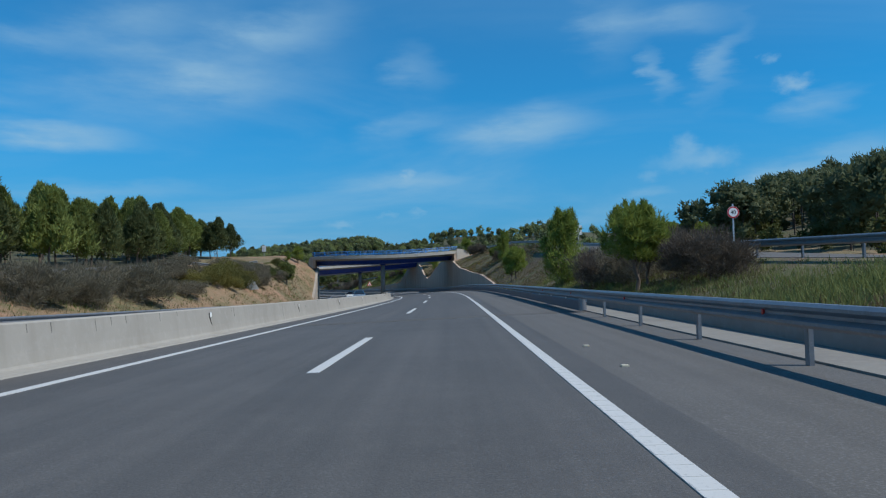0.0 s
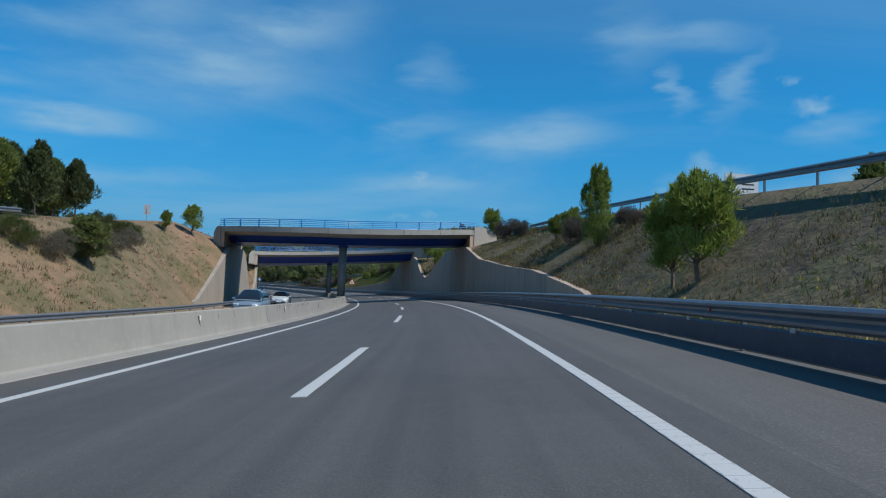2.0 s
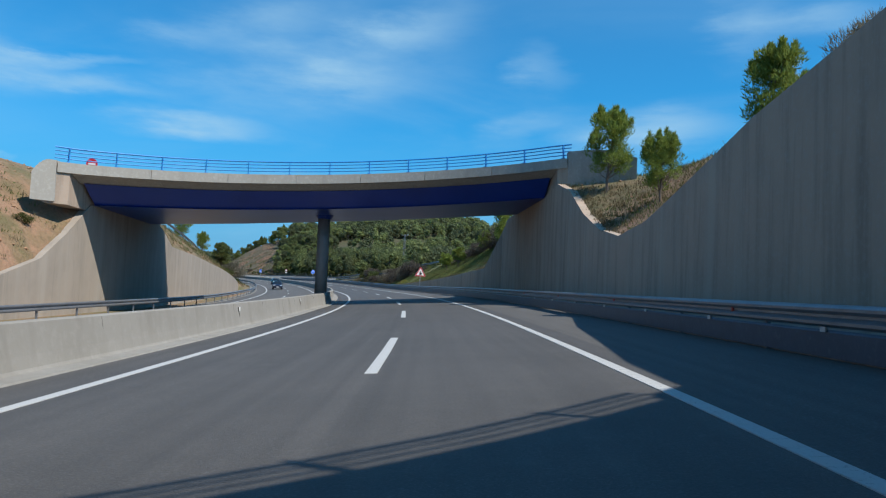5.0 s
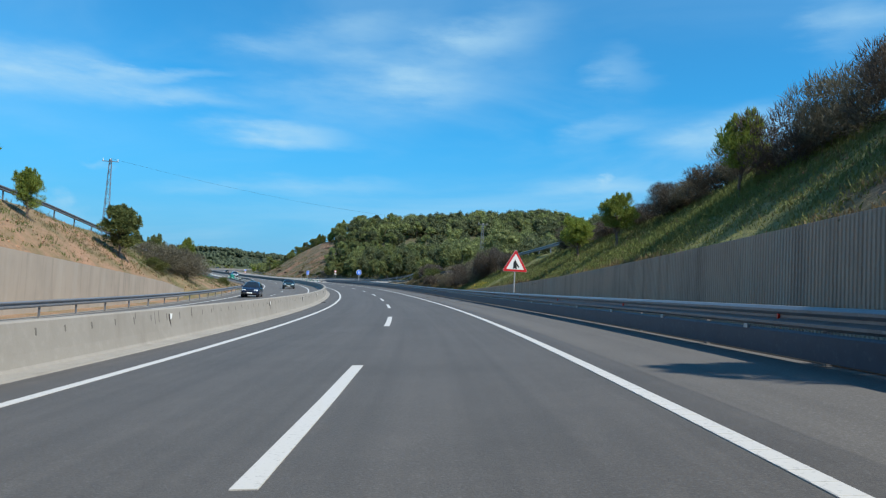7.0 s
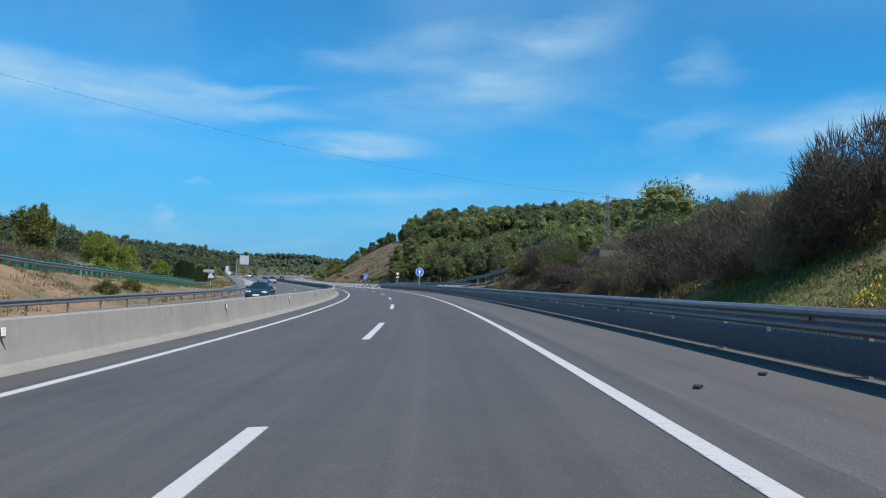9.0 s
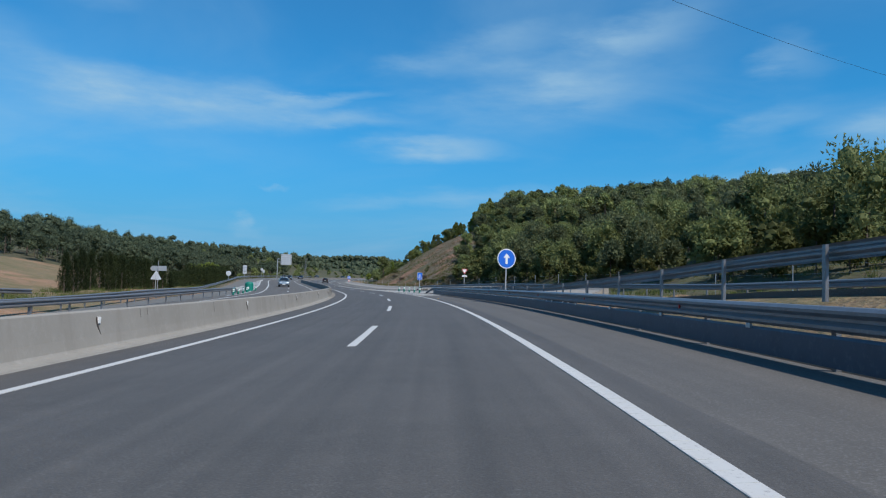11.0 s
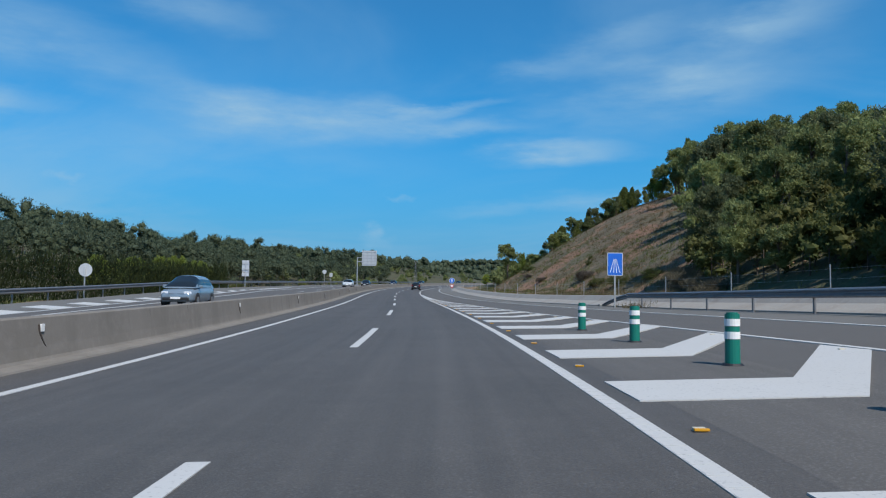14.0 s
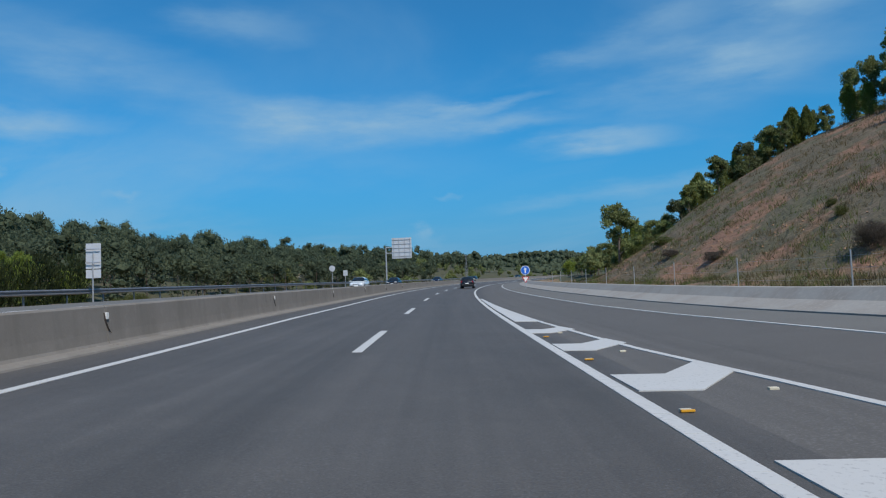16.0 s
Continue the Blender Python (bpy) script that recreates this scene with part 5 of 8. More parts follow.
KINDS = {
    "pine": [tree_kind("pine_tree", "round", k, PINE, "rounded green pine with a bare trunk on the slope") for k in (1, 2)],
    "light": [tree_kind("pine_tree", "round", k, PINE_LIGHT, "bright green rounded young pine beside the road", fine=True) for k in (3, 4)],
    "umbrella": [tree_kind("pine_tree", "umbrella", k, PINE_LIGHT, "bright green young pine with a bare grey trunk", fine=True) for k in (31, 32)],
    "young": [tree_kind("pine_tree", "cone", k, PINE_LIGHT, "bright green upright young pine beside the road", fine=True) for k in (5, 6)],
    "dark": [tree_kind("pine_tree", "tall", k, PINE_DARK, "tall dark pine with a thin bare trunk") for k in (7, 8, 9)],
    "grove": [tree_kind("pine_tree", "tall", k, GROVE, "tall green pine with a pale bare trunk") for k in (17, 18)],
    "hill": [tree_kind("pine_tree", "round", k, WOOD, "round-crowned olive green pine on the wooded hill", far=True) for k in (21, 22, 25, 26)],
    "hill_dark": [tree_kind("pine_tree", "round", k, WOOD_DARK, "round-crowned dark green pine on the wooded hill", far=True) for k in (23, 24)],
    "broom": [tree_kind("broom_bush", "broom", k, BROOM, "grey-green broom bush on the dry slope", "bush") for k in (10, 11)],
    "brown": [tree_kind("broom_bush", "broom", k, BROOM_BROWN, "brownish leafless broom bush on the slope", "bush") for k in (12, 13)],
    "gold": [tree_kind("broom_bush", "broom", k, GOLD, "yellow-green broom bush on the red bank", "bush") for k in (33, 34)],
    "shrub": [tree_kind("shrub", "broom", k, SHRUB, "low green shrub on reddish soil", "bush") for k in (14, 15)],
}
plant_rng = random.Random(4)


def grow(kind, s, lat, height, width, lift=0.0):
    k = plant_rng.choice(KINDS[kind])
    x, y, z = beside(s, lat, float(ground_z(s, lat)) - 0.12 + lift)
    t = thing(k["name"], k["label"], k["category"], pose(x, y, z, 0, 0, plant_rng.uniform(0, 360)), "pines beside the road" if "pine" in k["name"] else "bushes on the slopes")
    wide = 0.34 if kind in ("broom", "brown", "shrub", "gold") else 0.33 if kind not in ("dark", "grove") else 0.46
    t.scale = (width * wide, width * wide, height / 4)
    link(k["wood_name"], k["wood"], t)
    link(k["crown_name"], k["crown"], t)


# pines and bushes on the left bank before the bridges
for kind, s, lat, h, w in (
    ("dark", 105.8, -40, 9.4, 4.2), ("grove", 112, -44, 8.8, 4), ("dark", 116, -42, 7.6, 4), ("grove", 122, -45, 9, 4.4), ("dark", 128.6, -44, 9.8, 4.6),
    ("grove", 132.9, -42, 7.4, 4.4), ("dark", 138, -46, 8.4, 4.6), ("grove", 144, -42, 7.8, 5), ("dark", 152, -44, 8, 5), ("grove", 162, -42.5, 8.4, 5.2),
    ("grove", 98, -44, 9, 4), ("dark", 92, -40, 8.4, 4), ("grove", 86, -45, 9, 4.4), ("grove", 80, -41, 8.6, 4.2), ("dark", 74, -44, 8, 4), ("grove", 66, -42, 8.4, 4), ("grove", 108, -41, 8.6, 4), ("dark", 101, -39, 8, 4), ("grove", 118, -41, 8.2, 4), ("dark", 125, -42, 8.2, 4), ("grove", 95, -47, 9.2, 4.4), ("grove", 104, -47, 9.4, 4.4), ("dark", 110, -49, 9.6, 4.4), ("grove", 116, -48, 9.4, 4.4), ("grove", 127, -48, 9.2, 4.6), ("dark", 134, -48, 9, 4.6), ("grove", 139, -43, 8, 4.8), ("dark", 147, -48, 8.6, 5), ("grove", 156, -47, 8.4, 5), ("dark", 168, -46, 8, 5), ("grove", 89, -42, 9, 4.2), ("dark", 83, -48, 9, 4.4), ("grove", 77, -46, 9, 4.4)):
    grow(kind, s, lat, h * plant_rng.uniform(0.92, 1.14), w * 1.5)
for kind, s, lat, h, w in (
    ("broom", 39.4, -20.6, 3.4, 3.8), ("broom", 44.2, -20.2, 3.3, 3.8), ("broom", 51.3, -19.9, 3.9, 4.4), ("broom", 41.4, -22.7, 3, 3.4), ("broom", 35, -22, 3.2, 3.6), ("broom", 47.5, -21.5, 3.6, 3.6), ("broom", 53.5, -21.0, 3.8, 3.4),
    ("broom", 61.4, -20.4, 2.0, 3.4), ("gold", 66, -21.6, 2.0, 3.4), ("gold", 72.5, -21.4, 2.8, 3.4), ("broom", 64, -23, 2.6, 3.4), ("gold", 78.5, -22.0, 3.2, 3.8), ("gold", 75.5, -20.6, 2.2, 2.8), ("broom", 70, -23.4, 2.8, 3.6), ("shrub", 93.5, -23.0, 2.6, 3.4), ("broom", 83, -23.4, 3.0, 3.6), ("gold", 83.4, -21.2, 2.8, 3.4), ("pine", 110.5, -20.5, 3.3, 3.6), ("shrub", 122.0, -23.4, 2.2, 2.2), ("shrub", 125.0, -23.0, 2.1, 2.2), ("dark", 145, -34.4, 6.3, 4.6), ("dark", 138, -35.6, 7.6, 4.6), ("dark", 141, -37.4, 6.6, 4.6), ("broom", 86.2, -21.6, 3.4, 4.4), ("shrub", 76.5, -22.2, 1.9, 3.2), ("shrub", 80.7, -20.9, 2.1, 2.9), ("shrub", 56.5, -20.8, 1.4, 1.6),
    ("broom", 91.0, -20.9, 3.0, 2.8), ("broom", 91, -22.7, 3.2, 3.8), ("broom", 97.8, -22.5, 2.8, 3.5), ("broom", 87.3, -22.6, 2.4, 2.6), ("broom", 95, -22.0, 2.8, 3), ("shrub", 69.7, -21.6, 1.3, 1.8), ("shrub", 104.5, -22.5, 2.2, 2.8), ("light", 142.7, -21.5, 3.3, 3), ("light", 137.5, -23, 2.4, 1.8), ("broom", 100, -22.8, 2, 2.8), ("broom", 107, -21.4, 2.4, 3.0), ("shrub", 112, -22, 1.8, 2.6), ("broom", 118, -21.8, 2.2, 3.0), ("broom", 123, -22.4, 2.2, 2.8)):
    grow(kind, s, lat, h, w)
# right slope before and between the bridges
for kind, s, lat, h, w in (
    ("umbrella", 31.4, 10.0, 4.0, 3.9), ("umbrella", 32.6, 10.9, 3.5, 3.0), ("young", 50.6, 10.0, 5.2, 4.4), ("light", 86, 10.5, 4.0, 3.4), ("light", 87.5, 10.1, 3.8, 2.9), ("brown", 28.3, 12.1, 3.2, 3.4), ("brown", 40.7, 10.6, 3.2, 3.4), ("broom", 36.2, 11.2, 3.3, 3.4), ("brown", 43.6, 11.4, 3.1, 3.2), ("broom", 38.5, 12.6, 3.4, 3.4), ("brown", 32.0, 12.6, 3.3, 3.4), ("young", 84, 26, 3.4, 3.2), ("light", 78, 26.5, 3.0, 3.6), ("grove", 92, 27, 4.0, 3.2), ("young", 99, 28, 3.7, 3.2), ("grove", 71, 25.8, 3.3, 3.0), ("light", 66, 25.4, 2.7, 3.2), ("grove", 106, 30, 4.0, 3.2),
    ("broom", 46.2, 11.2, 2.8, 2.8), ("young", 104, 11.5, 4.8, 2.7)):
    grow(kind, s, lat, h, w)
for kind, s, lat, h, w in (
    ("umbrella", 115.0, 11.5, 2.4, 1.9), ("umbrella", 112.2, 11.9, 2.5, 2.1), ("brown", 110.2, 12.0, 2.6, 2.4), ("brown", 103.4, 13.3, 2, 1.6),
    ("umbrella", 143.0, 11.4, 3.7, 3.0), ("brown", 139.2, 12.5, 3.4, 3.0), ("brown", 136, 13.2, 2.8, 1.7), ("light", 186, 10.4, 4.4, 3.2), ("light", 180, 11, 3.4, 2.4), ("light", 171, 11.4, 3.2, 2.6), ("broom", 166, 11.4, 2.6, 2.2)):
    grow(kind, s, lat, h, w)
# the bank between the bridges on the left, and past them
for kind, s, lat, h, w in (
    ("young", 173.1, -20.0, 3.0, 1.6), ("shrub", 192, -19.8, 1.5, 1.4), ("broom", 169.3, -21.7, 1.6, 2.2), ("broom", 173.5, -22, 1.8, 2.4), ("broom", 178, -22.2, 1.6, 2.4), ("broom", 184, -22.2, 1.6, 2.6), ("shrub", 188, -19.7, 0.8, 1),
    ("light", 252, -24.6, 4.4, 3.2), ("light", 254, -22.2, 3.2, 2.6), ("pine", 267, -20.6, 4.0, 4.2), ("broom", 287, -20.2, 4.2, 5.5), ("broom", 282, -21.2, 3.8, 4.6), ("broom", 293, -20.6, 4.0, 5), ("shrub", 277, -20.4, 1.8, 2.4), ("light", 302, -22, 4.2, 3.0)):
    grow(kind, s, lat, h, w)
# right slope past the second bridge
for kind, s, lat, h, w in (
    ("light", 213.2, 10.3, 4.4, 3.0), ("umbrella", 244, 11.5, 2.8, 2.6), ("umbrella", 250.5, 11.3, 2.6, 2.9), ("brown", 261.0, 14.4, 2.6, 2.8), ("umbrella", 232.5, 12.3, 3.0, 2.4), ("brown", 242.6, 14, 2.8, 2.6), ("brown", 231.3, 13.4, 3.6, 3),
    ("broom", 228.9, 13.8, 3.5, 3), ("brown", 226, 14, 3.5, 3), ("broom", 222.5, 13.6, 3.5, 3), ("brown", 219, 13.8, 3.3, 3), ("brown", 215.5, 13.8, 3.3, 3), ("brown", 211.5, 13.6, 3.4, 3), ("broom", 236.5, 14.4, 2.6, 2.6), ("broom", 262, 14.2, 2.6, 2.4), ("broom", 257, 13.6, 2.4, 2.2), ("brown", 238.5, 14.3, 2.2, 2.8), ("broom", 241, 14.2, 1.8, 2.6), ("brown", 246.4, 14.1, 1.7, 2.6), ("broom", 249, 14.2, 1.6, 2.6), ("brown", 252, 14.2, 1.6, 2.6), ("broom", 254.6, 14.2, 1.6, 2.4)):
    grow(kind, s, lat, h, w)
for kind, s, lat, h, w in (
    ("brown", 300.6, 8.9, 2.0, 3), ("broom", 294.4, 9.6, 2.7, 3), ("brown", 290.8, 10.4, 2.9, 3), ("brown", 286.4, 10.8, 3, 2.8), ("broom", 283.6, 11, 3.2, 2.8), ("brown", 281.6, 11.6, 4.8, 3.0),
    ("broom", 302, 12.1, 2.4, 3), ("brown", 296, 12, 3, 3.2), ("broom", 290, 12.6, 3.4, 3.2), ("brown", 308, 9.6, 3.0, 3.2), ("shrub", 304, 9.2, 2.8, 3.0), ("broom", 312.5, 10.2, 2.6, 3.2), ("shrub", 314.5, 9.4, 1.8, 2.6), ("brown", 317, 11.0, 2.2, 3.0), ("broom", 286, 13.4, 3.4, 3), ("brown", 277, 12.8, 2.6, 2.4)):
    grow(kind, s, lat, h, w)
# pines along the crest of the cut hillside, and bushes on its face
for kind, s, lat, h, w in (
    ("hill", 545, 49.6, 8.6, 4.8), ("grove", 541, 50.6, 9.0, 3.6), ("hill", 550, 48.8, 6.8, 3.8), ("young", 553, 47.6, 4.4, 2.6), ("young", 548, 47.4, 3.6, 2.4), ("shrub", 543, 47.0, 1.6, 2.4),
    ("hill", 563, 49.0, 4.8, 2.6), ("grove", 559.5, 45.2, 4.6, 2.4), ("hill", 561, 46.6, 4.4, 2.6), ("hill", 557, 41.5, 4.0, 2.6), ("hill", 560, 38.8, 4.6, 3.4), ("hill", 556, 36.0, 3.6, 2.6),
    ("hill", 552, 31.8, 4.8, 3.4), ("grove", 556, 33.5, 4.2, 2.6), ("shrub", 553, 29.5, 1.8, 3.0), ("hill", 550, 27.8, 3.8, 2.6), ("grove", 551, 28.6, 3.8, 2.2), ("hill", 553, 25.6, 3.6, 3.0),
    ("hill", 554, 24.6, 5.2, 3.6), ("young", 557, 23.0, 6.2, 3.0), ("hill", 561, 21.8, 5.4, 3.4), ("hill", 566, 20.4, 4.6, 3.6), ("hill", 558, 27.0, 6.0, 3.6), ("hill", 562, 25.0, 5.8, 3.4), ("hill", 571, 20.0, 4.0, 3.6), ("grove", 565, 41.5, 6.6, 3.4), ("hill", 558, 34.6, 5.4, 3.4), ("hill", 567, 47.0, 6.6, 3.4), ("grove", 560, 36.6, 6.4, 3.0), ("light", 574, 19.2, 3.6, 3.6), ("hill", 580, 18.4, 3.4, 3.4), ("light", 588, 17.0, 3.0, 3.4), ("shrub", 548.5, 23.5, 1.6, 2.6), ("shrub", 552, 21.0, 1.6, 2.4), ("shrub", 545, 20.8, 1.2, 2.0),
    ("hill", 547, 51.0, 8.0, 5.0), ("hill", 556, 49.5, 6.6, 4.6), ("grove", 561, 44.0, 6.4, 4.2), ("hill", 563, 43.0, 6.2, 4.6), ("hill", 559, 40.4, 5.8, 4.2), ("hill_dark", 558, 37.4, 5.8, 4.2), ("grove", 555, 30.4, 5.6, 4.0), ("hill_dark", 556, 28.4, 5.6, 4.4), ("hill", 560, 24.6, 6.2, 4.6),
    ("brown", 503, 23.6, 1.9, 2.4), ("shrub", 512, 26.4, 0.9, 0.9), ("shrub", 515, 27.4, 0.8, 0.7), ("shrub", 493, 22.6, 1.3, 2.2), ("brown", 521, 21.5, 1.1, 1.6), ("shrub", 486, 22.8, 1.2, 2.6), ("brown", 532, 21.2, 1.0, 1.8), ("shrub", 540, 22.4, 1.2, 2.2), ("shrub", 478, 23.5, 1.4, 2.4), ("broom", 471, 23.2, 1.8, 2.6), ("broom", 466, 22, 2.2, 3.0), ("broom", 461, 21, 2.4, 3.2)):
    grow(kind, s, lat, h, w)
# left of the exit
for kind, s, lat, h, w in (
    ("dark", 327, -33, 6, 4.4), ("pine", 333, -31, 6.2, 4), ("light", 350, -31, 5.8, 5), ("pine", 340, -34, 5.4, 5), ("light", 358, -30, 4.6, 4.4), ("broom", 320, -29, 3.6, 4.6), ("broom", 330, -29, 3.2, 4.6),
    ("light", 488, -29.6, 4.4, 4.2), ("light", 494, -28.4, 4.8, 4.6), ("young", 500, -27.4, 4.6, 4.2), ("light", 506, -27.2, 5.0, 4.6), ("light", 512, -26.4, 4.6, 4.4), ("light", 517, -25.6, 3.8, 4.0), ("shrub", 524, -24.0, 2.6, 4.0), ("shrub", 314.9, -18.8, 1.5, 1.6), ("shrub", 322.4, -19.5, 1.5, 1.6), ("light", 372, -29, 3.6, 4)):
    grow(kind, s, lat, h, w)


# ---- woods ----
def wood_mesh(name, spots, mat, seed, leaf, per, label):
    """Far trees in one sheet of leaves: spots are (x, y, z, height, width)."""
    rng = np.random.default_rng(seed)
    sp = np.array(spots)
    n = len(sp)
    blobs = 11
    d = rng.normal(size=(n, blobs, 3))
    d /= np.linalg.norm(d, axis=-1, keepdims=True)
    d[..., 2] = np.where(rng.uniform(size=(n, blobs)) < 0.75, np.abs(d[..., 2]), d[..., 2])
    h, w = sp[:, 3, None], sp[:, 4, None]
    c = np.stack([sp[:, 0, None] + d[..., 0] * w * 0.32, sp[:, 1, None] + d[..., 1] * w * 0.32, sp[:, 2, None] + h * (0.53 + 0.36 * d[..., 2])], -1).reshape(-1, 3)
    wide = rng.uniform(0.17, 0.27, (n, blobs))
    r = np.stack([w * wide, w * wide, h * rng.uniform(0.12, 0.19, (n, blobs))], -1).reshape(-1, 3)
    heart = np.repeat(np.stack([sp[:, 0], sp[:, 1], sp[:, 2] + sp[:, 3] * 0.50], -1), blobs, 0)
    v, f, nn = leaves(rng, c, r, per, leaf, leaf * 0.62, 0.4, heart, 0.86)
    v, f, nn = closed(rng, v, f, nn, c, r, heart, 0.5 if per > 95 else 0.62)
    ob = new(name, quads_mesh(name, v, f, mat, False, nn))
    tagged(ob, label, "woods", kind="stuff")
    # trunks
    bm_v, bm_f = [], []
    for x, y, z, hh, ww in spots:
        a = len(bm_v)
        rr = 0.015 * hh
        for k in range(4):
            bm_v += [(x + rr * math.cos(k * 1.571), y + rr * math.sin(k * 1.571), z - 0.5), (x + rr * 0.5 * math.cos(k * 1.571), y + rr * 0.5 * math.sin(k * 1.571), z + hh * 0.6)]
        bm_f += [(a + 2 * k, a + 2 * ((k + 1) % 4), a + 2 * ((k + 1) % 4) + 1, a + 2 * k + 1) for k in range(4)]
    tagged(new(name + "_trunks", quads_mesh(name + "_trunks", np.array(bm_v), np.array(bm_f), BARK_DARK)), "thin grey-brown trunks of the pine woods", "woods", kind="stuff")


def scatter(seed, count, s_rng, lat_rng, h_rng, keep=None, gap=2.2):
    rng = random.Random(seed)
    out, tries = [], 0
    while len(out) < count and tries < count * 12:
        tries += 1
        s, lat = rng.uniform(*s_rng), rng.uniform(*lat_rng)
        if keep and not keep(s, lat):
            continue
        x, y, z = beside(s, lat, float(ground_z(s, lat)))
        if any((x - o[0]) ** 2 + (y - o[1]) ** 2 < gap * gap for o in out[-160:]):
            continue
        h = rng.uniform(*h_rng) * (float(np.interp(s, (290, 370, 388, 410, 440, 475), (1.25, 1.05, 0.84, 0.84, 0.88, 1.0))) if s < 600 and 12 < lat < 170 else 1)
        out.append((x, y, z - 0.3, h, h * rng.uniform(0.55, 0.85)))
    return out


def hill_wooded(s, lat):
    """Trees stand on the hill except on the bare cut face."""
    if s > 452 and lat < bare_edge(s) and not past_nose(s, lat):
        return False
    return lat > hill_foot(s) + 1.0 and not (330 < s < 376 and abs(lat - 37 + (372.5 - s) * 0.5) < 3.5)


near_hill = scatter(11, 170, (332, 450), (20, 64), (4.6, 9.2), hill_wooded, 3.7)
hill_rng, stood = random.Random(41), []
for _ in range(3000):
    s, lat = hill_rng.uniform(440, 547), hill_rng.uniform(19, 74)
    if len(stood) >= 125 or not hill_wooded(s, lat) or lat > bare_edge(s) + 27 or any((s - a) ** 2 + (lat - b) ** 2 < 21 for a, b in stood):
        continue
    stood.append((s, lat))
    tall = hill_rng.uniform(5.0, 10.4) * float(np.interp(s, (440, 466, 482), (0.68, 0.74, 1.0)))
    grow(hill_rng.choice(("hill", "hill", "hill", "hill_dark")), s, lat, tall, min(6.6, tall * hill_rng.uniform(0.6, 0.82)))
wood_mesh("pine_woods_hill", near_hill[::2], WOOD, 21, 0.30, 190, "dense green pine woods on the hillside")
wood_mesh("pine_woods_hill_dark", near_hill[1::2], WOOD_DARK, 22, 0.30, 190, "dense dark green pine woods on the hillside")
mid_hill = scatter(20, 250, (296, 430), (46, 115), (4.4, 9.2), None, 3.8)
wood_mesh("pine_woods_mid", mid_hill[::2], WOOD, 32, 0.46, 80, "green pine woods on the hill above the slip road")
wood_mesh("pine_woods_mid_dark", mid_hill[1::2], WOOD_DARK, 33, 0.46, 80, "dark pine woods on the hill above the slip road")
wood_mesh("hill_undergrowth", scatter(18, 420, (325, 500), (17, 52), (1.8, 4.4), hill_wooded, 1.4), SHRUB, 30, 0.3, 34, "low shrubs under the pines on the hillside")
wood_mesh("foot_shrubs", scatter(42, 190, (395, 472), (15, 32), (2.0, 4.2), hill_wooded, 1.3), SHRUB, 34, 0.26, 26, "bushes and young pines at the foot of the wooded hill")
back_hill = scatter(17, 380, (250, 520), (60, 165), (4.6, 9.2), None, 3.2)
wood_mesh("pine_woods_back", back_hill[::2], WOOD, 28, 0.52, 60, "green pine woods on the upper hill")
wood_mesh("pine_woods_back_dark", back_hill[1::2], WOOD_DARK, 29, 0.52, 60, "dark pine woods on the upper hill")
crest_wood = scatter(44, 330, (512, 548), (54, 170), (5.5, 9.0), None, 2.8) + scatter(45, 90, (425, 470), (110, 172), (5.5, 8.6), None, 3.8)
wood_mesh("pine_woods_crest", crest_wood[::2], WOOD, 36, 0.5, 60, "green pine woods along the crest of the hill")
wood_mesh("pine_woods_crest_dark", crest_wood[1::2], WOOD_DARK, 37, 0.5, 60, "dark pine woods along the crest of the hill")
wood_mesh("pine_woods_far_hill", scatter(12, 190, (550, 700), (18, 90), (3.4, 5.2), hill_wooded, 2.4), WOOD, 23, 0.42, 50, "pine woods along the foot of the hill")
wood_mesh("pine_woods_upper", scatter(13, 430, (36, 170), (25, 100), (3.0, 5.4), lambda s, lat: lat > 0.62 * (s - 30) + 1, 1.6), WOOD_DARK, 24, 0.34, 84, "dark pine woods above the upper ramp")
wood_mesh("upper_undergrowth", scatter(43, 170, (34, 110), (24, 66), (1.0, 2.2), lambda s, lat: lat > 0.62 * (s - 30) - 2, 1.1), SHRUB, 35, 0.2, 40, "dark shrubs and saplings under the pines above the upper ramp")
wood_mesh("pine_woods_left", scatter(14, 400, (400, 880), (-190, -62), (4.6, 11), None, 4.6), FIELD_WOOD, 25, 0.46, 70, "dark pine woods beyond the fields")
wood_mesh("mixed_woods_field", scatter(19, 230, (470, 720), (-70, -33), (5.2, 9.0), lambda s, lat: lat < np.interp(s, (470, 505, 540), (-46, -44, -33)), 3.6), FIELD_WOOD, 31, 0.34, 100, "green trees and bushes behind the hedge")
wood_mesh("mixed_woods_left", scatter(15, 150, (590, 880), (-120, -26), (2.6, 5.6), None, 3.6), WOOD, 26, 0.42, 50, "light green trees beyond the exit lane")
wood_mesh("mixed_woods_bank", scatter(16, 190, (30, 330), (-130, -50), (6, 9), None, 3.4), FIELD_WOOD, 27, 0.5, 60, "dark pines behind the bank")

# ---- far hills ----
HILL_GREEN = material("far_wooded_hill", (0.036, 0.05, 0.024), 0.95, spots=((0.02, 4, 0.42, 0.62, (0.045, 0.058, 0.026), 0.8), (0.06, 5, 0.45, 0.68, (0.022, 0.034, 0.017), 0.8), (0.012, 3, 0.62, 0.7, (0.12, 0.10, 0.06), 0.5)), bump=((0.12, 1.0, 4.0),))


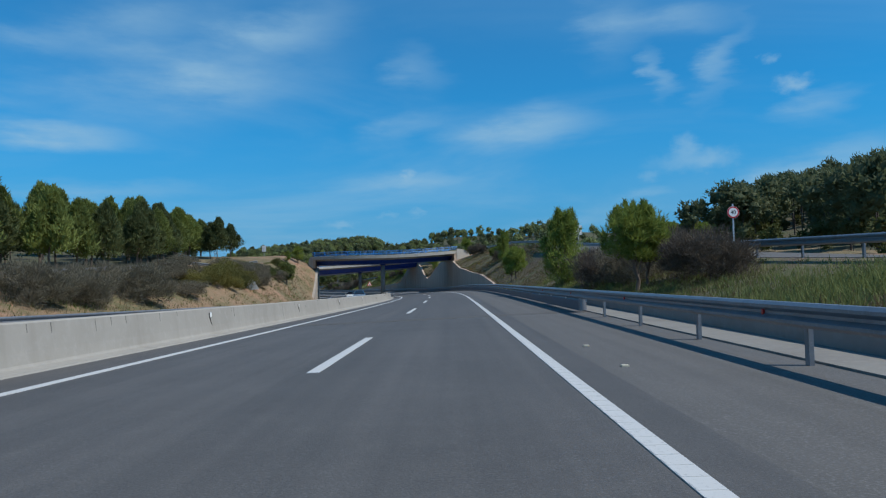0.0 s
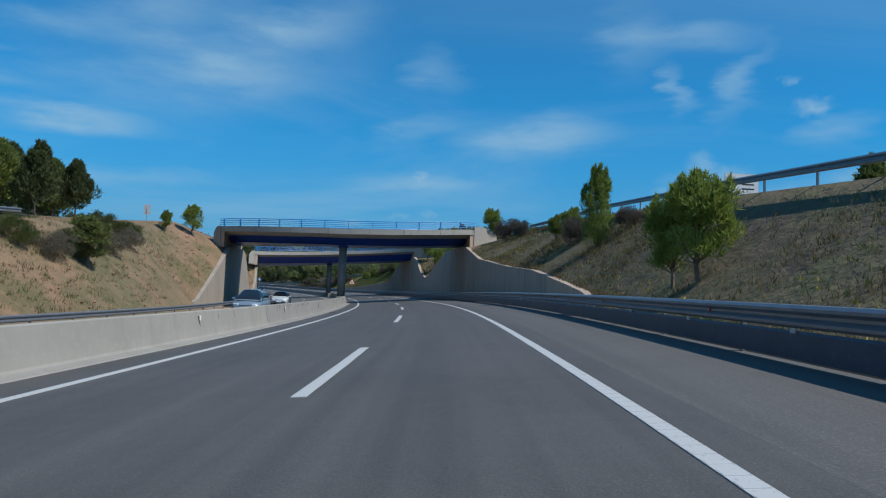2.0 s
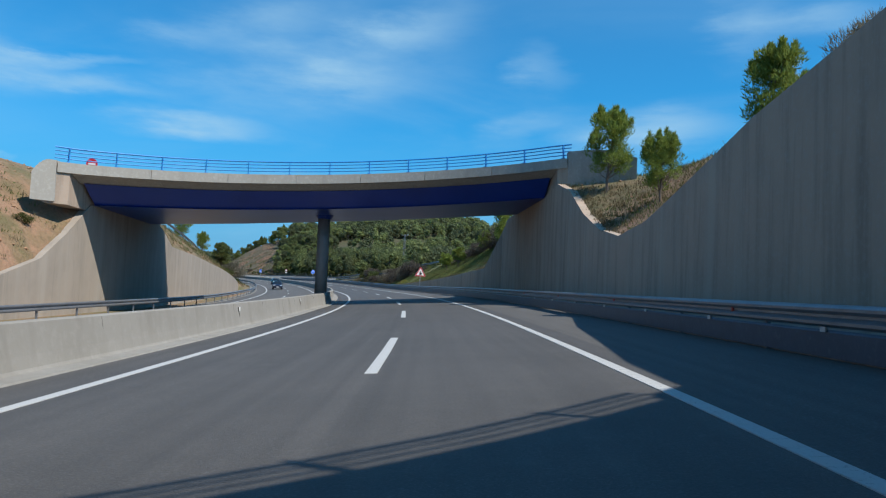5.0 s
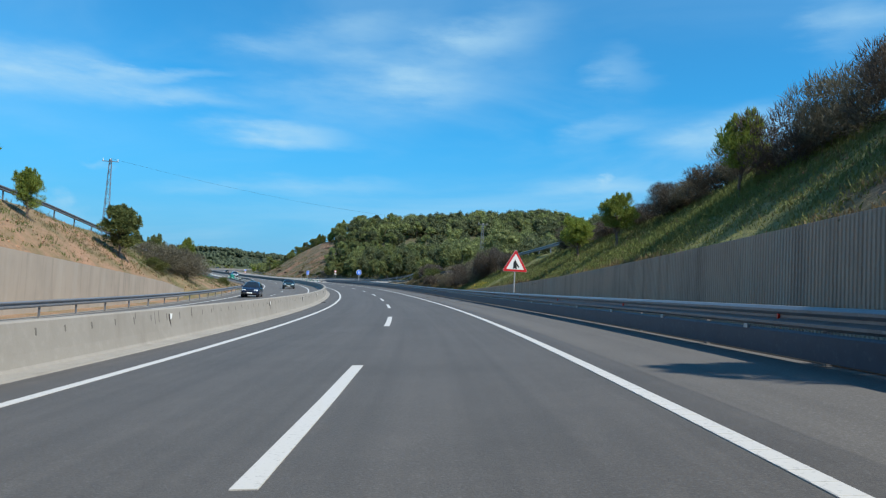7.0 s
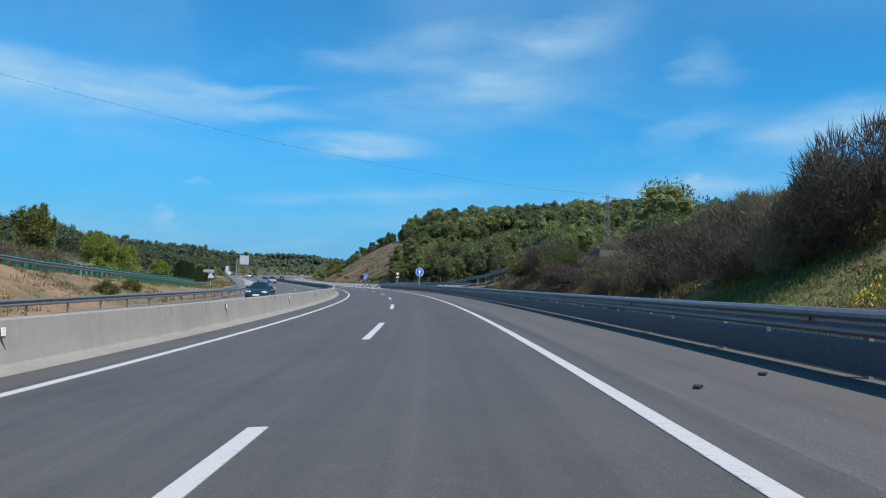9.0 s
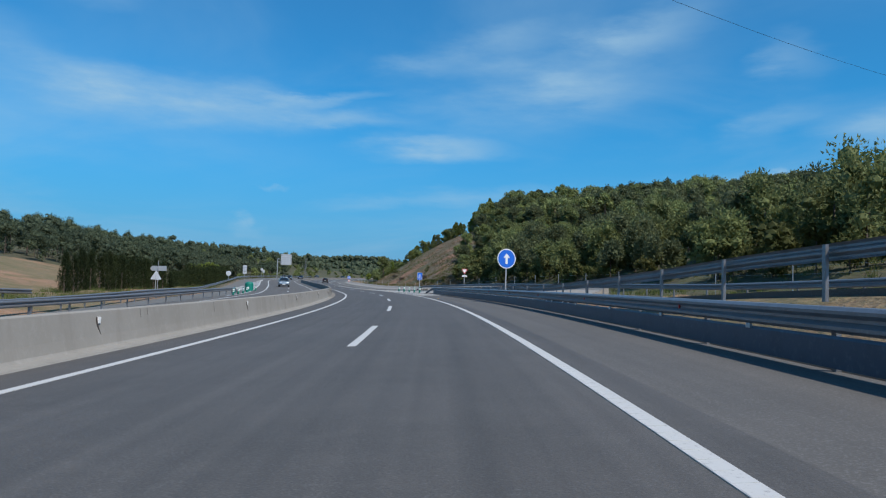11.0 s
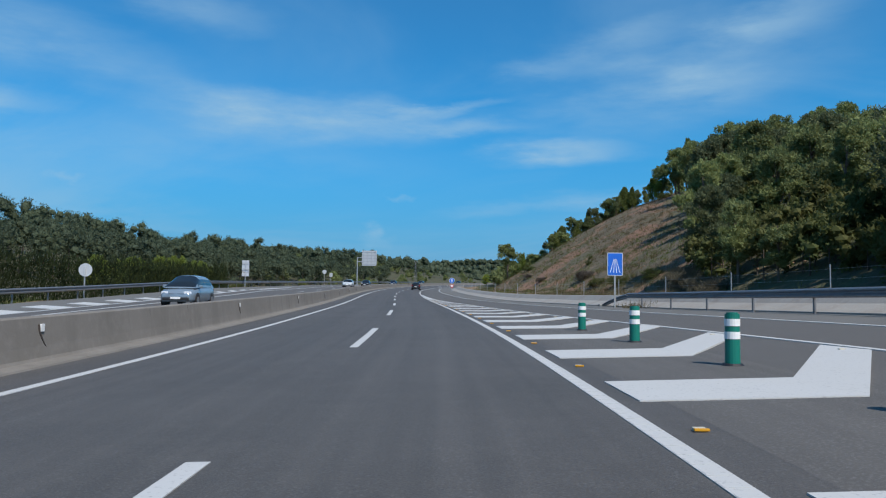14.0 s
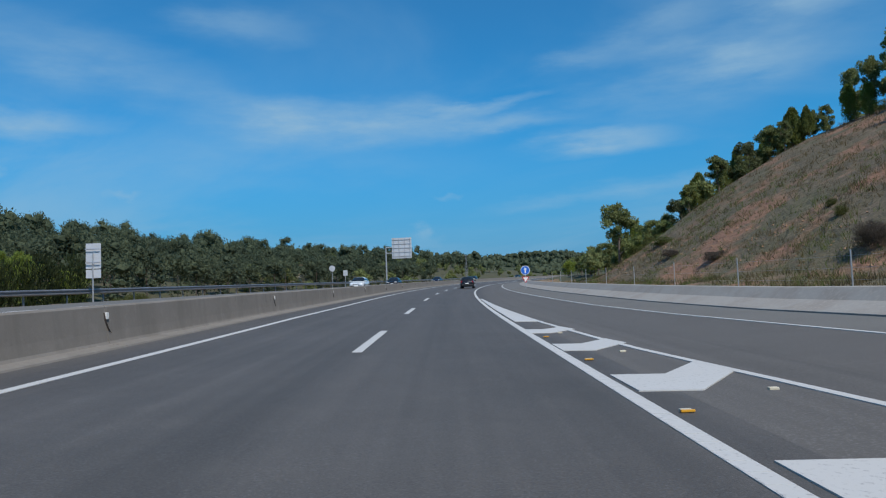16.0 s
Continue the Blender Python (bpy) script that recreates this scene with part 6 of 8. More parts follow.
def ridge(name, bearing, distance, length, height, depth, seed, label, trees=3600):
    """A long wooded hill across the view: bearing in degrees left of +y seen from the middle of the drive."""
    n, k = 90, 10
    mid = np.array([-60.0, 300.0])
    b = math.radians(bearing)
    c = mid + distance * np.array([-math.sin(b), math.cos(b)])
    along_v, out_v = np.array([math.cos(b), math.sin(b)]), np.array([-math.sin(b), math.cos(b)])
    u, w = np.linspace(-1, 1, n), np.linspace(-1, 1, k)
    U, W = np.meshgrid(u, w, indexing="ij")
    X = c[0] + along_v[0] * U * length / 2 + out_v[0] * W * depth / 2
    Y = c[1] + along_v[1] * U * length / 2 + out_v[1] * W * depth / 2
    crest = np.clip(1 - U ** 4, 0, 1) * (0.72 + 0.38 * rough(X, Y, 260.0, seed))
    Z = -8 + height * crest * (1 - np.abs(W) ** 1.7) + rough(X, Y, 22.0, seed + 3) * height * 0.05
    idx = np.arange(n * k).reshape(n, k)
    f = np.stack([idx[:-1, :-1], idx[1:, :-1], idx[1:, 1:], idx[:-1, 1:]], -1).reshape(-1, 4)
    tagged(new(name, quads_mesh(name, np.stack([X, Y, Z], -1).reshape(-1, 3), f, HILL_GREEN, True)), label, "hill", kind="structure")
    # tree tops that break its outline
    rng = np.random.default_rng(int(seed * 10))
    i, j = rng.integers(0, n - 1, trees), rng.integers(0, k // 2 + 2, trees)
    p = np.stack([X[i, j], Y[i, j], Z[i, j]], -1) + rng.normal(size=(trees, 3)) * np.array([9, 12, 0.6])
    p = p[p[:, 2] > -2]
    r = np.stack([rng.uniform(1.8, 3.6, len(p)), rng.uniform(1.8, 3.6, len(p)), rng.uniform(2.0, 3.8, len(p))], -1)
    v, f, nn = leaves(rng, p + np.array([0, 0, 1.2]), r, 10, 1.4, 1.1, 0.3, p, 0.6)
    v, f, nn = closed(rng, v, f, nn, p + np.array([0, 0, 1.2]), r, p, 0.9)
    tagged(new(name + "_trees", quads_mesh(name + "_trees", v, f, FIELD_WOOD, False, nn)), "tree tops of a far wooded hill", "woods", kind="stuff")


ridge("backdrop_hill_left", 62, 620, 900, 62, 260, 1.3, "far dark green wooded hills")
ridge("backdrop_hill_middle", 38, 900, 800, 60, 260, 4.1, "far blue-green wooded hills on the horizon", 9000)
ridge("backdrop_hill_low", 52, 420, 420, 15, 120, 9.2, "low wooded rise beyond the road")

# ---- traffic signs ----
SIGN_BACK = material("sign_aluminium", (0.58, 0.60, 0.62), 0.5, 0.25, spots=((4, 3, 0.45, 0.7, (0.5, 0.52, 0.54), 0.6),))
SIGN_POLE = material("sign_pole_steel", (0.5, 0.51, 0.52), 0.45, 0.6, spots=((6, 3, 0.45, 0.7, (0.38, 0.39, 0.4), 0.6),))
SIGN_WHITE = material("sign_white", (0.78, 0.78, 0.76), 0.45, spots=((5, 3, 0.5, 0.75, (0.66, 0.66, 0.63), 0.5),))
SIGN_RED = material("sign_red", (0.55, 0.02, 0.025), 0.45, spots=((5, 3, 0.5, 0.75, (0.45, 0.03, 0.03), 0.5),))
SIGN_BLUE = material("sign_blue", (0.01, 0.13, 0.60), 0.45, spots=((5, 3, 0.5, 0.75, (0.012, 0.11, 0.5), 0.5),))
SIGN_BLACK = material("sign_black", (0.015, 0.015, 0.017), 0.5)
GREEN_PLASTIC = material("green_plastic", (0.0, 0.17, 0.125), 0.5, spots=((6, 3, 0.5, 0.75, (0.008, 0.13, 0.10), 0.5),))


def slab(name, outline, thick, y, mat, parent, label=""):
    """A flat plate in the xz plane whose front looks along -y, its front at y."""
    bm = bmesh.new()
    front = [bm.verts.new((x, y, z)) for x, z in outline]
    back = [bm.verts.new((x, y + thick, z)) for x, z in outline]
    bm.faces.new(front)
    bm.faces.new(back[::-1])
    for k in range(len(outline)):
        j = (k + 1) % len(outline)
        bm.faces.new((front[j], front[k], back[k], back[j]))
    bmesh.ops.recalc_face_normals(bm, faces=bm.faces)
    return part(name, bm, mat, parent, label)


def circle(r, n=36, cx=0.0, cz=0.0):
    return [(cx + r * math.cos(2 * math.pi * k / n), cz + r * math.sin(2 * math.pi * k / n)) for k in range(n)]


def triangle(side, cz=0.0, flip=False, round_=0.08):
    """Rounded triangle about its centre; flip: point down."""
    R = side / math.sqrt(3) - round_ * 2
    out = []
    for k in range(3):
        a = math.pi / 2 + k * 2 * math.pi / 3 + (math.pi if flip else 0)
        for d in (-60, -30, 0, 30, 60):
            out.append((R * math.cos(a) + round_ * math.cos(a + radians(d)), cz + R * math.sin(a) + round_ * math.sin(a + radians(d))))
    return out


def rect(w, h, cx=0.0, cz=0.0, r=0.04):
    out = []
    for sx, sz, a0 in ((1, 1, 0), (-1, 1, 90), (-1, -1, 180), (1, -1, 270)):
        for d in (0, 45, 90):
            out.append((cx + sx * (w / 2 - r) + r * math.cos(radians(a0 + d)), cz + sz * (h / 2 - r) + r * math.sin(radians(a0 + d))))
    return out


def sign_base(s, lat, z, label, height, turn=0.0, r=0.038):
    t = thing("traffic_sign", label, "traffic sign", stand(s, lat, z, turn))
    bm = bmesh.new()
    box(bm, (r * 2, r * 1.3, height + 0.5), (0, 0.05, height / 2 - 0.25), bevel=0.006)
    part("pole", bm, SIGN_POLE, t)
    return t


def plate(t, outline, mat, name="sign_plate", label="", y=0.0):
    return slab(name, outline, 0.02, y, mat, t, label)


def gz(s, lat):
    return float(ground_z(s, lat))


def arrow_up(t, cz, h, y, mat):
    w = h * 0.11
    slab("arrow", [(-w, cz - h / 2), (w, cz - h / 2), (w, cz + h * 0.1), (w * 2.9, cz + h * 0.1), (0, cz + h / 2), (-w * 2.9, cz + h * 0.1), (-w, cz + h * 0.1)], 0.004, y, mat, t)


# merging traffic warning: red-edged triangle on a post on the wall's verge
z0 = gz(253.5, 7.9)
t = sign_base(253.5, 8.15, z0, "red-edged white triangular warning sign for joining traffic", 2.3)
plate(t, triangle(1.68, 2.58), SIGN_BACK)
plate(t, triangle(1.64, 2.58), SIGN_RED, "red_border", y=-0.006)
plate(t, triangle(1.18, 2.58, round_=0.04), SIGN_WHITE, "white_field", y=-0.012)
plate(t, [(-0.13, 2.26), (-0.02, 2.32), (0.09, 2.26), (0.09, 2.66), (-0.02, 2.88), (-0.13, 2.66)], SIGN_BLACK, "black_arrow", y=-0.018)
plate(t, [(0.092, 2.50), (0.21, 2.34), (0.27, 2.42), (0.092, 2.64)], SIGN_BLACK, "black_branch", y=-0.018)

# round blue straight-ahead signs
for s, lat, cz in ((368.6, 7.15, 2.98), (551, 9.1, 1.9)):
    z0 = gz(s, lat)
    t = sign_base(s, lat, z0, "round blue sign with a white upward arrow", cz - z0 + 0.3, 14 if s < 500 else 0)
    c = cz - z0
    r0 = 0.60 if s < 500 else 0.52
    plate(t, circle(r0 + 0.01, cz=c), SIGN_BACK)
    plate(t, circle(r0, cz=c), SIGN_WHITE, "white_rim", y=-0.006)
    plate(t, circle(r0 * 0.92, cz=c), SIGN_BLUE, "blue_field", y=-0.012)
    arrow_up(t, c, 0.66, -0.017, SIGN_WHITE)
    if s > 500:
        plate(t, triangle(0.9, c - 1.0, True), SIGN_RED, "give_way_plate", y=-0.006)
        plate(t, triangle(0.62, c - 1.0, True, 0.04), SIGN_WHITE, "give_way_field", y=-0.012)

# give way with a distance plate
s, lat = 429.8, 15.0
z0 = gz(s, lat)
t = sign_base(s, lat, z0, "red-edged give-way sign with a small white distance plate", 3.25 - z0)
c = 3.5 - z0
plate(t, triangle(0.98, c, True), SIGN_BACK)
plate(t, triangle(0.96, c, True), SIGN_RED, "red_border", y=-0.006)
plate(t, triangle(0.70, c, True, 0.03), SIGN_WHITE, "white_field", y=-0.012)
plate(t, rect(0.80, 0.30, 0, c - 0.78), SIGN_BLACK, "distance_plate", y=-0.004)
plate(t, rect(0.75, 0.26, 0, c - 0.78), SIGN_WHITE, "distance_field", y=-0.010)


def text(body, size, x, z, y, mat, parent, name="lettering"):
    cu = bpy.data.curves.new(name, "FONT")
    cu.body, cu.size, cu.align_x, cu.align_y, cu.extrude = body, size, "CENTER", "CENTER", 0.002
    tmp = bpy.data.objects.new(name, cu)
    scene.collection.objects.link(tmp)
    me = bpy.data.meshes.new_from_object(tmp.evaluated_get(bpy.context.evaluated_depsgraph_get()))
    bpy.data.objects.remove(tmp)
    me.materials.clear()
    me.materials.append(mat)
    return link(name, me, parent, m=pose(x, y, z, 90, 0, 0))


text("150 m", 0.2, 0, c - 0.78, -0.014, SIGN_BLACK, t)

# blue motorway sign
s, lat = 455.8, 13.2
z0 = gz(s, lat)
t = sign_base(s, lat, z0, "rectangular blue motorway sign on a steel post", 2.75 - z0, r=0.045)
c = 2.74 - z0
plate(t, rect(0.92, 1.36, 0, c), SIGN_BACK)
plate(t, rect(0.90, 1.34, 0, c), SIGN_WHITE, "white_rim", y=-0.006)
plate(t, rect(0.85, 1.29, 0, c), SIGN_BLUE, "blue_field", y=-0.012)
for x0, x1 in ((-0.29, -0.07), (-0.09, -0.025), (0.09, 0.02), (0.29, 0.06)):
    plate(t, [(x0 - 0.022, c - 0.5), (x0 + 0.022, c - 0.5), (x1 + 0.012, c + 0.3), (x1 - 0.012, c + 0.3)], SIGN_WHITE, "white_stripe", y=-0.017)

# signs seen from behind along the far carriageway
for s, lat, cz, form in ((464.2, -20.8, 2.1, "round"), (508.5, -19.3, 3.4, "board"), (573, -19.0, 3.5, "round"), (583, -19.5, 2.9, "small"), (415.5, -25.4, 1.2, "triangle"), (84, -20.2, 1.6, "triangle_big")):
    z0 = gz(s, lat)
    t = sign_base(s, lat, z0, {"round": "round traffic sign seen from its grey back", "board": "tall rectangular sign seen from its grey back", "small": "small square sign seen from its grey back"}.get(form, "triangular traffic sign seen from its grey back"), cz - z0 + 0.2, 180)
    c = cz - z0
    if form == "round":
        plate(t, circle(0.45, cz=c), SIGN_BACK, y=-0.03)
        plate(t, rect(0.1, 0.9, 0, c), SIGN_BACK, "brace", y=0.1)
    elif form == "board":
        plate(t, rect(0.9, 1.5, 0, c), SIGN_BACK, y=-0.03)
        plate(t, rect(0.9, 0.5, 0, c - 1.05), SIGN_BACK, "lower_plate", y=-0.03)
        for dz in (-0.4, 0.4):
            plate(t, rect(0.9, 0.07, 0, c + dz), SIGN_POLE, "brace", y=0.1)
    elif form == "small":
        plate(t, rect(0.7, 0.9, 0, c), SIGN_BACK, y=-0.03)
    else:
        plate(t, triangle(1.3 if form == "triangle" else 1.7, c), SIGN_BACK, y=-0.03)

# direction board seen edge-on behind the exit
t = sign_base(420, -26, gz(420, -26), "white direction arrow board on a steel post", 3.2 - gz(420, -26), 150)
plate(t, [(-1.2, 1.9 - gz(420, -26)), (1.0, 1.9 - gz(420, -26)), (1.35, 2.2 - gz(420, -26)), (1.0, 2.5 - gz(420, -26)), (-1.2, 2.5 - gz(420, -26))], SIGN_BACK, y=-0.03)

# board on a bent mast over the verge
m0 = gz(605, -17.3)
mast = thing("sign_gantry", "large sign board on a grey steel cantilever mast, seen from behind", "sign gantry", stand(605, -17.3, m0, 0))
up = 7.8 - m0
part("mast", rod(bmesh.new(), (0, 0, -0.5), (0, 0, up), 0.17, 0.13, 12), SIGN_POLE, mast)
for dz in (0.0, -1.1):
    part("arm", rod(bmesh.new(), (0, 0, up + dz), (5.2, 0, up + dz), 0.10, 0.08, 10), SIGN_POLE, mast)
slab("board", rect(3.9, 4.0, 3.2, up - 0.2, 0.05), 0.06, -0.2, SIGN_BACK, mast)
for dz in (-1.6, -0.8, 0.0, 0.8, 1.6):
    slab("rib", rect(3.8, 0.09, 3.2, up - 0.2 + dz, 0.02), 0.06, -0.27, SIGN_POLE, mast)
for dx in (1.6, 2.7, 3.8, 4.8):
    slab("rib", rect(0.09, 3.9, dx, up - 0.2, 0.02), 0.05, -0.33, SIGN_POLE, mast)

# signs on the upper ramp
t = sign_base(37, 16.5, gz(37, 16.5), "round white speed limit sign with a red rim reading 40", 2.7)
c = 4.68 - gz(37, 16.5)
plate(t, circle(0.31, cz=c), SIGN_BACK)
plate(t, circle(0.30, cz=c), SIGN_RED, "red_rim", y=-0.006)
plate(t, circle(0.23, cz=c), SIGN_WHITE, "white_field", y=-0.012)
text("40", 0.28, 0, c, -0.016, SIGN_BLACK, t)
t = thing("direction_sign", "white direction board with a roundabout drawing on two posts", "traffic sign", stand(110.4, 23.5, gz(110.4, 23.5), 0))
c = 9.6 - gz(110.4, 23.5)
for dx in (-0.7, 0.7):
    part("post", rod(bmesh.new(), (dx, 0.06, -0.4), (dx, 0.06, c + 0.6), 0.045), SIGN_POLE, t)
plate(t, rect(2.5, 1.5, 0, c), SIGN_BACK, y=-0.02)
plate(t, rect(2.4, 1.4, 0, c), SIGN_WHITE, "white_face", y=-0.03)
plate(t, circle(0.2, 20, -0.55, c), SIGN_BLACK, "ring", y=-0.036)
plate(t, circle(0.13, 20, -0.55, c), SIGN_WHITE, "ring_centre", y=-0.042)
for dz in (0.32, 0.0, -0.32):
    plate(t, rect(0.9, 0.1, 0.45, c + dz, 0.02), SIGN_BLACK, "text_bar", y=-0.036)
t = sign_base(207, -23.4, gz(207, -23.4), "round red sign with a white bar beside the bridge", 2.0)
plate(t, circle(0.42, cz=2.0), SIGN_RED, "red_disc")
plate(t, rect(0.55, 0.13, 0, 2.0, 0.01), SIGN_WHITE, "white_bar", y=-0.006)
t = sign_base(152.6, -28.8, gz(152.6, -28.8), "white sign board seen from behind above the bank", 2.2, 180)
plate(t, rect(0.8, 1.2, 0, 2.0), SIGN_BACK)

# ---- delineators ----
def bollard(s, lat, z, group):
    t = thing("delineator_post", "green plastic delineator post with white reflective bands", "bollard", stand(s, lat, z), group)
    bm = bmesh.new()
    bmesh.ops.create_cone(bm, cap_ends=True, segments=18, radius1=0.105, radius2=0.10, depth=0.74, matrix=Matrix.Translation((0, 0, 0.37)))
    bmesh.ops.bevel(bm, geom=[e for e in bm.edges if all(v.co.z > 0.7 for v in e.verts)], offset=0.02, segments=2, affect="EDGES")
    part("body", bm, GREEN_PLASTIC, t, smooth=False)
    for zz in (0.42, 0.60):
        bm = bmesh.new()
        bmesh.ops.create_cone(bm, cap_ends=True, segments=18, radius1=0.107, radius2=0.106, depth=0.10, matrix=Matrix.Translation((0, 0, zz)))
        part("reflective_band", bm, SIGN_WHITE, t, "white reflective band")
    bm = bmesh.new()
    bmesh.ops.create_cone(bm, cap_ends=True, segments=18, radius1=0.16, radius2=0.13, depth=0.03, matrix=Matrix.Translation((0, 0, 0.015)))
    part("foot", bm, SIGN_BLACK, t)
    return t


for s, lat in ((414.6, 5.98), (419.5, 6.0), (423.7, 5.92), (428.4, 5.88), (433.0, 5.8)):
    bollard(s, lat, float(tilt(s) * lat), "delineators on the painted island")
for s, lat in ((403, -15.0), (408.5, -15.15), (414, -15.2), (419, -16.6), (419.5, -15.25), (423.5, -15.4), (428.5, -14.75), (431, -15.9), (436, -15.6)):
    bollard(s, lat, float(tilt(s) * lat) + 0.06, "delineators on the exit island")
t = thing("gore_marker", "rounded green plastic exit marker drum", "bollard", stand(428.3, -15.6, float(tilt(428) * -15.6)))
bm = bmesh.new()
bmesh.ops.create_cone(bm, cap_ends=True, segments=28, radius1=0.60, radius2=0.57, depth=1.0, matrix=Matrix.Translation((0, 0, 0.5)))
part("drum", bm, GREEN_PLASTIC, t, smooth=False)
bm = bmesh.new()
bmesh.ops.create_uvsphere(bm, u_segments=28, v_segments=10, radius=0.57, matrix=Matrix.Translation((0, 0, 1.0)) @ Matrix.Diagonal((1, 1, 0.55, 1)))
part("dome", bm, GREEN_PLASTIC, t, smooth=True)

# green fence panels beside the exit ramp
fence = thing("glare_screen", "row of green plastic glare slats above a guardrail", "fence")
bm0 = box(bmesh.new(), (0.06, 0.45, 0.9), (0, 0, 0.5), bevel=0.015)
slat = bpy.data.meshes.new("slat")
bm0.to_mesh(slat)
bm0.free()
slat.materials.append(GREEN_PLASTIC)
ramp_lat = lambda s: np.interp(s, (296, 345, 372), (-27.5, -25.0, -23.5))
for s in np.arange(300, 368, 1.15):
    l = float(ramp_lat(s))
    link("slat", slat, fence, m=stand(s, l, gz(s, l) + 0.1, 60))
guardrail(296, 372, lambda s: ramp_lat(s) + 1.2, 1, "steel guardrail along the exit ramp", put=beside, base=lambda s: ground_z(s, ramp_lat(s) + 1.2))

# cypress hedge and two columns beyond the exit lane
HEDGE_LAT = (-29.4, -28.4, -25.2, -23.6)


def hedge():
    rng = np.random.default_rng(31)
    kinds = []
    for _ in range(4):
        zs = np.arange(0.3, 2.9, 0.55)
        c = np.stack([rng.normal(size=len(zs)) * 0.06, rng.normal(size=len(zs)) * 0.06, zs], -1)
        r = np.stack([0.66 - 0.12 * zs, 0.66 - 0.12 * zs, np.full(len(zs), 0.6)], -1)
        v, f, nn = leaves(rng, c, r, 80, 0.34, 0.08, 1.7, np.array([[0, 0, 0.8]]), 0.4)
        kinds.append(quads_mesh("cypress", v, f, HEDGE, False, nn))
    row = thing("cypress_hedge", "clipped dark green cypress hedge along the field", "hedge")
    for s in np.arange(452, 516, 0.8):
        lat = np.interp(s, (452, 470, 486, 516), HEDGE_LAT) + rng.uniform(-0.15, 0.15)
        m = stand(s, lat, gz(s, lat), rng.uniform(0, 360)) @ Matrix.Diagonal((1, 1, rng.uniform(0.78, 0.92) * (1.05 if s < 466 else 1.55), 1))
        link("cypress", kinds[rng.integers(4)], row, m=m)
    crowns = []
    for _ in range(4):
        zs = np.arange(0.4, 4.4, 0.4)
        c = np.stack([rng.normal(size=len(zs)) * 0.05, rng.normal(size=len(zs)) * 0.05, zs], -1)
        w = 0.62 * (1 - 0.75 * (zs / 4.4) ** 2.2)
        v, f, nn = leaves(rng, c, np.stack([w, w, np.full(len(zs), 0.5)], -1), 170, 0.30, 0.05, 2.0, np.array([[0, 0, 2.0]]), 0.5)
        crowns.append(quads_mesh("crown", v, f, HEDGE, False, nn))
    stem = bpy.data.meshes.new("trunk")
    bm = rod(bmesh.new(), (0, 0, -0.3), (0, 0, 2.5), 0.1, 0.05, 7)
    bm.to_mesh(stem)
    bm.free()
    stem.materials.append(BARK)
    for s in np.arange(398, 452, 1.25):
        lat = -30.0 + rng.uniform(-0.7, 0.5)
        m = stand(s + rng.uniform(-0.3, 0.3), lat, gz(s, lat), rng.uniform(0, 360))
        t = thing("cypress_tree", "dark pointed column-shaped cypress in a row", "tree", m, "cypresses along the field")
        t.scale = (rng.uniform(0.9, 1.25), rng.uniform(0.9, 1.25), rng.uniform(0.66, 1.0))
        link("crown", crowns[rng.integers(4)], t)
        link("trunk", stem, t)


hedge()


# ---- pylon, pole and cable ----
def pylon(s, lat, height, label):
    base = gz(s, lat)
    t = thing("power_pylon", label, "pylon", stand(s, lat, base))
    a, b = 0.55, 0.14
    corner = lambda k, z: Vector(((a + (b - a) * z / height) * (1 if k in (0, 3) else -1), (a + (b - a) * z / height) * (1 if k < 2 else -1), z))
    for k in range(4):
        part("leg", rod(bmesh.new(), corner(k, -0.4), corner(k, height), 0.045, 0.035, 5), STEEL, t)
    zs = np.linspace(0, height, 12)
    bm = bmesh.new()
    for z0, z1 in zip(zs, zs[1:]):
        for k in range(4):
            rod(bm, corner(k, z0), corner((k + 1) % 4, z1), 0.022, None, 4)
            rod(bm, corner(k, z1), corner((k + 1) % 4, z1), 0.02, None, 4)
    part("bracing", bm, STEEL, t)
    part("crossarm", box(bmesh.new(), (2.2, 0.1, 0.1), (0, 0, height - 0.3)), STEEL, t)
    for dx in (-1.0, 0.0, 1.0):
        part("insulator", rod(bmesh.new(), (dx, 0, height - 0.25), (dx, 0, height + 0.15), 0.05, 0.04, 8), SIGN_WHITE, t)
    return beside(s, lat, base + height + 0.15)


p1 = pylon(320.7, -36.2, 16.9 - gz(320.7, -36.2), "thin grey lattice power pylon")
p2 = pylon(372.5, 37.0, 16.4 - gz(372.5, 37.0), "grey lattice power mast among the pines")


def cable(a, b, sag, shift):
    a, b = Vector(a) + Vector((shift, 0, 0)), Vector(b) + Vector((shift, 0, 0))
    bm = bmesh.new()
    pts = [a.lerp(b, k / 24) - Vector((0, 0, sag * 4 * (k / 24) * (1 - k / 24))) for k in range(25)]
    for p, q in zip(pts, pts[1:]):
        rod(bm, p, q, 0.010, None, 5)
    me = bpy.data.meshes.new("power_cable")
    bm.to_mesh(me)
    bm.free()
    me.materials.append(SIGN_BLACK)
    tagged(new("power_cable", me), "thin dark power cable hung across the road", "cable")


cable(p1, p2, 2.0, 0.0)

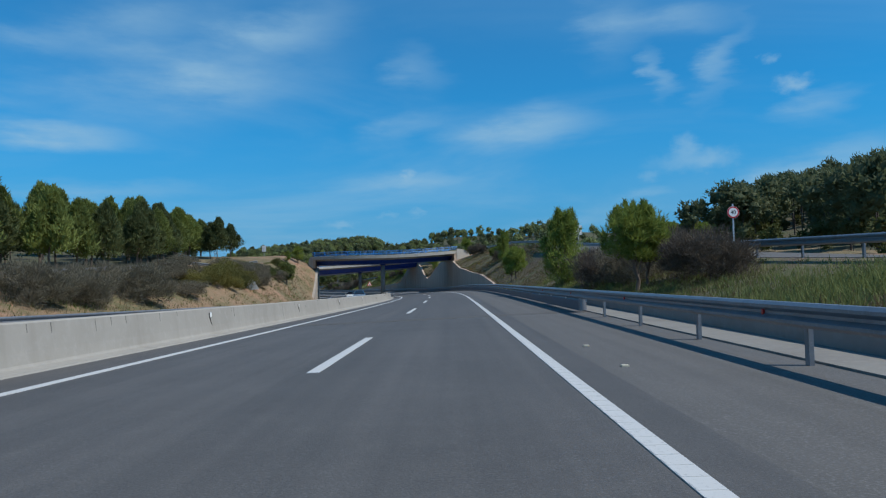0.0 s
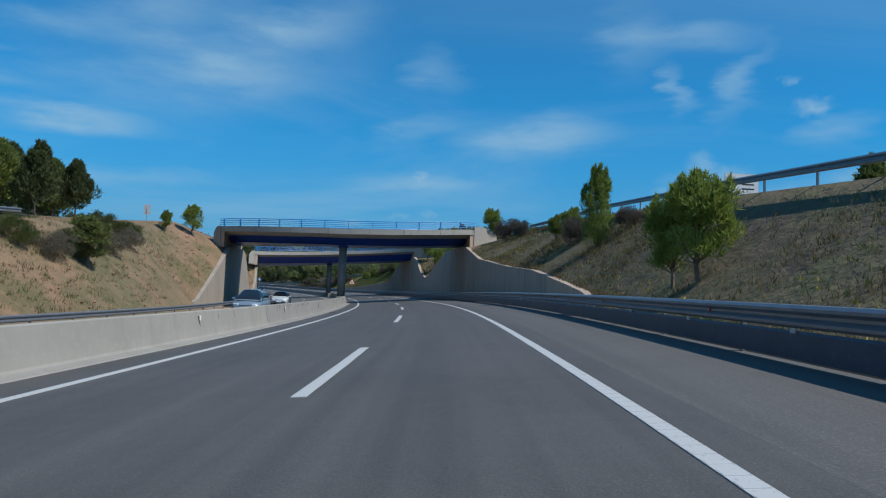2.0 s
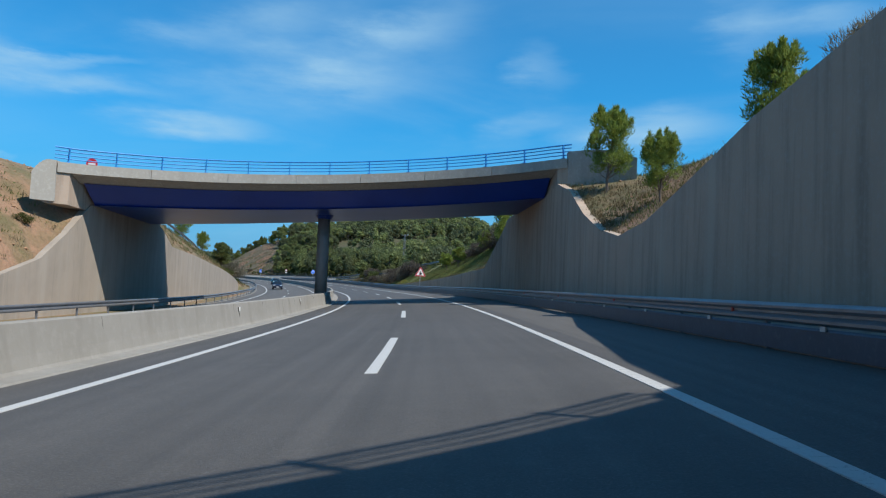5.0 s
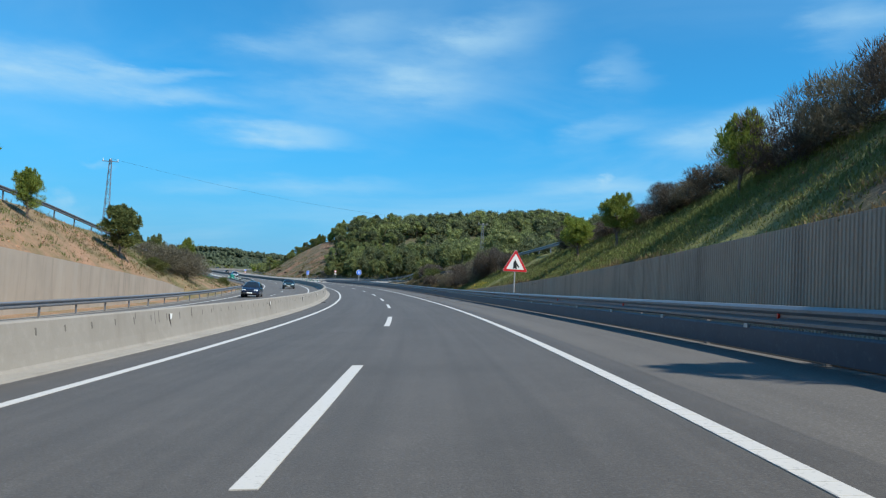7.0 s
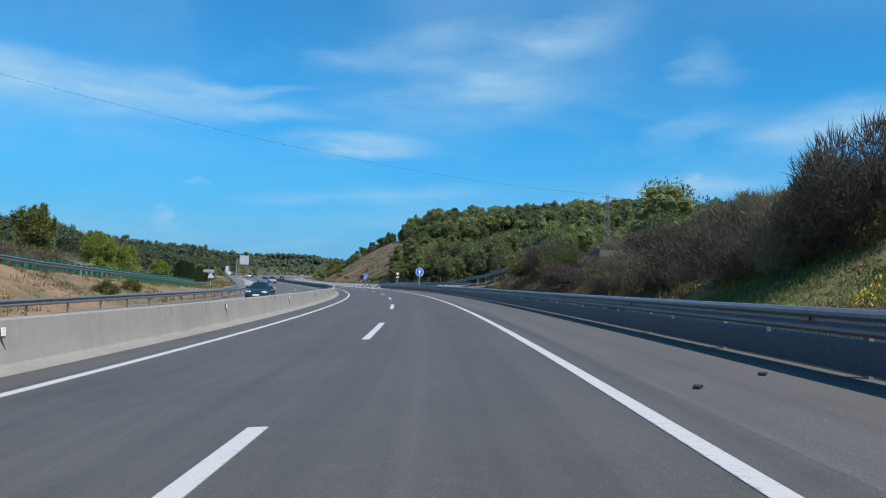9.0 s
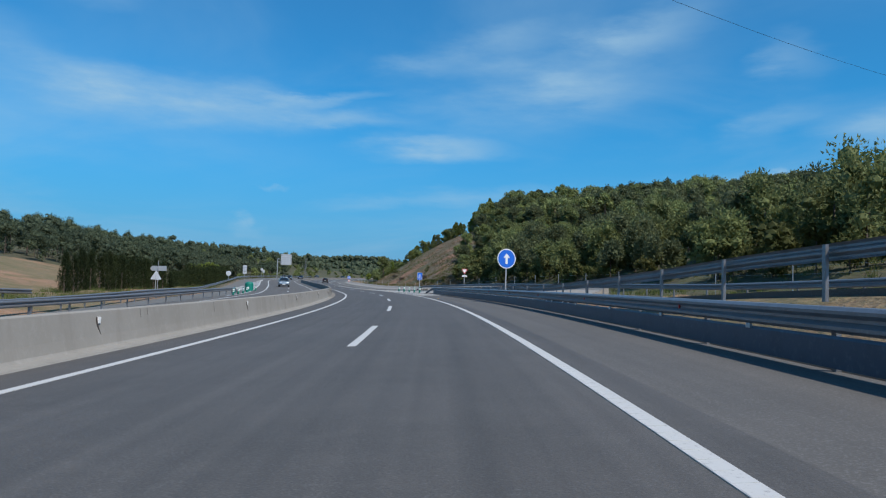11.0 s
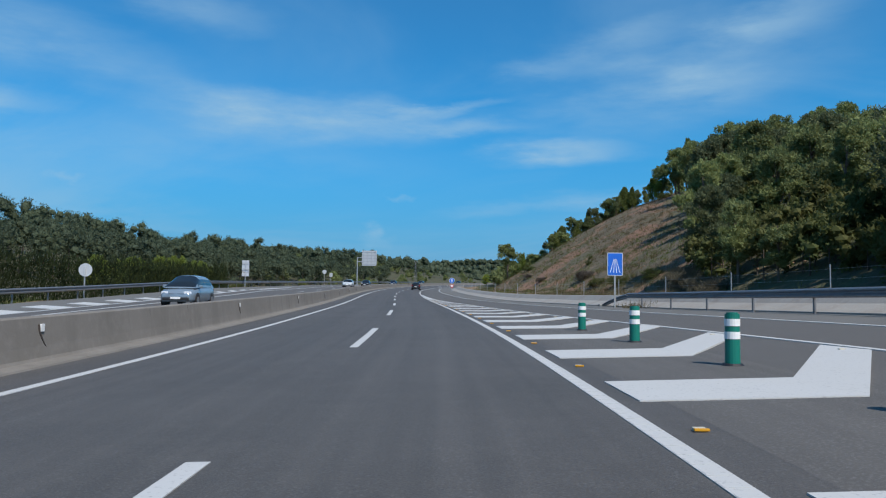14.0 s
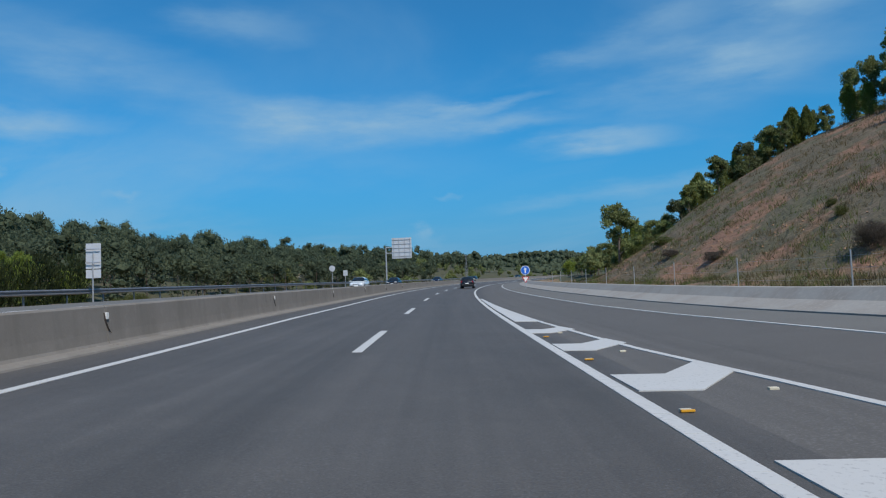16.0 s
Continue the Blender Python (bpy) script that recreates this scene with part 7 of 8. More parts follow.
# wire fence at the hill's foot
wire_fence = thing("wire_fence", "thin wire fence on grey posts at the foot of the hill", "fence")
fpost = bpy.data.meshes.new("fence_post")
bm0 = rod(bmesh.new(), (0, 0, -0.3), (0, 0, 1.75), 0.028, 0.024, 6)
bm0.to_mesh(fpost)
bm0.free()
fpost.materials.append(SIGN_POLE)
f_lat = lambda s: slip_out(s) + np.interp(s, (320, 380, 460, 560), (6.0, 4.5, 3.2, 2.6))
ss = np.arange(330, 560, 8.0)
for s in ss:
    link("fence_post", fpost, wire_fence, m=stand(s, float(f_lat(s)), gz(s, float(f_lat(s)))))
for h in (0.35, 0.75, 1.15, 1.55):
    link("wire", sweep("wire", 330, 558, ((-0.003, h - 0.003), (0.003, h - 0.003), (0.003, h + 0.003), (-0.003, h + 0.003)), SIGN_POLE, 4.0, lambda s, l, z: beside(s, l, z + ground_z(s, f_lat(s))), lat=f_lat), wire_fence)

# ---- far houses, mast and cars ----
ROOF = material("terracotta_roof", (0.34, 0.15, 0.08), 0.9, spots=((1.5, 4, 0.45, 0.7, (0.26, 0.12, 0.07), 0.7),))
PLASTER = material("pale_plaster", (0.62, 0.55, 0.45), 0.9, spots=((0.6, 4, 0.45, 0.7, (0.5, 0.44, 0.36), 0.6),))


def house(s, lat, z, size, turn, label):
    w, d, h = size
    t = thing("house", label, "house", stand(s, lat, z, turn))
    part("wall", box(bmesh.new(), (w, d, h + 4), (0, 0, h / 2 - 2), bevel=0.02), PLASTER, t)
    bm = bmesh.new()
    e = 0.4
    vs = [bm.verts.new(v) for v in ((-w / 2 - e, -d / 2 - e, h), (w / 2 + e, -d / 2 - e, h), (w / 2 + e, d / 2 + e, h), (-w / 2 - e, d / 2 + e, h), (-w / 2 - e, 0, h + d * 0.22), (w / 2 + e, 0, h + d * 0.22))]
    for f in ((0, 1, 5, 4), (2, 3, 4, 5), (0, 4, 3), (1, 2, 5), (3, 2, 1, 0)):
        bm.faces.new([vs[i] for i in f])
    part("roof", bm, ROOF, t, "terracotta tiled gable roof")
    for x in (-w * 0.28, w * 0.05, w * 0.33):
        part("window", box(bmesh.new(), (0.9, 0.08, 1.1), (x, -d / 2 - 0.01, h * 0.55), bevel=0.02), SIGN_BLACK, t, "dark window")


house(644, -54, 2.9, (7, 6, 2.4), 25, "pale farmhouse with a terracotta roof among trees")
pylon(794, -50, 10.5, "thin grey lattice mast beyond the bend")

# ---- grass and low plants ----
def tufts(name, count, s_rng, lat_of, mat, seed, length, label, per=9, spread=0.16, bare=None, gaps=0.35):
    """Blades of grass in tufts; lat_of(u) maps 0..1 to metres beside the road."""
    rng = np.random.default_rng(seed)
    s = rng.uniform(*s_rng, count)
    lat = lat_of(rng.uniform(0, 1, count), s)
    if bare is not None:
        keep = bare(s, lat)
        s, lat = s[keep], lat[keep]
    p = beside(s, lat, ground_z(s, lat))
    # clumps: some patches thick, others bare
    patch = np.array([noise.noise(Vector((x / 5.0, y / 5.0, seed * 1.7))) for x, y in p[:, :2]])
    thick = patch > rng.uniform(-0.45, gaps, len(p))
    p = p[thick]
    wild = rough(p[:, 0], p[:, 1], 7.0) * 0.35
    p[:, 2] += wild * 0.9 - 0.03
    n = len(p)
    base = p[:, None] + rng.normal(size=(n, per, 3)) * np.array([spread, spread, 0.02])
    d = rng.normal(size=(n, per, 3)) * np.array([0.4, 0.4, 0.15]) + np.array([0, 0, 1.0])
    d /= np.linalg.norm(d, axis=-1, keepdims=True)
    side = np.cross(d, rng.normal(size=d.shape))
    side /= np.linalg.norm(side, axis=-1, keepdims=True)
    tall = length(s[thick])[:, None, None] if callable(length) else length
    ln = tall * rng.uniform(0.4, 1.2, (n, per, 1)) * rng.uniform(0.6, 1.3, (n, 1, 1))
    w = 0.013 + 0.012 * rng.uniform(size=(n, per, 1))
    tri = np.stack([base - side * w, base + side * w, base + d * ln], 2).reshape(-1, 3)
    lit = d * 0.5 + rng.normal(size=d.shape) * 0.3 + np.array([0, 0, 0.7])
    lit = np.repeat((lit / np.linalg.norm(lit, axis=-1, keepdims=True)).reshape(-1, 3), 3, 0)
    tagged(new(name, quads_mesh(name, tri, np.arange(len(tri)).reshape(-1, 3), mat, False, lit)), label, "grass", kind="stuff")


SHORTER = lambda s: np.interp(s, (205, 225), (0.24, 0.13))
right_band = lambda u, s: np.where(s < 93, 8.3 + 6.4 * u, np.where(s < 290, wall_lat_r(s) + 0.4 + (14.7 - wall_lat_r(s)) * u, 7.2 + 2.0 * u))
left_band = lambda u, s: np.where((s > 128) & (s < 281), wall_lat_l(s) - 0.4 - (5.3) * u, -16.4 - 9 * u)
open_ground = lambda s, lat: ~((s > 138) & (s < 158) | (s > 190) & (s < 207))
tufts("grass_right_green", 15000, (0, 300), right_band, GRASS, 1, SHORTER, "green and yellowish grass on the slope", bare=lambda s, lat: open_ground(s, lat) & ((s < 45) | (s > 140) | (np.sin(s * 91.7) > 0.2)))
tufts("grass_right_dry", 24000, (0, 300), right_band, GRASS_DRY, 2, SHORTER, "dry straw grass on the slope", bare=open_ground)
tufts("grass_right_lush", 23000, (222, 286), right_band, GRASS_LUSH, 11, 0.15, "fresh green grass on the slope", bare=open_ground, gaps=-0.3)
tufts("yellow_flowers_slope", 420, (274.2, 278.4), lambda u, s: wall_lat_r(s) + 0.4 + 1.1 * u, YELLOW, 12, 0.09, "yellow flowers above the end of the wall", per=6)
tufts("yellow_flowers_crest", 14, (262, 284), lambda u, s: 12.6 + 1.8 * u, YELLOW, 13, 0.34, "yellow flowers below the upper guardrail", per=5)
tufts("grass_left_dry", 7000, (20, 330), left_band, GRASS_DRY, 3, 0.32, "sparse dry grass on the red bank", bare=open_ground)
tufts("grass_left_green", 5000, (20, 330), left_band, GRASS, 4, 0.34, "sparse green grass on the red bank", bare=open_ground)
tufts("grass_left_field", 5000, (330, 520), lambda u, s: -21.6 - 12 * u, GRASS, 5, 0.4, "grass strip beyond the exit lane")
tufts("grass_slope_foot", 3000, (288, 326), lambda u, s: 7.0 + 3.4 * u, GRASS_DRY, 15, 0.3, "dry grass at the foot of the bushes", gaps=0.0)
tufts("grass_wall_edge", 3200, (94, 288), lambda u, s: wall_lat_r(s) + 0.16 + 0.35 * u, GRASS_DRY, 16, 0.2, "dry grass and crumbs along the top of the wall", bare=open_ground, gaps=0.1)
tufts("grass_hill_cut", 8000, (452, 556), lambda u, s: hill_foot(s) - 4 + (bare_edge(s) + 5 - hill_foot(s)) * u, GRASS_DRY, 6, 0.5, "dry grass on the cut hillside")
tufts("grass_hill_green", 9000, (330, 556), lambda u, s: hill_foot(s) - 5 + 20 * u, GRASS, 7, 0.5, "green grass on the hillside")
tufts("grass_right_meadow", 9000, (14, 62), lambda u, s: 8.3 + 6.4 * u, GRASS_LUSH, 14, 0.34, "tall green and golden meadow grass", per=8)
tufts("yellow_flower_patches", 260, (60, 130), lambda u, s: np.where(s < 93, 8.4 + 2.4 * u, wall_lat_r(s) + 0.4 + 2.4 * u), YELLOW, 8, 0.2, "yellow flowers at the foot of the slope", per=5)
tufts("yellow_flower_strip", 70, (262, 296), lambda u, s: 7.1 + 1.2 * u, YELLOW, 9, 0.3, "yellow flowers behind the guardrail", per=5)


def stones(name, count, s_rng, lat_of, seed, size, mat, label):
    rng = np.random.default_rng(seed)
    s = rng.uniform(*s_rng, count)
    lat = lat_of(rng.uniform(0, 1, count), s)
    p = beside(s, lat, ground_z(s, lat))
    p[:, 2] += rough(p[:, 0], p[:, 1], 7.0) * 0.3
    o = np.array([(1, 0, 0), (-1, 0, 0), (0, 1, 0), (0, -1, 0), (0, 0, 0.8), (0, 0, -0.8)], float)
    v = (p[:, None] + o[None] * (size * rng.uniform(0.3, 1.4, (count, 1, 1)) * rng.uniform(0.6, 1.3, (count, 6, 3)))).reshape(-1, 3)
    f = np.array([(0, 2, 4), (2, 1, 4), (1, 3, 4), (3, 0, 4), (2, 0, 5), (1, 2, 5), (3, 1, 5), (0, 3, 5)])
    faces = (np.arange(count)[:, None, None] * 6 + f[None]).reshape(-1, 3)
    tagged(new(name, quads_mesh(name, v, faces, mat)), label, "stones", kind="stuff")


stones("loose_stones_left", 2200, (20, 300), left_band, 1, 0.10, SOIL, "loose reddish stones on the bank")
stones("loose_stones_right", 1100, (90, 290), right_band, 2, 0.07, SOIL, "loose reddish stones on the slope")
stones("loose_stones_hill", 700, (455, 560), lambda u, s: hill_foot(s) + 6 * u, 3, 0.10, SOIL, "loose reddish stones on the cut hillside")

# ---- barrier reflectors, kerb dirt, guardrail reflectors ----
REFLECT_RED = material("red_reflector", (0.6, 0.03, 0.02), 0.35)
RUST = material("rust_streak", (0.05, 0.04, 0.035), 0.9)
REFLECTOR_AT = np.interp(np.arange(-9, 40), (-9, -7, 0, 1, 10, 13, 23, 25, 29, 39), (-4, 21, 106, 119, 238.5, 276, 402, 426, 480, 615))
for s in REFLECTOR_AT:
    t = thing("barrier_reflector", "small white reflector with a dark streak on the barrier", "reflector", Matrix.Translation(on_road(s, -4.912 + float(barrier_lat(s)), 0.60)) @ pose(0, 0, 0, 0, 0, heading(s)), "reflectors on the median barrier")
    part("reflector_body", box(bmesh.new(), (0.035, 0.12, 0.13), (0.02, 0, 0), bevel=0.008), SIGN_WHITE, t)
    # the dark streak down the barrier's face, built as a thin bent rod
    bm0 = bmesh.new()
    bend = ((0.006, -0.07, 0.06), (0.012, -0.06, -0.06), (0.022, -0.02, -0.15), (0.036, 0.06, -0.27), (0.045, 0.13, -0.33))
    for p0, p1, r0, r1 in zip(bend, bend[1:], (0.016, 0.022, 0.02, 0.012), (0.022, 0.02, 0.012, 0.006)):
        rod(bm0, p0, p1, r0, r1, 6)
    part("bracket", bm0, RUST, t, "dark streak below the reflector")


def barrier_marks():
    """Dark drips, and tie recesses painted as flat dark marks, below the top of the median barrier."""
    rng = random.Random(77)
    verts, faces = [], []
    # tie recesses: their dark hollows put into colour, nothing is cut into the face
    spots = [(s + rng.uniform(-0.05, 0.05), 0.53 + rng.uniform(-0.03, 0.03), 0.67, 0.05) for s in np.arange(214, 268, 1.0)]
    spots += [(rng.uniform(92, 130), rng.uniform(0.5, 0.68), 0.765, rng.uniform(0.02, 0.05)) for _ in range(60)]
    spots += [(rng.uniform(0, 520), rng.uniform(0.45, 0.66), 0.76, rng.uniform(0.015, 0.04)) for _ in range(150)]
    for s, z0, z1, w in spots:
        a, dx = len(verts), float(barrier_lat(s))
        lat = lambda z: -4.93 + 0.05 * (0.77 - z) / 0.47 + dx
        for u, z in ((-0.35, z0), (0.35, z0), (0.5, z1), (-0.5, z1)):
            verts.append(on_road(s + u * w, lat(z) + 0.0025, z))
        for u, z in ((-0.35, z0), (0.35, z0), (0.5, z1), (-0.5, z1)):
            verts.append(on_road(s + u * w, lat(z) - 0.01, z))
        faces += [(a, a + 1, a + 2, a + 3)] + [(a + j, a + 4 + j, a + 4 + (j + 1) % 4, a + (j + 1) % 4) for j in range(4)]
    tagged(new("barrier_marks", quads_mesh("barrier_marks", np.array(verts), np.array(faces), DARK_MARK)), "dark drips and painted tie recesses on the concrete barrier", "stain", kind="stuff")


def drain(s, lat):
    """Dark iron gully grate with bars across the gutter."""
    t = thing("drain_grate", "dark rusty drain grate at the foot of the barrier", "drain", Matrix.Translation(on_road(s, lat, 0.012)) @ pose(0, 0, 0, 0, -float(math.degrees(math.atan(tilt(s)))), heading(s)), "drains along the median")
    for x in (-0.16, 0.16):
        part("frame_bar", box(bmesh.new(), (0.05, 0.56, 0.03), (x, 0, 0), bevel=0.004), RUST, t)
    for k in range(6):
        part("grate_bar", box(bmesh.new(), (0.28, 0.045, 0.024), (0, -0.25 + 0.1 * k, 0)), RUST, t)


drain(108, -4.26)
drain(262, -4.34)
DARK_MARK = material("drips_and_tie_recesses", (0.13, 0.122, 0.11), 0.9, spots=((30, 3, 0.45, 0.7, (0.09, 0.085, 0.077), 0.7),))
barrier_marks()
rail_dots = thing("guardrail_reflectors", "small red reflectors screwed on the guardrail", "reflector")
dot = bpy.data.meshes.new("reflector_plate")
bm0 = box(bmesh.new(), (0.03, 0.05, 0.09), (0, 0, 0), bevel=0.006)
bm0.to_mesh(dot)
bm0.free()
dot.materials.append(REFLECT_RED)
for s in np.arange(2, 406, 8.0):
    link("reflector_plate", dot, rail_dots, m=Matrix.Translation(on_road(s, 6.335, 0.62)) @ pose(0, 0, 0, 0, 0, heading(s)))
# brackets between beam and lower plate
clip = bpy.data.meshes.new("plate_bracket")
bm0 = box(bmesh.new(), (0.04, 0.14, 0.07), (0, 0, 0), bevel=0.006)
bm0.to_mesh(clip)
bm0.free()
clip.materials.append(SIGN_POLE)
brackets = thing("plate_brackets", "pale steel brackets under the guardrail beam", "guardrail")
for s in np.arange(23, 406, 4.0):
    link("plate_bracket", clip, brackets, m=Matrix.Translation(on_road(s, 6.31, 0.435)) @ pose(0, 0, 0, 0, 0, heading(s)))

# marks on the asphalt: tar seams, patches, cat's-eyes, litter


def mark(name, pieces, mat, label, category, lift=0.004):
    verts, faces = [], []
    for quad in pieces:
        a, k = len(verts), len(quad)
        q = np.array(quad, float)
        verts += list(on_road(q[:, 0], q[:, 1], lift)) + list(on_road(q[:, 0], q[:, 1], -0.02))
        faces += [tuple(range(a, a + k))] + [(a + j, a + k + j, a + k + (j + 1) % k, a + (j + 1) % k) for j in range(k)]
    tagged(new(name, mesh_of(name, verts, faces, mat)), label, category, kind="structure")


PALE = material("pale_joint_asphalt", (0.082, 0.075, 0.067), 0.85, spots=((3, 4, 0.45, 0.7, (0.068, 0.062, 0.056), 0.7),))
mark("expansion_joint", [((24.5, -4.5), (24.5, 6.6), (25.6, 6.6), (25.6, -4.5))], PALE, "pale patched joint across the carriageway", "road marking", 0.003)
EYE = material("cats_eye_plastic", (0.55, 0.50, 0.38), 0.5)
AMBER = material("amber_reflector", (0.62, 0.30, 0.02), 0.35)
studs = [(9.5, 4.3, 0), (12.5, 4.35, 0), (381, 4.0, 1)]
for k in range(-3, 17):
    c = float(CHEVRON(k)) if k > -3 else 393.8
    studs.append((c + 1.75, 3.80 if c < 460 else 3.68, 1))
    if k > 0:
        studs.append((c + 2.9, float(island_lat(c + 2.9)) - 0.42, 0))
for s, lat, amber in studs:
    z = float(max(slip_z(s, lat), tilt(s) * lat)) if s > 390 else float(tilt(s) * lat)
    t = thing("road_stud", "small road stud with an amber reflector" if amber else "small worn white road stud on the asphalt", "road stud", Matrix.Translation(beside(s, lat, z)) @ pose(0, 0, 0, 0, 0, heading(s)), "road studs")
    part("stud_base", box(bmesh.new(), (0.10, 0.07, 0.03), (0, 0, 0.012), bevel=0.008), EYE, t)
    if amber:
        part("reflector", box(bmesh.new(), (0.12, 0.03, 0.02), (0, -0.05, 0.018), bevel=0.004), AMBER, t, "amber reflector")
for s, lat in ((272.6, 4.4), (273.5, 5.5), (258.0, 5.4)):
    t = thing("tyre_scrap", "dark scrap of tyre rubber on the shoulder", "litter", Matrix.Translation(on_road(s, lat, 0.0)) @ pose(0, 0, 0, 0, 0, heading(s) + 60))
    bm = box(bmesh.new(), (0.2, 0.07, 0.03), (0, 0, 0.015), bevel=0.01)
    box(bm, (0.1, 0.05, 0.02), (0.06, 0.03, 0.018), (0, 8, 20), bevel=0.006)
    part("rubber", bm, SIGN_BLACK, t)


# ---- cars ----
GLASS = material("dark_car_glass", (0.012, 0.015, 0.018), 0.06, spec=0.8)
TYRE = material("tyre_rubber", (0.02, 0.02, 0.021), 0.8)
RIM = material("alloy_rim", (0.5, 0.5, 0.52), 0.3, 0.8)
LAMP = material("headlamp_glass", (0.75, 0.77, 0.8), 0.12)
TAIL = material("tail_lamp", (0.35, 0.01, 0.012), 0.2)
TRIM = material("black_car_trim", (0.02, 0.02, 0.022), 0.55)


def car_paint(name, col):
    return material(name, col, 0.22, 0.35, spots=((1.5, 3, 0.45, 0.7, tuple(c * 0.85 for c in col), 0.4),), spec=0.6)


def car(s, lat, turn, paint_mat, label, length=4.2, width=1.76, height=1.46, hood=0.92, form="hatch", z=0.06):
    """A car whose front looks along +y."""
    base = on_road(s, lat, z)
    t = thing("car", label, "car", Matrix.Translation(base) @ pose(0, 0, 0, 0, 0, heading(s) + turn), "cars on the carriageways")
    L, W = length / 2, width / 2
    # body: cross-sections from tail to nose, rounded shoulders
    ys = [-L, -L + 0.12, -L + 0.5, -L * 0.3, L * 0.25, L - 0.75, L - 0.25, L - 0.06, L]
    wf = [0.86, 0.95, 1.0, 1.0, 1.0, 0.98, 0.92, 0.82, 0.74]
    zt = [hood * 0.92, hood * 1.02, hood * 1.04, hood * 1.02, hood * 1.0, hood * 0.93, hood * 0.82, hood * 0.74, hood * 0.62]
    zb = [0.34, 0.26, 0.22, 0.20, 0.20, 0.22, 0.22, 0.25, 0.32]
    bm = bmesh.new()
    rows = []
    for y, w, a, b in zip(ys, wf, zt, zb):
        w *= W
        ring = [(-w * 0.9, b), (-w, b + 0.12), (-w, b + (a - b) * 0.62), (-w * 0.95, a - 0.06), (-w * 0.82, a), (0, a + 0.03), (w * 0.82, a), (w * 0.95, a - 0.06), (w, b + (a - b) * 0.62), (w, b + 0.12), (w * 0.9, b)]
        rows.append([bm.verts.new((x, y, zz)) for x, zz in ring])
    for r0, r1 in zip(rows, rows[1:]):
        for k in range(len(r0)):
            bm.faces.new((r0[k], r0[(k + 1) % len(r0)], r1[(k + 1) % len(r0)], r1[k]))
    bm.faces.new(rows[0][::-1])
    bm.faces.new(rows[-1])
    bmesh.ops.recalc_face_normals(bm, faces=bm.faces)
    body = part("body", bm, paint_mat, t, smooth=True)
    # cabin: rounded sections drawn from the tail to the foot of the windscreen
    tail = -L + (0.10 if form == "hatch" else 0.06 if form == "mpv" else 0.55)
    nose = L - (1.0 if form != "mpv" else 0.62)
    roof0, roof1 = tail + (0.42 if form != "sedan" else 0.75), nose - (0.95 if form != "mpv" else 1.25)
    belt, high = hood - 0.04, height - hood + 0.04

    def skin(y, a, out=0.0):
        """Point of the cabin's skin at y along the car and a degrees round it from its side."""
        h = high * float(np.interp(y, (tail, tail + 0.55 * (roof0 - tail), roof0, (roof0 + roof1) / 2, roof1, nose - 0.35 * (nose - roof1), nose), (0.10, 0.72, 0.95, 1.0, 0.96, 0.42, 0.0)))
        c, n = math.cos(radians(a)), math.sin(radians(a))
        x = W * 0.93 * math.copysign(abs(c) ** 0.5, c)
        z = h * n ** 0.55
        return Vector((x * (1 - 0.24 * z / high) * (1 + out / W), y + out * (y - (tail + nose) / 2) / L * 0.8, belt + z * (1 + out / max(h, 0.2))))

    def sheet(name, y0, y1, a0, a1, mat, out, ny=14, na=16, lab=""):
        bm = bmesh.new()
        g = [[bm.verts.new(skin(y0 + (y1 - y0) * i / ny, a0 + (a1 - a0) * j / na, out)) for j in range(na + 1)] for i in range(ny + 1)]
        for i in range(ny):
            for j in range(na):
                bm.faces.new((g[i][j], g[i][j + 1], g[i + 1][j + 1], g[i + 1][j]))
        bmesh.ops.recalc_face_normals(bm, faces=bm.faces)
        return part(name, bm, mat, t, lab, True)

    sheet("cabin", tail, nose, 0.5, 179.5, paint_mat, 0.0, 24, 22)
    sheet("windscreen", roof1 + 0.06, nose - 0.10, 24, 156, GLASS, 0.014)
    sheet("rear_window", tail + 0.10, roof0 - 0.06, 26, 154, GLASS, 0.014)
    mid = (tail + nose) / 2 - 0.15
    for a0, a1 in ((5, 30), (175, 150)):
        sheet("side_window", mid + 0.05, nose - 0.62, a0, a1, GLASS, 0.014, 10, 6)
        sheet("side_window", tail + 0.46, mid - 0.03, a0, a1, GLASS, 0.014, 10, 6)
    # wheels
    for sx in (-1, 1):
        for y in (-L + 0.78, L - 0.85):
            bm = bmesh.new()
            bmesh.ops.create_cone(bm, cap_ends=True, segments=22, radius1=0.31, radius2=0.31, depth=0.2, matrix=pose(sx * (W - 0.085), y, 0.31, 0, 90, 0))
            bmesh.ops.bevel(bm, geom=[e for e in bm.edges if len(e.link_faces) == 2 and e.calc_face_angle() > 1.2], offset=0.03, segments=2, affect="EDGES")
            part("wheel_arch", rod(bmesh.new(), (sx * (W - 0.28), y, 0.33), (sx * (W + 0.004), y, 0.33), 0.375, 0.375, 22), TRIM, t)
            wheel = part("wheel", bm, TYRE, t, "black rubber tyre")
            bm = bmesh.new()
            bmesh.ops.create_cone(bm, cap_ends=True, segments=18, radius1=0.2, radius2=0.2, depth=0.02, matrix=pose(sx * (W + 0.015), y, 0.31, 0, 90, 0))
            part("rim", bm, RIM, wheel, "grey alloy rim")
        part("headlight", box(bmesh.new(), (0.36, 0.16, 0.15), (sx * W * 0.64, L - 0.13, hood * 0.70), (0, 0, -sx * 14), bevel=0.04), LAMP, t)
        part("tail_light", box(bmesh.new(), (0.22, 0.1, 0.26), (sx * W * 0.78, -L + 0.05, hood * 0.84), bevel=0.03), TAIL, t)
        part("door_mirror", box(bmesh.new(), (0.2, 0.1, 0.14), (sx * (W + 0.05), nose - 0.55, hood + 0.06), bevel=0.035), paint_mat, t)
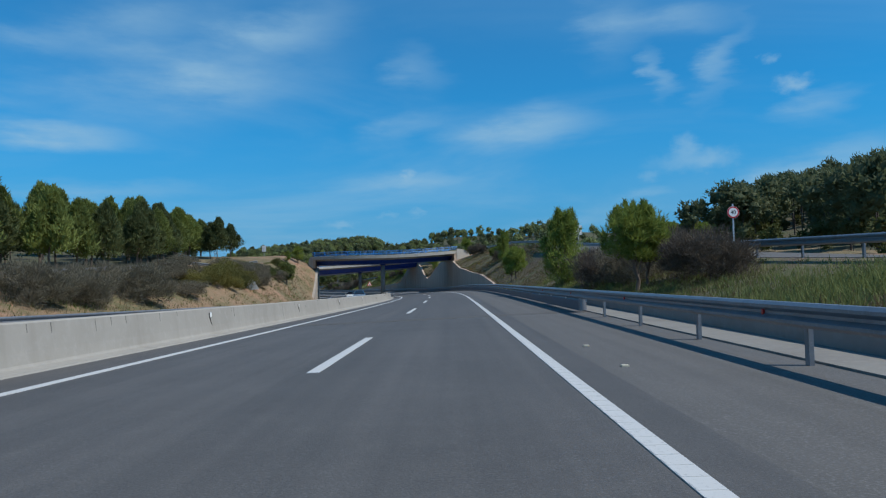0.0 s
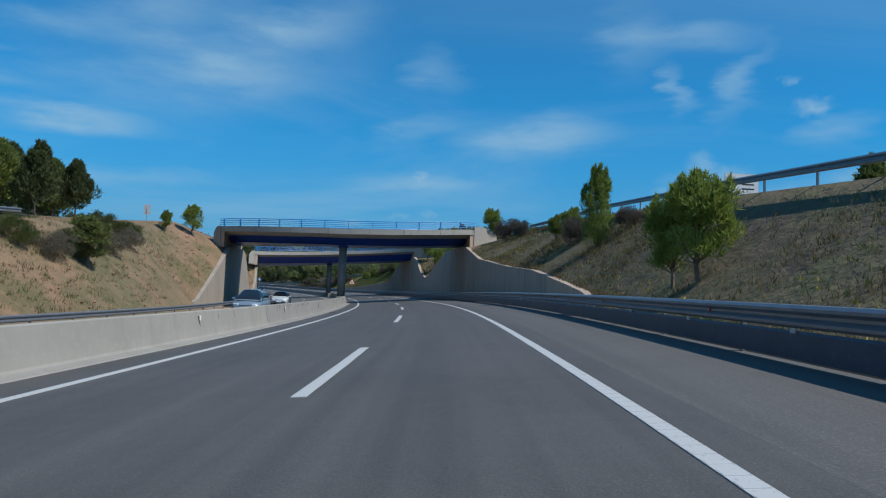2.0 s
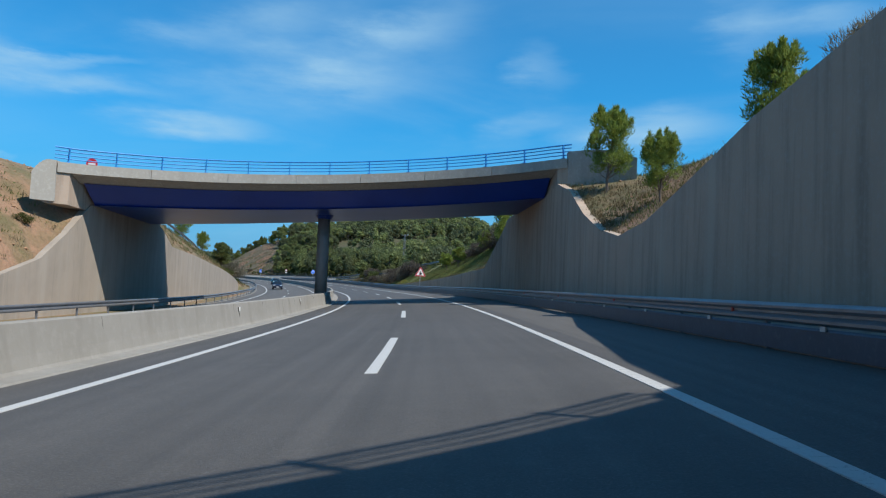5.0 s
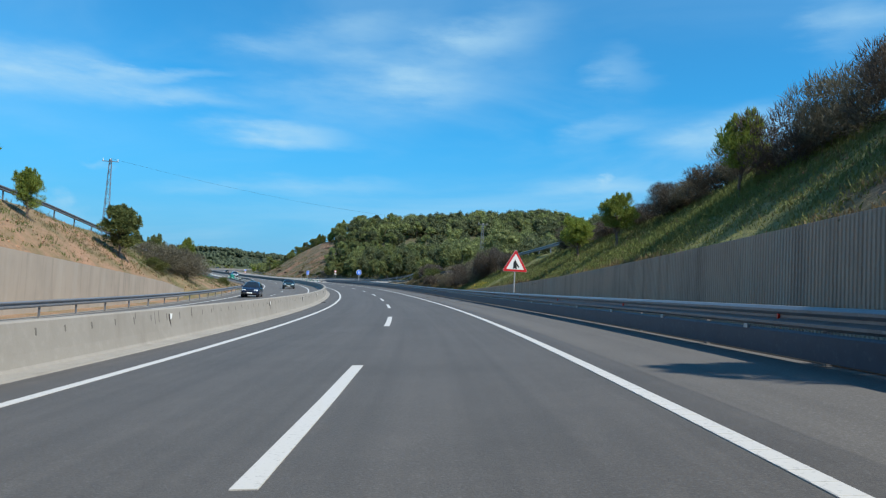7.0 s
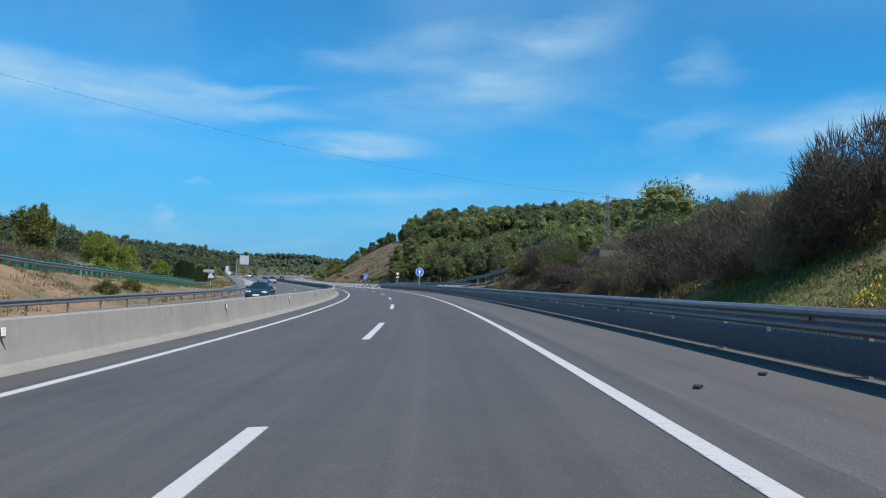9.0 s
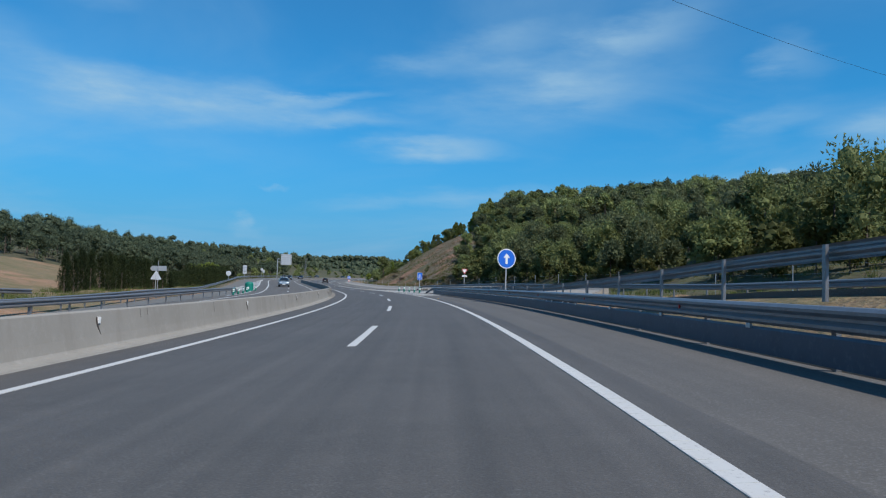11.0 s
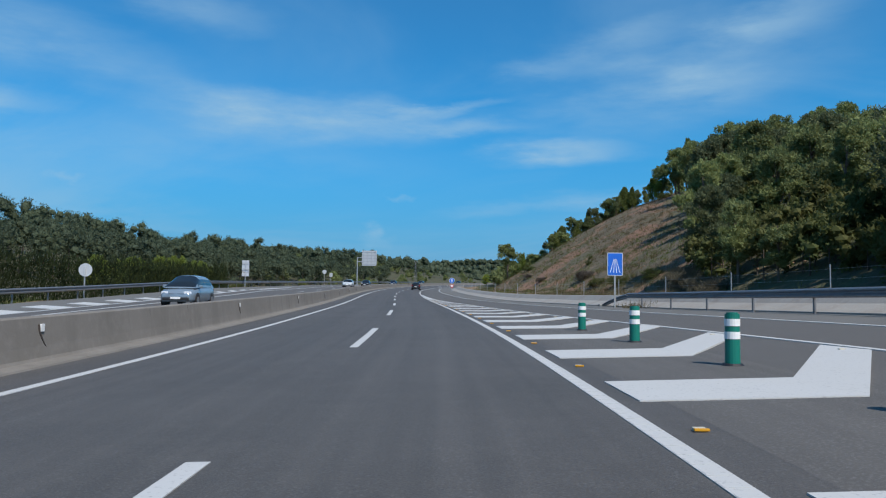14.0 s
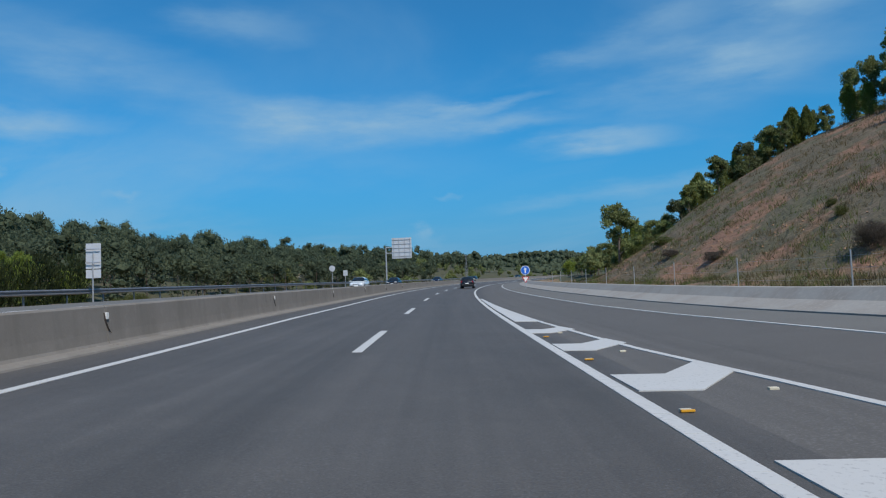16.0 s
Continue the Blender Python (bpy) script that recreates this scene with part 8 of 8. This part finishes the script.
    part("front_bumper", box(bmesh.new(), (W * 1.5, 0.12, 0.16), (0, L - 0.02, 0.38), bevel=0.04), TRIM, t)
    part("grille", box(bmesh.new(), (W * 0.9, 0.06, 0.09), (0, L - 0.03, hood * 0.62), bevel=0.02), TRIM, t)
    part("rear_bumper", box(bmesh.new(), (W * 1.6, 0.12, 0.2), (0, -L + 0.03, 0.42), bevel=0.04), TRIM, t)
    for y, d in ((L + 0.05, 1), (-L - 0.04, -1)):
        part("number_plate", box(bmesh.new(), (0.5, 0.02, 0.11), (0, y, 0.42 if d > 0 else 0.62), bevel=0.005), SIGN_WHITE, t, "blank white number plate")
    return t


WHITE_CAR = car_paint("white_car_paint", (0.72, 0.74, 0.74))
BLACK_CAR = car_paint("black_car_paint", (0.018, 0.02, 0.024))
NAVY_CAR = car_paint("dark_blue_car_paint", (0.015, 0.025, 0.055))
SILVER_CAR = car_paint("silver_blue_car_paint", (0.25, 0.315, 0.37))
TEAL_CAR = car_paint("dark_teal_car_paint", (0.02, 0.05, 0.06))
car(141.0, -11.6, 180, WHITE_CAR, "white hatchback on the far carriageway", 4.25, 1.8, 1.46, 0.93)
car(109.5, -9.6, 180, SILVER_CAR, "pale silver-blue people carrier on the far carriageway", 4.4, 1.8, 1.66, 0.98, "mpv")
car(279.5, -11.8, 180, NAVY_CAR, "dark blue hatchback on the far carriageway", 3.9, 1.7, 1.5, 0.95)
car(322.0, -9.8, 180, TEAL_CAR, "dark teal saloon car on the far carriageway", 4.4, 1.76, 1.42, 0.92, "sedan")
car(454.0, -11.0, 180, SILVER_CAR, "silver-blue people carrier beside the exit island", 4.4, 1.8, 1.66, 0.98, "mpv")
car(552.0, -10.6, 180, WHITE_CAR, "white car on the far carriageway", 4.3, 1.8, 1.5, 0.93)
car(576.0, -10.2, 180, BLACK_CAR, "black car on the far carriageway", 4.4, 1.8, 1.46, 0.93, "sedan")
car(560.0, 2.0, 0, BLACK_CAR, "black hatchback driving ahead in the lane", 4.1, 1.75, 1.5, 0.95, "hatch", 0.0)
car(621.8, -10.2, 180, NAVY_CAR, "dark blue car far down the carriageway", 4.4, 1.8, 1.46, 0.93, "sedan")
car(671.0, -10.2, 180, BLACK_CAR, "black car far down the carriageway", 4.2, 1.76, 1.48, 0.93)
car(740.0, -10.2, 180, TEAL_CAR, "dark teal car far down the carriageway", 4.2, 1.76, 1.48, 0.93)
